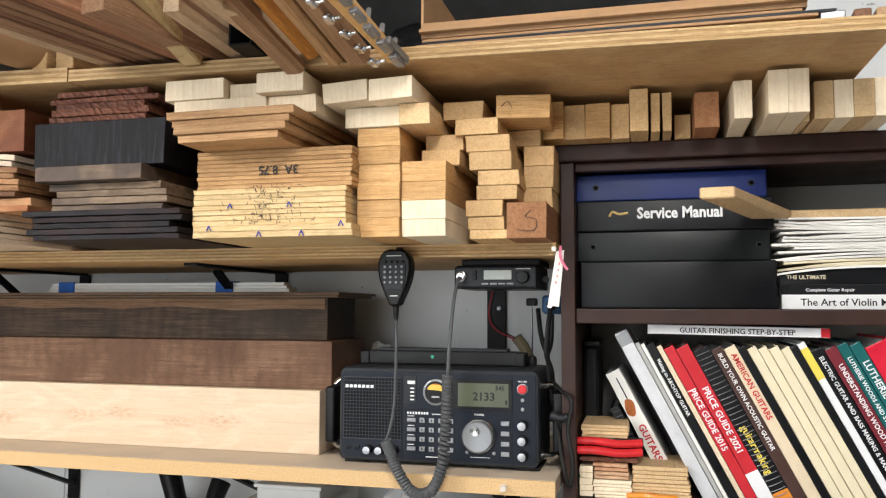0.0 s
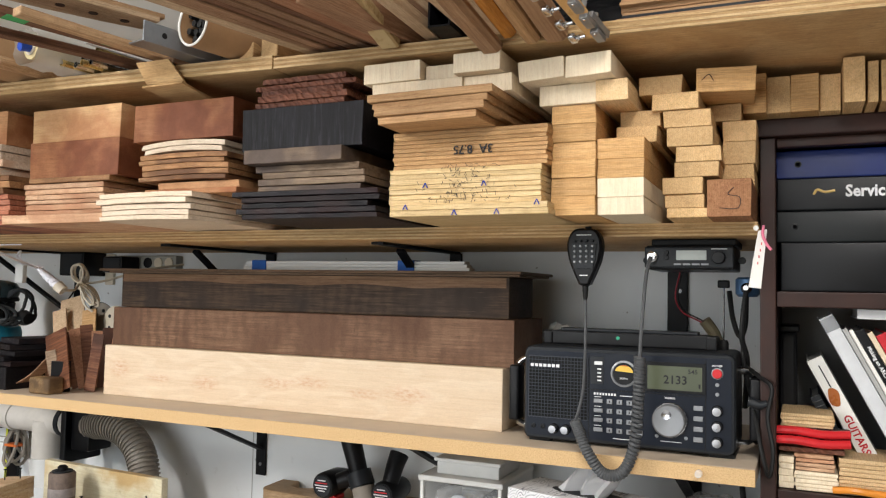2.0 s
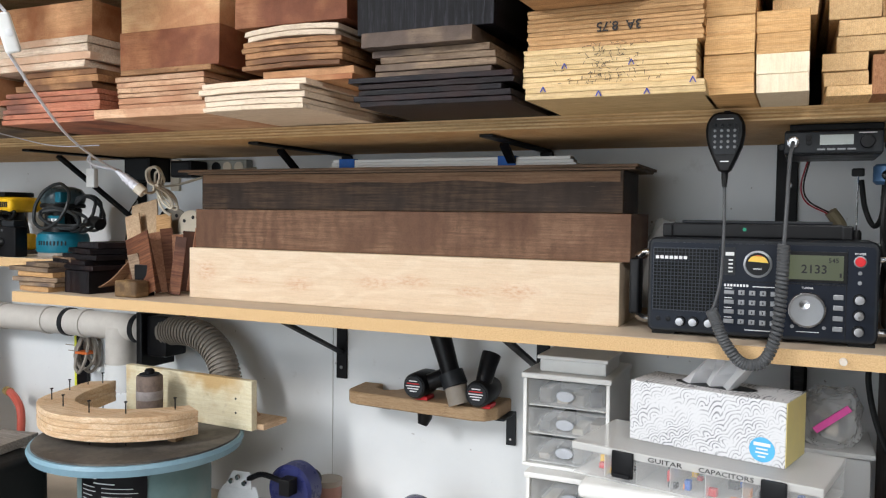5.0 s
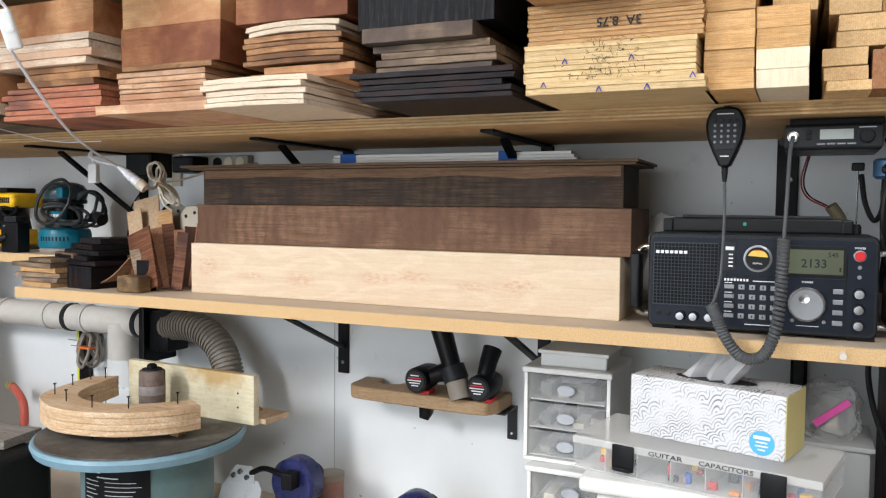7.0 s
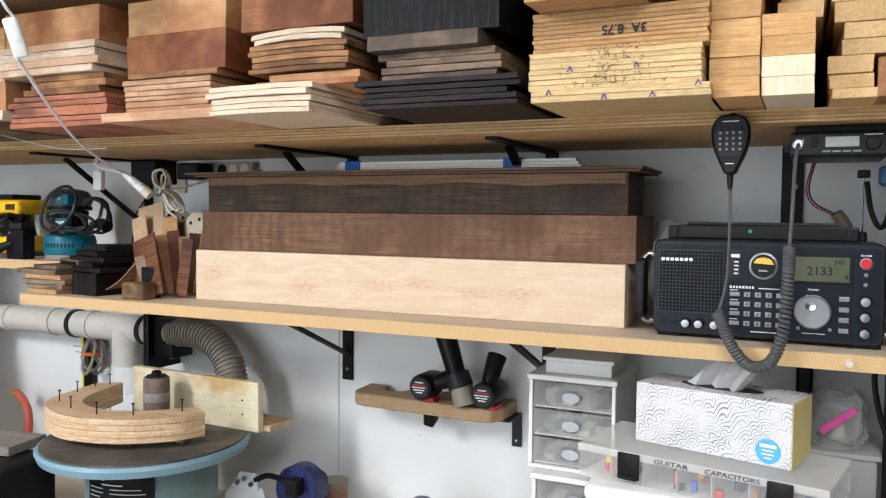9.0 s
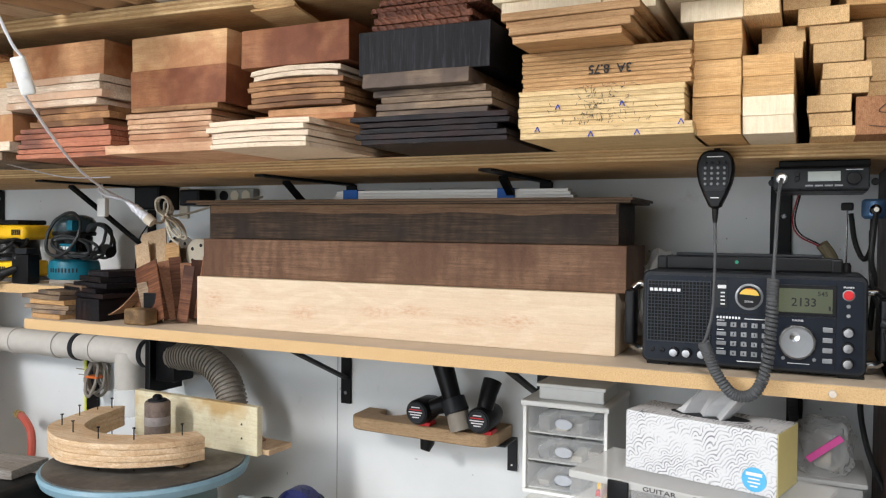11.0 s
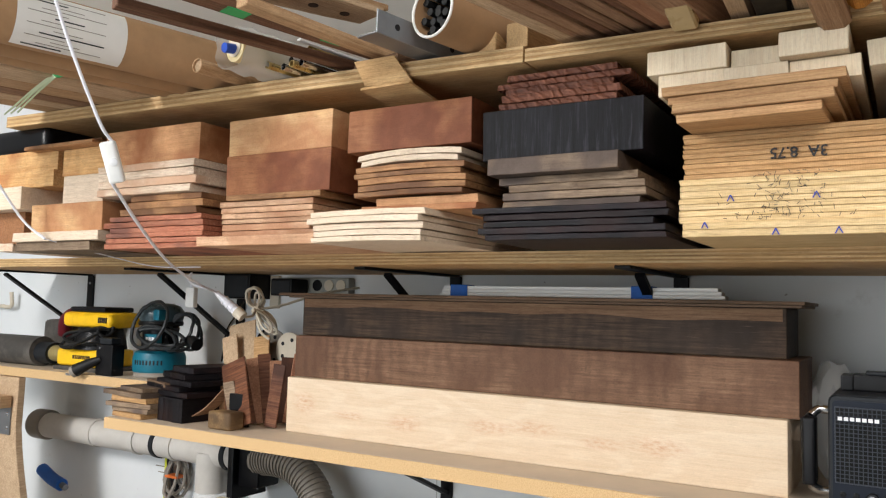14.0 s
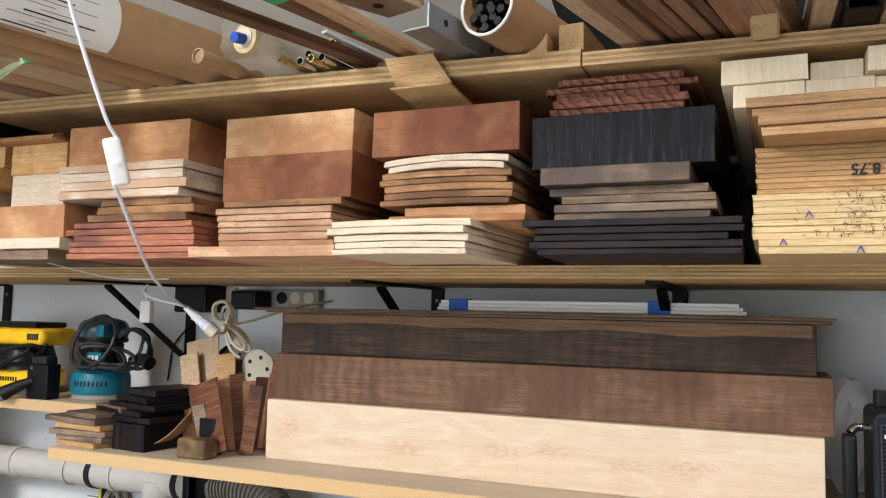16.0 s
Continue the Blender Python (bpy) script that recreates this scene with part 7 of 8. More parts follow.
# hook on the wall and the wooden side stand
hk = thing("crank_hook", "white metal crank hook on the wall", "hook", at=(-0.4, 0, -0.01))
part("bar", tube(smooth_line([(-2.98, 1.735, 1.475), (-2.9, 1.73, 1.478), (-2.82, 1.72, 1.48), (-2.815, 1.715, 1.53)]), 0.007, 10), "cord_cream", hk, "", True)
part("plate", rbox(-3.0, -2.96, 1.738, 1.749, 1.44, 1.52, 0.002), "cord_cream", hk)
sd = thing("side_stand", "pale plywood stand with a curved cut-out", "stand", at=(0.06, 0, 0))
curve = [(-3.05, 1.268), (-2.75, 1.268), (-2.752, 1.2), (-2.755, 1.12), (-2.745, 1.06), (-2.73, 1.0), (-2.7, 0.9), (-2.66, 0.8), (-2.64, 0.66), (-3.05, 0.66)]
part("panel", prism(curve, 1.44, 1.462, "y", 0.002), "plank_pale", sd)
part("hinge", rbox(-2.84, -2.775, 1.435, 1.4395, 1.1, 1.18, 0.001), "silver", sd, "steel hinge plate")
for z in (1.12, 1.16):
    part("screw", lathe([(0.006, 0), (0.004, -0.002)], 12, "y", (-2.79, 1.435, z)), "chrome", sd)
part("rib", rbox(-2.9, -2.77, 1.4, 1.4345, 1.18, 1.215, 0.002), "plank_tan", sd)

# ---- pipes, hose and cords below ----
pp = thing("dust_pipe", "dusty grey dust-collection pipe along the wall", "pipe")
PC = 1.088
part("pipe", tube([(-2.9, 1.665, PC), (-2.0, 1.665, PC)], 0.04, 28), "pvc", pp, "", True)
for x in (-2.62, -2.42, -2.33, -2.26, -2.045):
    part("clamp", tube([(x - 0.008, 1.665, PC), (x + 0.008, 1.665, PC)], 0.0435, 28), "dark_grey" if x in (-2.33, -2.045) else "pvc", pp, "", True)
part("tee", tube([(-2.115, 1.66, PC), (-2.115, 1.66, 0.98)], 0.043, 24), "pvc", pp, "", True)
part("coupler", tube([(-2.115, 1.66, 0.98), (-2.115, 1.66, 0.9)], 0.046, 24), "plastic_milky", pp, "cloudy plastic coupler", True)
part("end_cap", tube([(-2.93, 1.665, PC), (-2.87, 1.665, PC)], 0.048, 24), "hose_grey", pp, "", True)
bg = thing("blast_gate", "black plastic blast gate on the dust pipe", "valve")
part("plate", rbox(-1.995, -1.975, 1.6, 1.73, 0.985, 1.145, 0.004), "black_plastic", bg)
part("body", rbox(-1.972, -1.9, 1.615, 1.7, 1.02, 1.135, 0.01, 2), "black_plastic", bg, "", True)
hs = thing("flexible_hose", "ribbed grey flexible dust hose", "hose")
hp = smooth_line([(-1.93, 1.645, 1.09), (-1.86, 1.635, 1.098), (-1.78, 1.625, 1.09), (-1.715, 1.615, 1.05), (-1.68, 1.605, 0.99), (-1.67, 1.6, 0.92), (-1.69, 1.58, 0.85), (-1.74, 1.56, 0.8)], 20)
part("hose", tube(hp, 0.036, 22), "hose_grey", hs, "", True)
for k in range(4, len(hp) - 2, 3):
    d = (hp[k + 1] - hp[k]).normalized() * 0.0022
    part("rib", tube([hp[k] - d, hp[k] + d], 0.0405, 20), "hose_grey", hs, "", True)
cd = thing("coiled_leads", "grey cord coil hanging on a wall hook", "cable")
loops(cd, -2.31, 1.71, 0.985, 0.026, 0.06, 6, 0.005, 21, "hose_grey")
part("tie", rbox(-2.335, -2.285, 1.685, 1.72, 0.985, 0.993, 0.002), plain("tie_orange", (0.6, 0.14, 0.03), 0.5), cd)
sq = thing("level_tool", "black and yellow measuring tool on the wall", "tool")
part("body", rbox(-2.385, -2.34, 1.735, 1.748, 0.86, 1.04, 0.002), "black_plastic", sq)
part("edge", rbox(-2.395, -2.386, 1.735, 1.748, 0.86, 1.03, 0.001), plain("lime", (0.7, 0.72, 0.05), 0.5), sq)
rh = thing("red_air_hose", "red air hose with brass fitting", "hose")
part("hose", tube(smooth_line([(-2.6, 1.66, 0.845), (-2.52, 1.62, 0.84), (-2.47, 1.6, 0.81), (-2.46, 1.59, 0.74), (-2.48, 1.58, 0.66)]), 0.012, 10), plain("hose_red", (0.5, 0.1, 0.07), 0.5), rh, "", True)
part("fitting", tube([(-2.62, 1.665, 0.845), (-2.59, 1.655, 0.845)], 0.014, 12), plain("brass_fit", (0.6, 0.45, 0.15), 0.3, 0.8), rh, "", True)
bl = thing("blue_tool", "blue handled air tool hanging on the wall", "tool")
part("handle", tube(smooth_line([(-2.95, 1.7, 0.93), (-2.88, 1.69, 0.91), (-2.81, 1.68, 0.9)]), 0.02, 12), "blue_tape", bl, "", True)
part("tip", tube([(-2.81, 1.68, 0.9), (-2.785, 1.676, 0.895)], 0.01, 10), "silver", bl, "", True)
# faint pencil note and wall seam
nt = thing("wall_note", "faint pencil note written on the wall", "writing")
for k in range(2):
    part("note_line", rbox(-2.45 + 0.012 * k, -2.4 + 0.012 * k, WALL - 0.0012, WALL - 0.0004, 0.995 - 0.018 * k, 0.998 - 0.018 * k, 0.0002, 1), "hose_grey", nt)
single("wall_seam", rbox(-1.4385, -1.4365, WALL - 0.0016, WALL - 0.0004, 0.0, 1.2, 0.0002, 1), plain("seam_grey", (0.4, 0.4, 0.39), 0.8), "hairline seam between wall panels", "seam", kind="structure")

# ---- spindle sander ----
BENCH = 0.62
structure("workbench", rbox(-3.0, 0.9, 1.0, WALL - 0.004, BENCH - 0.04, BENCH, 0.003), "chip_top", "pale laminate workbench top along the wall", "bench")
for x in (-2.9, -1.1, 0.8):
    structure("bench_leg", rbox(x - 0.04, x + 0.04, 1.05, 1.7, 0, BENCH - 0.0405, 0.003), "mdf", "brown fibreboard bench leg panel", "bench")
sp = thing("spindle_sander", "blue-grey benchtop spindle sander with round table", "sander")
SX, SY, ST = -1.715, 1.335, 0.9
part("table_top", lathe([(0.232, ST - 0.004), (0.2315, ST), (0.03, ST + 0.0004)], 64, "z", (SX, SY, 0)), "dusty_black", sp, "dusty black table surface", True)
part("table_rim", lathe([(0.2, ST - 0.032), (0.236, ST - 0.028), (0.242, ST - 0.012), (0.238, ST - 0.0041)], 64, "z", (SX, SY, 0)), "sander_blue", sp, "", True)
part("body", lathe([(0.15, BENCH + 0.002), (0.152, 0.8), (0.145, ST - 0.033)], 40, "z", (SX, SY + 0.02, 0)), "sander_green", sp, "", True)
for k in range(6):
    a = radians(-62 + 7 * k)
    part("vent", rbox(-0.004, 0.004, -0.001, 0.002, 0, 0.022, 0.0004, 1), "ink", sp).matrix_local = Matrix.Translation((SX + 0.149 * math.cos(a), SY + 0.02 + 0.149 * math.sin(a), 0.842)) @ pose(0, 0, 0, 0, 0, math.degrees(a) + 90)
bm, rows = bmesh.new(), []
for z in (0.755, 0.862):
    rows.append([bm.verts.new((SX + 0.1535 * math.cos(a), SY + 0.02 + 0.1535 * math.sin(a), z)) for a in (radians(-108 + 64 * k / 14) for k in range(15))])
for k in range(14):
    bm.faces.new((rows[0][k], rows[0][k + 1], rows[1][k + 1], rows[1][k]))
bmesh.ops.solidify(bm, geom=list(bm.faces), thickness=-0.001)
nm = part("name_plate", bm, "ink", sp, "black plate with white print", True)
for k in range(9):
    for a0, w in ((-104, (16, 14, 17, 0, 15, 16, 12, 14, 9)[k]), (-82 - (8 if k == 3 else 0), (30, 24, 0, 20, 27, 31, 26, 24, 0)[k])):
        if w:
            pts = [(SX + 0.1548 * math.cos(radians(a0 + w * q / 6)), SY + 0.02 + 0.1548 * math.sin(radians(a0 + w * q / 6)), 0.853 - 0.0098 * k) for q in range(7)]
            part("print_bar", tube(pts, 0.0008 if k != 3 else 0.0014, 4), "label_white", nm)
part("spindle", lathe([(0.012, ST + 0.0005), (0.012, 1.036), (0.008, 1.04)], 16, "z", (-1.757, 1.41, 0)), "black_metal", sp, "", True)
drum = part("sanding_drum", lathe([(0.031, ST + 0.0008), (0.0315, ST + 0.05), (0.0315, 1.02), (0.029, 1.024), (0.0125, 1.0245)], 32, "z", (-1.757, 1.41, 0)), plain("grit", (0.16, 0.12, 0.1), 0.8, vary=0.3, scale=60), sp, "brown worn sanding sleeve", True)
part("worn_band", lathe([(0.0318, 0.965), (0.032, 0.967), (0.032, 0.985), (0.0318, 0.987)], 32, "z", (-1.757, 1.41, 0)), plain("grit_pale", (0.27, 0.24, 0.23), 0.8, vary=0.2, scale=70), drum, "paler worn band", True)
part("washer", lathe([(0.024, 1.0246), (0.024, 1.028), (0.0125, 1.0285)], 28, "z", (-1.757, 1.41, 0)), "dark_grey", drum, "", True)
fn = thing("sander_fence", "yellowed plastic fence with wooden brace on the sander", "fence")
M["yellowed"] = wood("yellowed", (0.62, 0.54, 0.33), (0.8, 0.76, 0.6), "x", stain=(0.52, 0.36, 0.17), rough=0.4, tint=0.02, contrast=0.5, hairs=0.15, pores=0.1, grime=0.5, mottle=0.5)
part("board", moved(rbox(-0.215, 0.215, 0, 0.02, 0.0, 0.122, 0.002), Matrix.Translation((-1.705, 1.48, ST + 0.0005)) @ pose(0, 0, 0, 0, 0, -3)), "yellowed", fn)
part("foot", moved(rbox(0.03, 0.235, 0.0205, 0.11, 0.0, 0.014, 0.002), Matrix.Translation((-1.705, 1.48, ST + 0.0005)) @ pose(0, 0, 0, 0, 0, -3)), "plank_pale", fn)
part("brace", moved(prism([(0.0205, 0.0145), (0.09, 0.0145), (0.0205, 0.08)], 0.15, 0.168, "x"), Matrix.Translation((-1.705, 1.48, ST + 0.0005)) @ pose(0, 0, 0, 0, 0, -3)), "plank_brown", fn)
for z in (0.04, 0.075):
    part("screw", lathe([(0.003, -0.0002), (0.002, -0.001)], 10, "y", (-1.54, 1.471, ST + z)), "dark_grey", fn)
fm = thing("bending_form", "laminated plywood bending form studded with nails", "form")
outer = [(-1.545, 1.345), (-1.58, 1.275), (-1.67, 1.205), (-1.79, 1.178), (-1.88, 1.2), (-1.965, 1.26), (-2.0, 1.36), (-2.02, 1.46)]
outer = [(p.x, p.y) for p in smooth_line([(u, v, 0) for u, v in outer], 3)]
inner = [(-1.965, 1.5), (-1.945, 1.43), (-1.925, 1.36), (-1.875, 1.29), (-1.775, 1.262), (-1.675, 1.3), (-1.6, 1.378)]
inner = [(p.x, p.y) for p in smooth_line([(u, v, 0) for u, v in inner], 3)]
M["form_ply"] = wood("form_ply", (0.68, 0.47, 0.29), (0.84, 0.66, 0.46), "x", tint=0.05, mottle=0.3, contour=0.5, contrast=1.3)
for k in range(4):
    grow = (0.0, 0.0015, -0.0005, 0.001)[k]
    part("lamination", prism([(u + grow, v - grow) for u, v in outer + inner], 0.918 + 0.0139 * k, 0.9314 + 0.0139 * k, "z", 0.001), "form_ply", fm)
for x, y in ((-1.6, 1.33), (-1.67, 1.25), (-1.75, 1.22), (-1.85, 1.235), (-1.93, 1.27), (-1.975, 1.36), (-1.99, 1.43), (-1.97, 1.46)):
    nl = part("nail", lathe([(0.0014, 0.9), (0.0014, 0.9985), (0.004, 0.999), (0.004, 1.001)], 8, "z", (x, y, 0)), "black_metal", fm, "", True)
for x, y in ((-1.6, 1.33), (-1.85, 1.24), (-1.97, 1.42)):
    part("foot_block", rbox(x - 0.012, x + 0.012, y - 0.012, y + 0.012, ST + 0.0005, 0.9178, 0.001), "plank_tan", fm)
bb = thing("black_machine", "dusty black machine with weathered plank on top", "machine")
part("body", rbox(-2.75, -1.9, 0.95, 1.24, BENCH, 0.86, 0.02, 3), "rubber", bb, "", True)
part("top_plank", moved(rbox(-0.42, 0.34, 0, 0.12, 0, 0.022, 0.002), Matrix.Translation((-2.3, 1.1, 0.862)) @ pose(0, 0, 0, 0, 0, 10)), wood("driftwood", (0.2, 0.18, 0.165), (0.38, 0.355, 0.33), "x", tint=0.05, grime=0.8), bb, "weathered grey plank")
rc = thing("red_cable", "red cable loop beside the sander", "cable")
part("cable", tube(smooth_line([(-1.93, 0.94, 0.66), (-1.91, 0.935, 0.74), (-1.87, 0.94, 0.77), (-1.84, 0.96, 0.72), (-1.84, 0.98, 0.63)]), 0.005, 8), "red", rc, "", True)

M["bright_steel"] = plain("bright_steel", (0.6, 0.61, 0.62), 0.35, 0.25, vary=0.08)
# bench grinders, only their tops in sight
def grinder(x, y, top, r, lab, full):
    g = thing("bench_grinder", lab, "grinder", "bench grinders")
    wheel = part("guard", lathe([(r * 0.9, 0.0), (r, 0.008), (r, 0.052), (r * 0.9, 0.06)], 36, "y", (x, y, top - r)), plain("navy", (0.025, 0.03, 0.11), 0.3), g, "navy painted wheel guard", True)
    part("pedestal", rbox(x - 0.05, x + 0.05, y + 0.005, y + 0.055, BENCH, top - r, 0.004), "dark_grey", g)
    part("motor", lathe([(0.02, 0.062), (0.024, 0.07), (0.024, 0.11)], 28, "y", (x, y, top - r)), "dark_grey", g, "", True)
    if full:
        part("eye_shield", moved(prism([(-0.058, 0), (0.058, 0), (0.058, 0.08), (0.044, 0.1), (-0.044, 0.1), (-0.058, 0.08)], 0, 0.003, "y", 0.0008), Matrix.Translation((x - 0.125, y - 0.06, top - 0.152)) @ pose(0, 0, 0, -24, 0, 4)), "bright_steel", g, "bright steel eye shield")
        br = part("shield_bracket", moved(prism([(-0.04, 0.0), (0.04, 0.0), (0.024, 0.04), (-0.024, 0.04)], -0.004, 0.0, "y", 0.0008), Matrix.Translation((x - 0.132, y - 0.022, top - 0.068)) @ pose(0, 0, 0, -24, 0, 4)), "bright_steel", g)
        for dx in (-0.02, 0.0, 0.02):
            part("bolt", lathe([(0.007, -0.004), (0.006, -0.009)], 12, "y", (x - 0.132 + dx, y - 0.02, top - 0.052 + (0.012 if dx == 0 else 0))), "chrome", br, "", True)
        part("arm", tube(smooth_line([(x - 0.11, y - 0.01, top - 0.045), (x - 0.06, y - 0.02, top - 0.024), (x + 0.01, y - 0.03, top - 0.03)]), 0.007, 8), "black_metal", g, "", True)
        part("clamp", rbox(x + 0.0, x + 0.03, y - 0.04, y - 0.005, top - 0.06, top - 0.02, 0.003), "black_metal", g)


grinder(-1.405, 1.5, 0.82, 0.062, "bench grinder with navy guard and steel eye shield", True)
grinder(-1.08, 1.5, 0.785, 0.055, "bench grinder with navy wheel guard", False)
can = thing("tin_can", "old round tin with a slotted lid", "tin")
part("body", lathe([(0.034, BENCH), (0.034, 0.72)], 28, "z", (-1.405, 1.68, 0)), plain("tin_red", (0.28, 0.15, 0.12), 0.5), can, "", True)
part("lid", lathe([(0.036, 0.7202), (0.036, 0.735), (0.03, 0.737)], 28, "z", (-1.405, 1.68, 0)), "hose_grey", can, "", True)

# ---- driver shelf on the wall ----
gs = thing("tool_ledge", "small fibreboard ledge with cut-outs for cordless tools", "shelf")
ledge = [(-1.33, 1.655), (-1.315, 1.635), (-1.29, 1.628), (-0.975, 1.612), (-0.945, 1.62), (-0.925, 1.65), (-0.925, 1.745), (-1.2, 1.745), (-1.215, 1.7), (-1.245, 1.685), (-1.275, 1.7), (-1.28, 1.745), (-1.335, 1.745)]
part("ledge", prism(ledge, 0.954, 0.986, "z", 0.003), "mdf", gs)
for x, z in ((-1.27, 0.9), (-0.925, 0.85)):
    part("angle", rbox(x - 0.012, x + 0.012, 1.742, 1.749, z + 0.02, 0.9535, 0.0008), "silver" if x < -1 else "dark_grey", gs)
    part("arm", rbox(x - 0.012, x + 0.012, 1.66, 1.7415, 0.949, 0.9535, 0.0008), "silver" if x < -1 else "dark_grey", gs)
    part("screw", lathe([(0.004, 0), (0.003, -0.002)], 10, "y", (x, 1.742, z + 0.035)), "chrome", gs)


def driver(x, y, z, hx, hy, hz, lab):
    """A cordless driver lying nose down: round motor end to the room, a grip going up."""
    d = thing("cordless_driver", lab, "power tool", "cordless drivers")
    part("motor", lathe([(0.027, 0.0), (0.031, 0.006), (0.031, 0.07), (0.024, 0.1)], 26, "y", (x, y, z)), "black_plastic", d, "", True)
    part("end_ring", lathe([(0.025, 0.0), (0.0235, -0.003)], 26, "y", (x, y, z)), "dark_grey", d, "", True)
    for k in range(5):
        w = (0.012, 0.018, 0.02, 0.016, 0.01)[k]
        part("print_bar", rbox(x - w, x + w * 0.8, y - 0.0042, y - 0.0032, z + 0.012 - 0.006 * k, z + 0.0145 - 0.006 * k, 0.0002, 1), "red" if k == 1 else "label_white", d)
    part("grip", tube([(x + hx * 0.25, y + 0.03, z + hz * 0.2), (x + hx * 0.7, y + 0.03 + hy * 0.5, z + hz * 0.7), (x + hx, y + 0.03 + hy, z + hz)], lambda q: 0.019 + 0.004 * q, 14), "black_plastic", d, "", True)
    part("trim", rbox(x - 0.01, x + 0.025, y + 0.02, y + 0.06, z - 0.036, z - 0.026, 0.003), "red", d, "red trim")
    return d


driver(-1.118, 1.6, 1.023, 0.06, 0.02, 0.02, "black cordless driver with red trim lying down")
driver(-0.958, 1.6, 1.02, 0.012, 0.03, 0.085, "black cordless driver with red trim standing up")
fl = thing("flashlight", "black flashlight with grey head standing on the ledge", "flashlight")
part("body", tube([(-1.07, 1.63, 1.16), (-1.035, 1.625, 1.06)], lambda q: 0.026 - 0.004 * q, 16), "black_plastic", fl, "", True)
part("neck", tube([(-1.035, 1.625, 1.06), (-1.02, 1.62, 1.03)], lambda q: 0.03, 16), "dark_grey", fl, "", True)
part("head", tube([(-1.02, 1.62, 1.03), (-1.006, 1.615, 0.99)], 0.027, 16), "hose_grey", fl, "grey head", True)
nz = thing("driver_nose", "black driver chuck poking below the ledge", "power tool")
part("chuck", tube([(-1.115, 1.66, 0.985), (-1.118, 1.66, 0.935), (-1.122, 1.655, 0.918)], lambda q: 0.024 - 0.012 * q, 14), "black_plastic", nz, "", True)

# ---- drawers, organiser and tissues ----
def drawer_unit(x0, x1, y0, z0, z1, n, lab):
    u = thing("drawer_unit", lab, "drawers", "small plastic drawer units")
    part("side", rbox(x0, x0 + 0.008, y0, y0 + 0.2, z0, z1 - 0.0125, 0.002), "white_plastic", u)
    part("side", rbox(x1 - 0.008, x1, y0, y0 + 0.2, z0, z1 - 0.0125, 0.002), "white_plastic", u)
    part("top", rbox(x0 - 0.004, x1 + 0.004, y0 - 0.004, y0 + 0.2, z1 - 0.012, z1, 0.004, 2), "white_plastic", u)
    part("bottom", rbox(x0, x1, y0, y0 + 0.2, z0 - 0.008, z0 - 0.0005, 0.002), "white_plastic", u)
    part("back", rbox(x0, x1, y0 + 0.2, y0 + 0.204, z0 - 0.008, z1, 0.001), "white_plastic", u)
    h = (z1 - 0.013 - z0) / n
    for k in range(n):
        za = z0 + h * k + 0.002
        d = part("drawer", rbox(x0 + 0.01, x1 - 0.01, y0 + 0.004, y0 + 0.007, za, za + h - 0.004, 0.002), "plastic_clear", u, "clear plastic drawer front")
        part("pull", moved(lathe([(0.036, 0.003), (0.034, -0.002), (0.022, -0.006), (0.018, 0.0)], 28, "y"), Matrix.Translation(((x0 + x1) / 2, y0 + 0.004, za + h * 0.45)) @ Matrix.Diagonal((1.7, 1, 0.75, 1))), "plastic_clear", d, "", True)
        part("knob", moved(lathe([(0.014, -0.003), (0.013, -0.008)], 24, "y"), Matrix.Translation(((x0 + x1) / 2, y0 + 0.004, za + h * 0.45)) @ Matrix.Diagonal((1.4, 1, 0.8, 1))), plain("pull_grey", (0.42, 0.44, 0.48), 0.4), d, "", True)
        part("tray", rbox(x0 + 0.012, x1 - 0.012, y0 + 0.0072, y0 + 0.18, za, za + 0.003, 0.001), "plastic_milky", d)
        for q in range(4):
            xx = x0 + 0.03 + 0.035 * q
            part("content", rbox(xx, xx + 0.024, y0 + 0.02 + 0.01 * (q % 2), y0 + 0.1, za + 0.0032, za + 0.016 + 0.01 * ((q + k) % 3), 0.002), ("hose_grey", "dark_grey", "dusty_black", "cord_cream")[(q + k) % 4], d)
    return u


drawer_unit(-0.814, -0.632, 1.5, 0.915, 1.105, 3, "white plastic unit of three clear drawers")
drawer_unit(-0.795, -0.61, 1.47, BENCH + 0.0095, 0.906, 4, "white plastic drawer unit beneath another")
lidb = thing("white_box", "small white plastic lidded box on the drawers", "box")
part("box", rbox(-0.785, -0.645, 1.52, 1.65, 1.1055, 1.132, 0.004), "white_plastic", lidb)
part("lid", rbox(-0.79, -0.64, 1.515, 1.655, 1.1322, 1.14, 0.003), "white_plastic", lidb)
tb = thing("white_bin", "white plastic bin with rounded rim under the organiser", "bin")
part("bin", rbox(-0.6, -0.25, 1.24, 1.42, BENCH, 0.955, 0.02, 3), "white_plastic", tb, "", True)
part("rim", rbox(-0.625, -0.235, 1.225, 1.435, 0.9555, 0.982, 0.012, 3), "white_plastic", tb, "", True)
og = thing("organizer_case", "clear plastic parts organiser with black latches", "organiser", at=(-0.645, 1.272, 0.983), turn=-11.3)
OW, OD, OH = 0.4, 0.185, 0.057
part("base", rbox(0, OW, 0, OD, 0, 0.003, 0.001), "plastic_milky", og)
part("front", rbox(0, OW, 0, 0.003, 0.0032, OH - 0.014, 0.001), "plastic_clear", og)
part("back", rbox(0, OW, OD - 0.003, OD, 0.0032, OH - 0.014, 0.001), "plastic_clear", og)
for x in (0, OW - 0.003):
    part("end", rbox(x, x + 0.003, 0.0032, OD - 0.0032, 0.0032, OH - 0.014, 0.001), "plastic_clear", og)
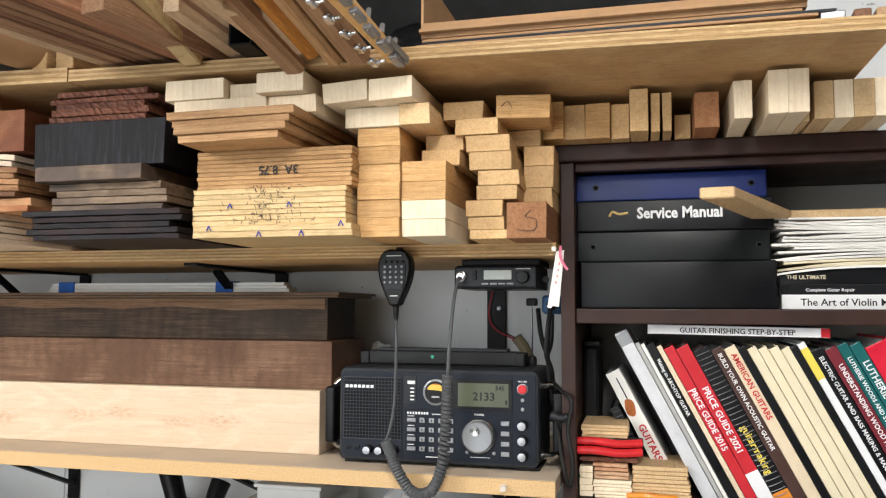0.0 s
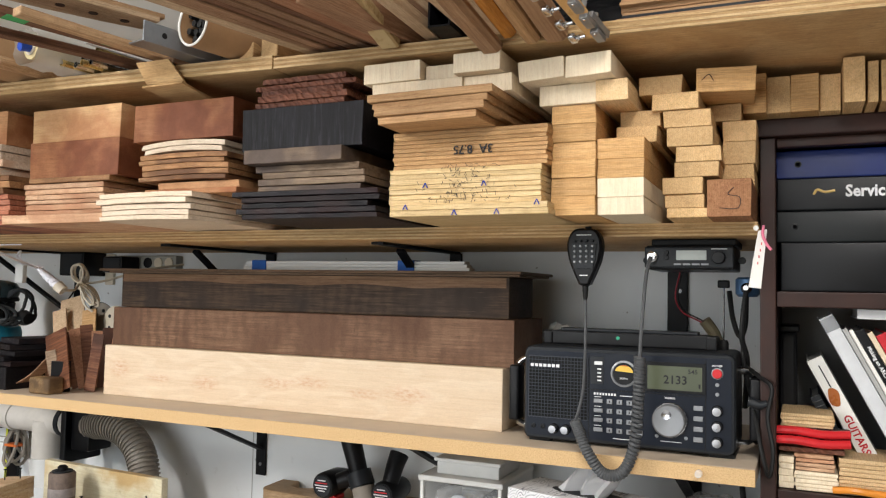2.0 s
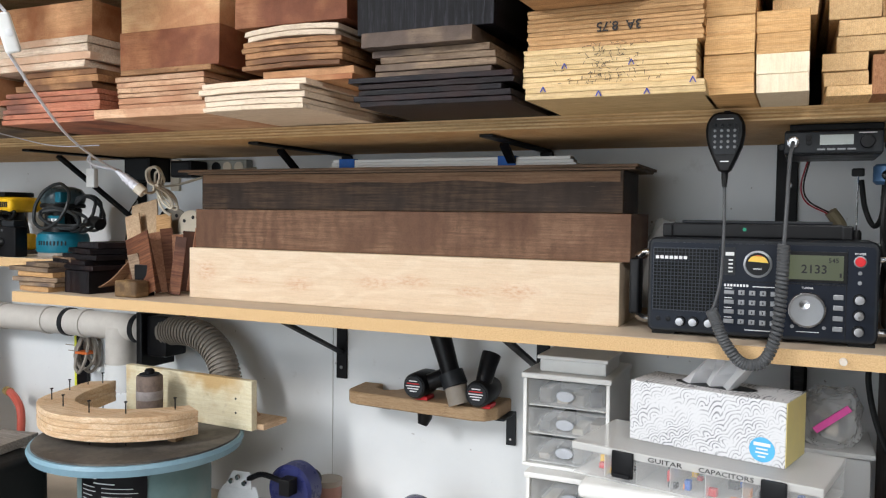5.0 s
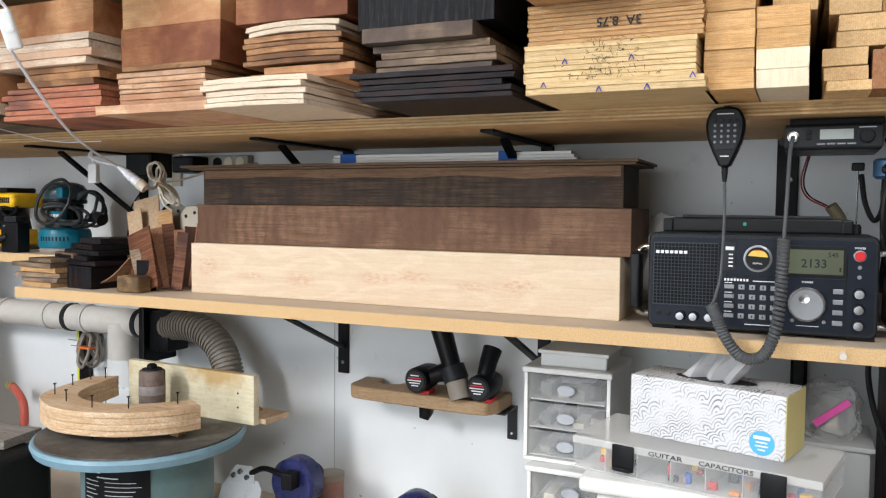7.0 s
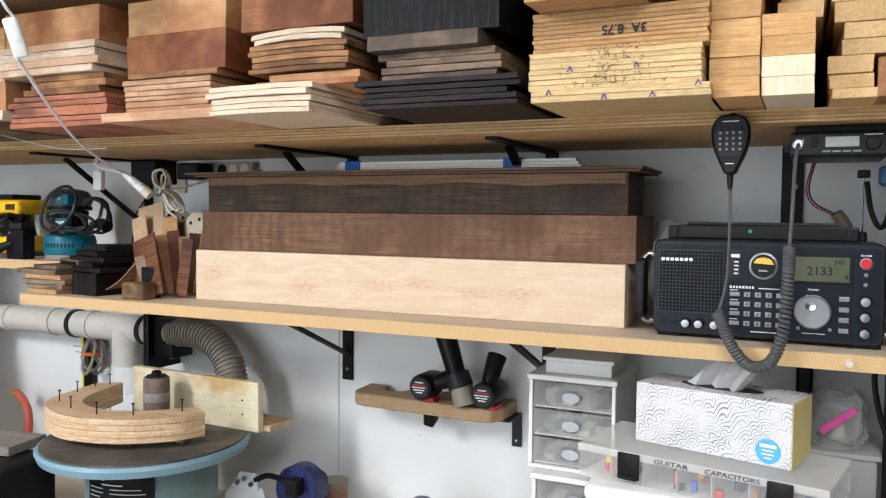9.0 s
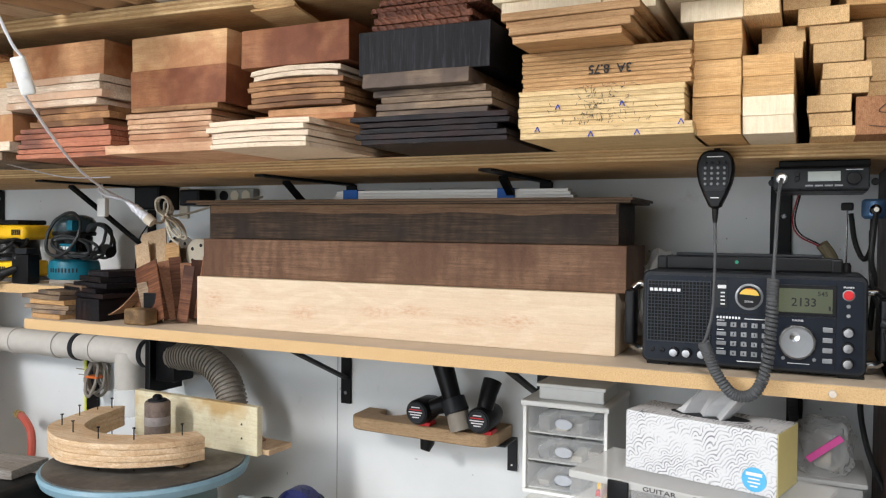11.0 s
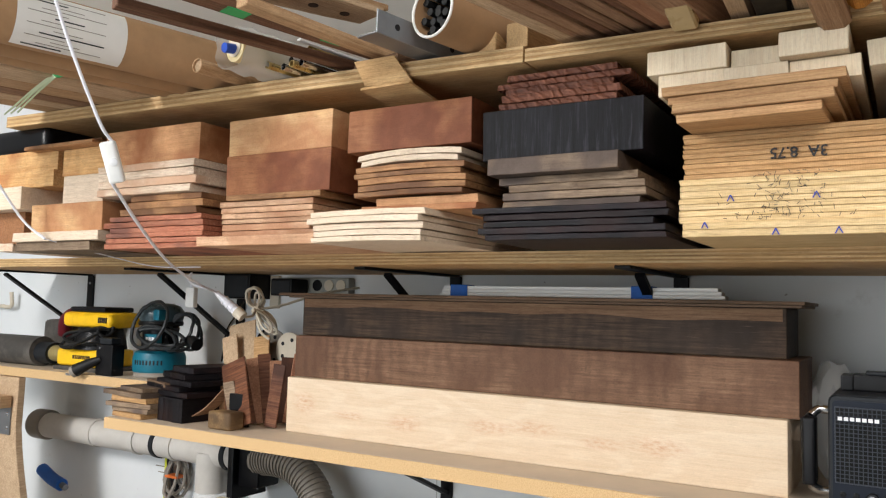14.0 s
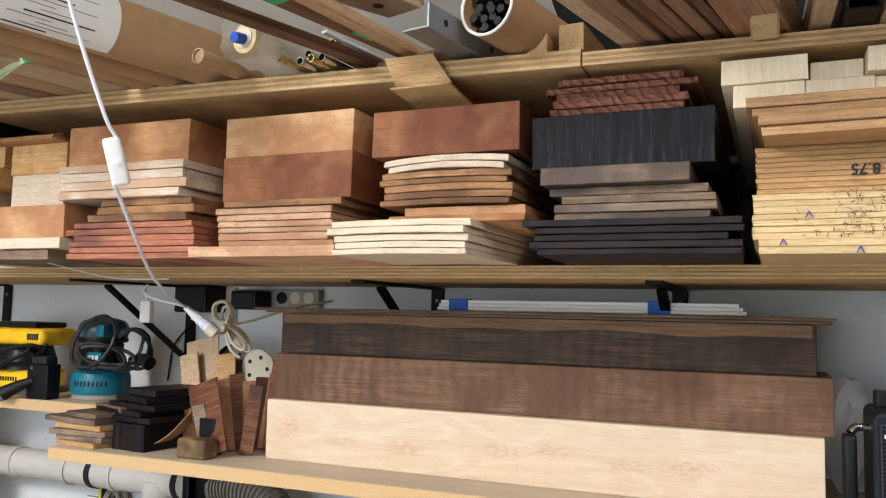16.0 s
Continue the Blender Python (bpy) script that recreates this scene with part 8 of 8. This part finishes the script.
part("lid", rbox(-0.002, OW + 0.002, -0.002, OD + 0.002, OH - 0.0138, OH, 0.003, 2), "plastic_milky", og, "cloudy hinged lid")
for k in range(1, 7):
    part("divider", rbox(OW * k / 7, OW * k / 7 + 0.0015, 0.004, OD - 0.004, 0.0035, OH - 0.016, 0.0004, 1), "plastic_milky", og)
cr = random.Random(6)
for k in range(30):
    x, y = cr.uniform(0.02, OW - 0.03), cr.uniform(0.01, 0.1)
    c = ("red", "yellow", "blue_tape", "bk_orange", "dark_grey", "red")[k % 6]
    part("capacitor", rbox(x, x + cr.uniform(0.008, 0.018), y, y + 0.012, 0.0035, 0.01 + cr.uniform(0, 0.012), 0.002), c, og)
for x in (0.075, 0.315):
    l = part("latch", rbox(x, x + 0.038, -0.009, -0.0025, 0.012, OH - 0.001, 0.003, 2), "black_plastic", og, "black snap latch", True)
    part("latch_lip", rbox(x + 0.004, x + 0.034, -0.012, -0.0092, 0.012, 0.018, 0.001), "black_plastic", l)
part("writing", moved(letters("GUITAR", 0.0135, bold=0.0), Matrix.Translation((0.165, -0.0028, OH - 0.0075)) @ Matrix.Diagonal((1.2, 1, 0.8, 1))), "ink", og, "handwritten black letters")
part("writing", moved(letters("CAPACITORS", 0.0135, bold=0.0), Matrix.Translation((0.262, -0.0028, OH - 0.0075)) @ Matrix.Diagonal((1.05, 1, 0.8, 1))), "ink", og)


def marbled():
    """Combed marbling: rows of drawn-out scallops in greys on white."""
    m, N, L, b = shader("marbled_paper", 0.45)
    v = coords(N, L, (1, 1, 1), False)
    warp = N.new("ShaderNodeTexNoise")
    warp.inputs["Scale"].default_value = 14
    L.new(v, warp.inputs["Vector"])
    push = N.new("ShaderNodeVectorMath")
    push.operation = "MULTIPLY_ADD"
    push.inputs[1].default_value = (0.045, 0.0, 0.045)
    L.new(warp.outputs["Color"], push.inputs[0])
    L.new(v, push.inputs[2])
    mp = N.new("ShaderNodeMapping")
    mp.inputs["Rotation"].default_value = (0, 0.5, 0)
    mp.inputs["Scale"].default_value = (50, 0.01, 42)
    L.new(push.outputs[0], mp.inputs[0])
    fr = N.new("ShaderNodeVectorMath")
    fr.operation = "FRACTION"
    L.new(mp.outputs[0], fr.inputs[0])
    ds = N.new("ShaderNodeVectorMath")
    ds.operation = "DISTANCE"
    ds.inputs[1].default_value = (0.5, 0.0, 0.0)
    L.new(fr.outputs[0], ds.inputs[0])
    k = N.new("ShaderNodeMath")
    k.operation = "MULTIPLY"
    k.inputs[1].default_value = 25
    L.new(ds.outputs["Value"], k.inputs[0])
    w = N.new("ShaderNodeMath")
    w.operation = "SINE"
    L.new(k.outputs[0], w.inputs[0])
    lines = ramp(N, L, w.outputs[0], [(0.3, (0.66, 0.66, 0.675)), (0.85, (0.15, 0.155, 0.175))])
    patch = ramp(N, L, noise_fac(N, L, v, 22, 3), [(0.38, (0.05, 0.05, 0.05)), (0.62, (0.95, 0.95, 0.95))])
    col = mix(N, L, "MIX", patch, (0.66, 0.66, 0.675), lines)
    L.new(col, b.inputs["Base Color"])
    return m


ti = thing("tissue_box", "white marbled cardboard tissue box with yellow ends", "tissue box", at=(-0.559, 1.33, 1.0405), turn=-14.6)
TW, TD, TH = 0.262, 0.108, 0.104
part("carton", rbox(0, TW, 0, TD, 0, TH, 0.0015), marbled(), ti)
part("end_panel", rbox(TW + 0.0002, TW + 0.0012, 0.001, TD - 0.001, 0.001, TH - 0.001, 0.0003, 1), plain("pale_yellow", (0.75, 0.65, 0.28), 0.5, vary=0.05), ti, "yellow end panel")
part("brand_disc", lathe([(0.02, 0), (0.0198, -0.0007)], 32, "y", (TW - 0.035, -0.0002, 0.024)), plain("sky_blue", (0.1, 0.42, 0.7), 0.5), ti, "blue round brand mark")
for k, w in enumerate((0.013, 0.009, 0.01, 0.006)):
    part("brand_bar", rbox(TW - 0.035 - w, TW - 0.035 + w, -0.0016, -0.001, 0.03 - 0.006 * k, 0.0325 - 0.006 * k + (0.003 if k == 0 else 0), 0.0002, 1), "label_white", ti)
part("opening", prism([(TW / 2 + 0.07 * math.cos(a), TD / 2 + 0.025 * math.sin(a)) for a in (2 * math.pi * k / 24 for k in range(24))], TH + 0.0003, TH + 0.0008, "z"), "dark_grey", ti)
bm = bmesh.new()
FOLDS = (((0.07, 0.055, 0.0), (0.088, 0.05, 0.012)), ((0.092, 0.036, 0.0), (0.118, 0.046, 0.036)), ((0.112, 0.06, 0.0), (0.134, 0.066, 0.05)), ((0.128, 0.034, 0.0), (0.15, 0.042, 0.034)),
         ((0.145, 0.05, 0.0), (0.172, 0.07, 0.044)), ((0.158, 0.022, -0.006), (0.196, 0.05, 0.04)), ((0.168, 0.052, 0.0), (0.19, 0.075, 0.03)))
g = []
for i, (lo_p, hi_p) in enumerate(FOLDS):
    a, b = Vector(lo_p), Vector(hi_p)
    mid = a.lerp(b, 0.5) + Vector((0.003 * (-1) ** i, -0.004, 0.002))
    b.z *= 1.25
    g.append([bm.verts.new(p + Vector((0, 0, TH + 0.0012))) for p in (a, mid, b)])
for p, q in zip(g, g[1:]):
    for j in range(2):
        bm.faces.new((p[j], q[j], q[j + 1], p[j + 1]))
bmesh.ops.solidify(bm, geom=list(bm.faces), thickness=0.0006)
part("tissue", bm, plain("tissue_white", (0.88, 0.88, 0.89), 0.9, vary=0.02), ti, "white tissue pulled up")
# bag of parts, jar and case by the organiser
M["plastic_bag"] = clear("plastic_bag", (0.85, 0.85, 0.84), 0.16, 0.3)
bgp = thing("plastic_bag", "clear zip bag with pink strip holding parts", "bag")
bm = bmesh.new()
bmesh.ops.create_icosphere(bm, subdivisions=5, radius=1)
for v in bm.verts:
    q = Vector(tuple(math.copysign(abs(c) ** 0.6, c) for c in v.co))
    n = 1 + 0.14 * noise.noise(q * 1.8) + 0.09 * abs(noise.noise(q * 5.1)) - 0.05 * abs(noise.noise(q * 11.0))
    v.co = Vector((q.x * 0.05 * n, q.y * 0.05 * n, max(q.z, -0.82) * 0.054 * n))
moved(bm, Matrix.Translation((-0.235, 1.515, 1.073)))
part("bag", bm, "plastic_bag", bgp, "", True)
for k in range(7):
    a = 2.4 * k
    part("content", rbox(-0.245 + 0.018 * math.cos(a), -0.225 + 0.018 * math.cos(a), 1.49 + 0.02 * math.sin(a), 1.515 + 0.02 * math.sin(a), 1.034 + 0.008 * (k % 3), 1.062 + 0.012 * (k % 4), 0.003), ("hose_grey", "dark_grey", "cord_cream", "label_white")[k % 4], bgp)
part("zip_strip", moved(rbox(-0.035, 0.035, -0.002, 0.002, -0.006, 0.006, 0.001), Matrix.Translation((-0.235, 1.447, 1.085)) @ pose(0, 0, 0, 0, -40, 0)), plain("hot_pink", (0.8, 0.1, 0.4), 0.4), bgp, "pink zip strip")
tub2 = thing("clear_tub", "cloudy plastic tub behind the tissue box", "tub")
part("tub", rbox(-0.33, -0.17, 1.46, 1.62, BENCH, 1.018, 0.012, 2), "plastic_milky", tub2, "", True)
part("rim", rbox(-0.335, -0.165, 1.455, 1.625, 1.0182, 1.028, 0.004, 2), "plastic_milky", tub2, "", True)
bj = single("blue_jar", lathe([(0.03, BENCH), (0.03, 0.94), (0.025, 0.955)], 24, "z", (-0.2, 1.36, 0)), "blue_tape", "blue plastic jar beside the organiser", "jar", soft=True)
bc2 = thing("tool_case", "black plastic tool case with silver catch", "case")
part("body", rbox(-0.165, 0.12, 1.3, 1.34, BENCH, 0.955, 0.012, 3), "black_plastic", bc2, "", True)
part("catch", rbox(-0.1, -0.06, 1.294, 1.2998, 0.915, 0.93, 0.002), "silver", bc2)
bkc = thing("black_cable", "thick black cable hanging from the shelf", "cable")
part("cable", tube(smooth_line([(-0.172, 1.5, 1.2), (-0.178, 1.5, 1.15), (-0.165, 1.49, 1.08), (-0.14, 1.47, 1.02), (-0.1, 1.45, 0.96)]), 0.005, 8), "rubber", bkc, "", True)
bpin = single("push_pin", lathe([(0.006, 1.29), (0.006, 1.282), (0.0035, 1.28), (0.005, 1.274)], 14, "y", (-0.228, 0, 1.213)), "plastic_milky", "clear push pin in the shelf edge", "pin", soft=True)
cl2 = thing("plastic_wrap", "crumpled clear plastic wrap behind the radio", "wrap")
bm = bmesh.new()
bmesh.ops.create_icosphere(bm, subdivisions=3, radius=1)
for v in bm.verts:
    n = 1 + 0.35 * noise.noise(v.co * 2.6)
    v.co = Vector((v.co.x * 0.05 * n, v.co.y * 0.04 * n, max(-0.9, v.co.z) * 0.1 * n))
moved(bm, Matrix.Translation((-0.545, 1.62, 1.32)))
part("wrap", bm, "plastic_milky", cl2, "", True)
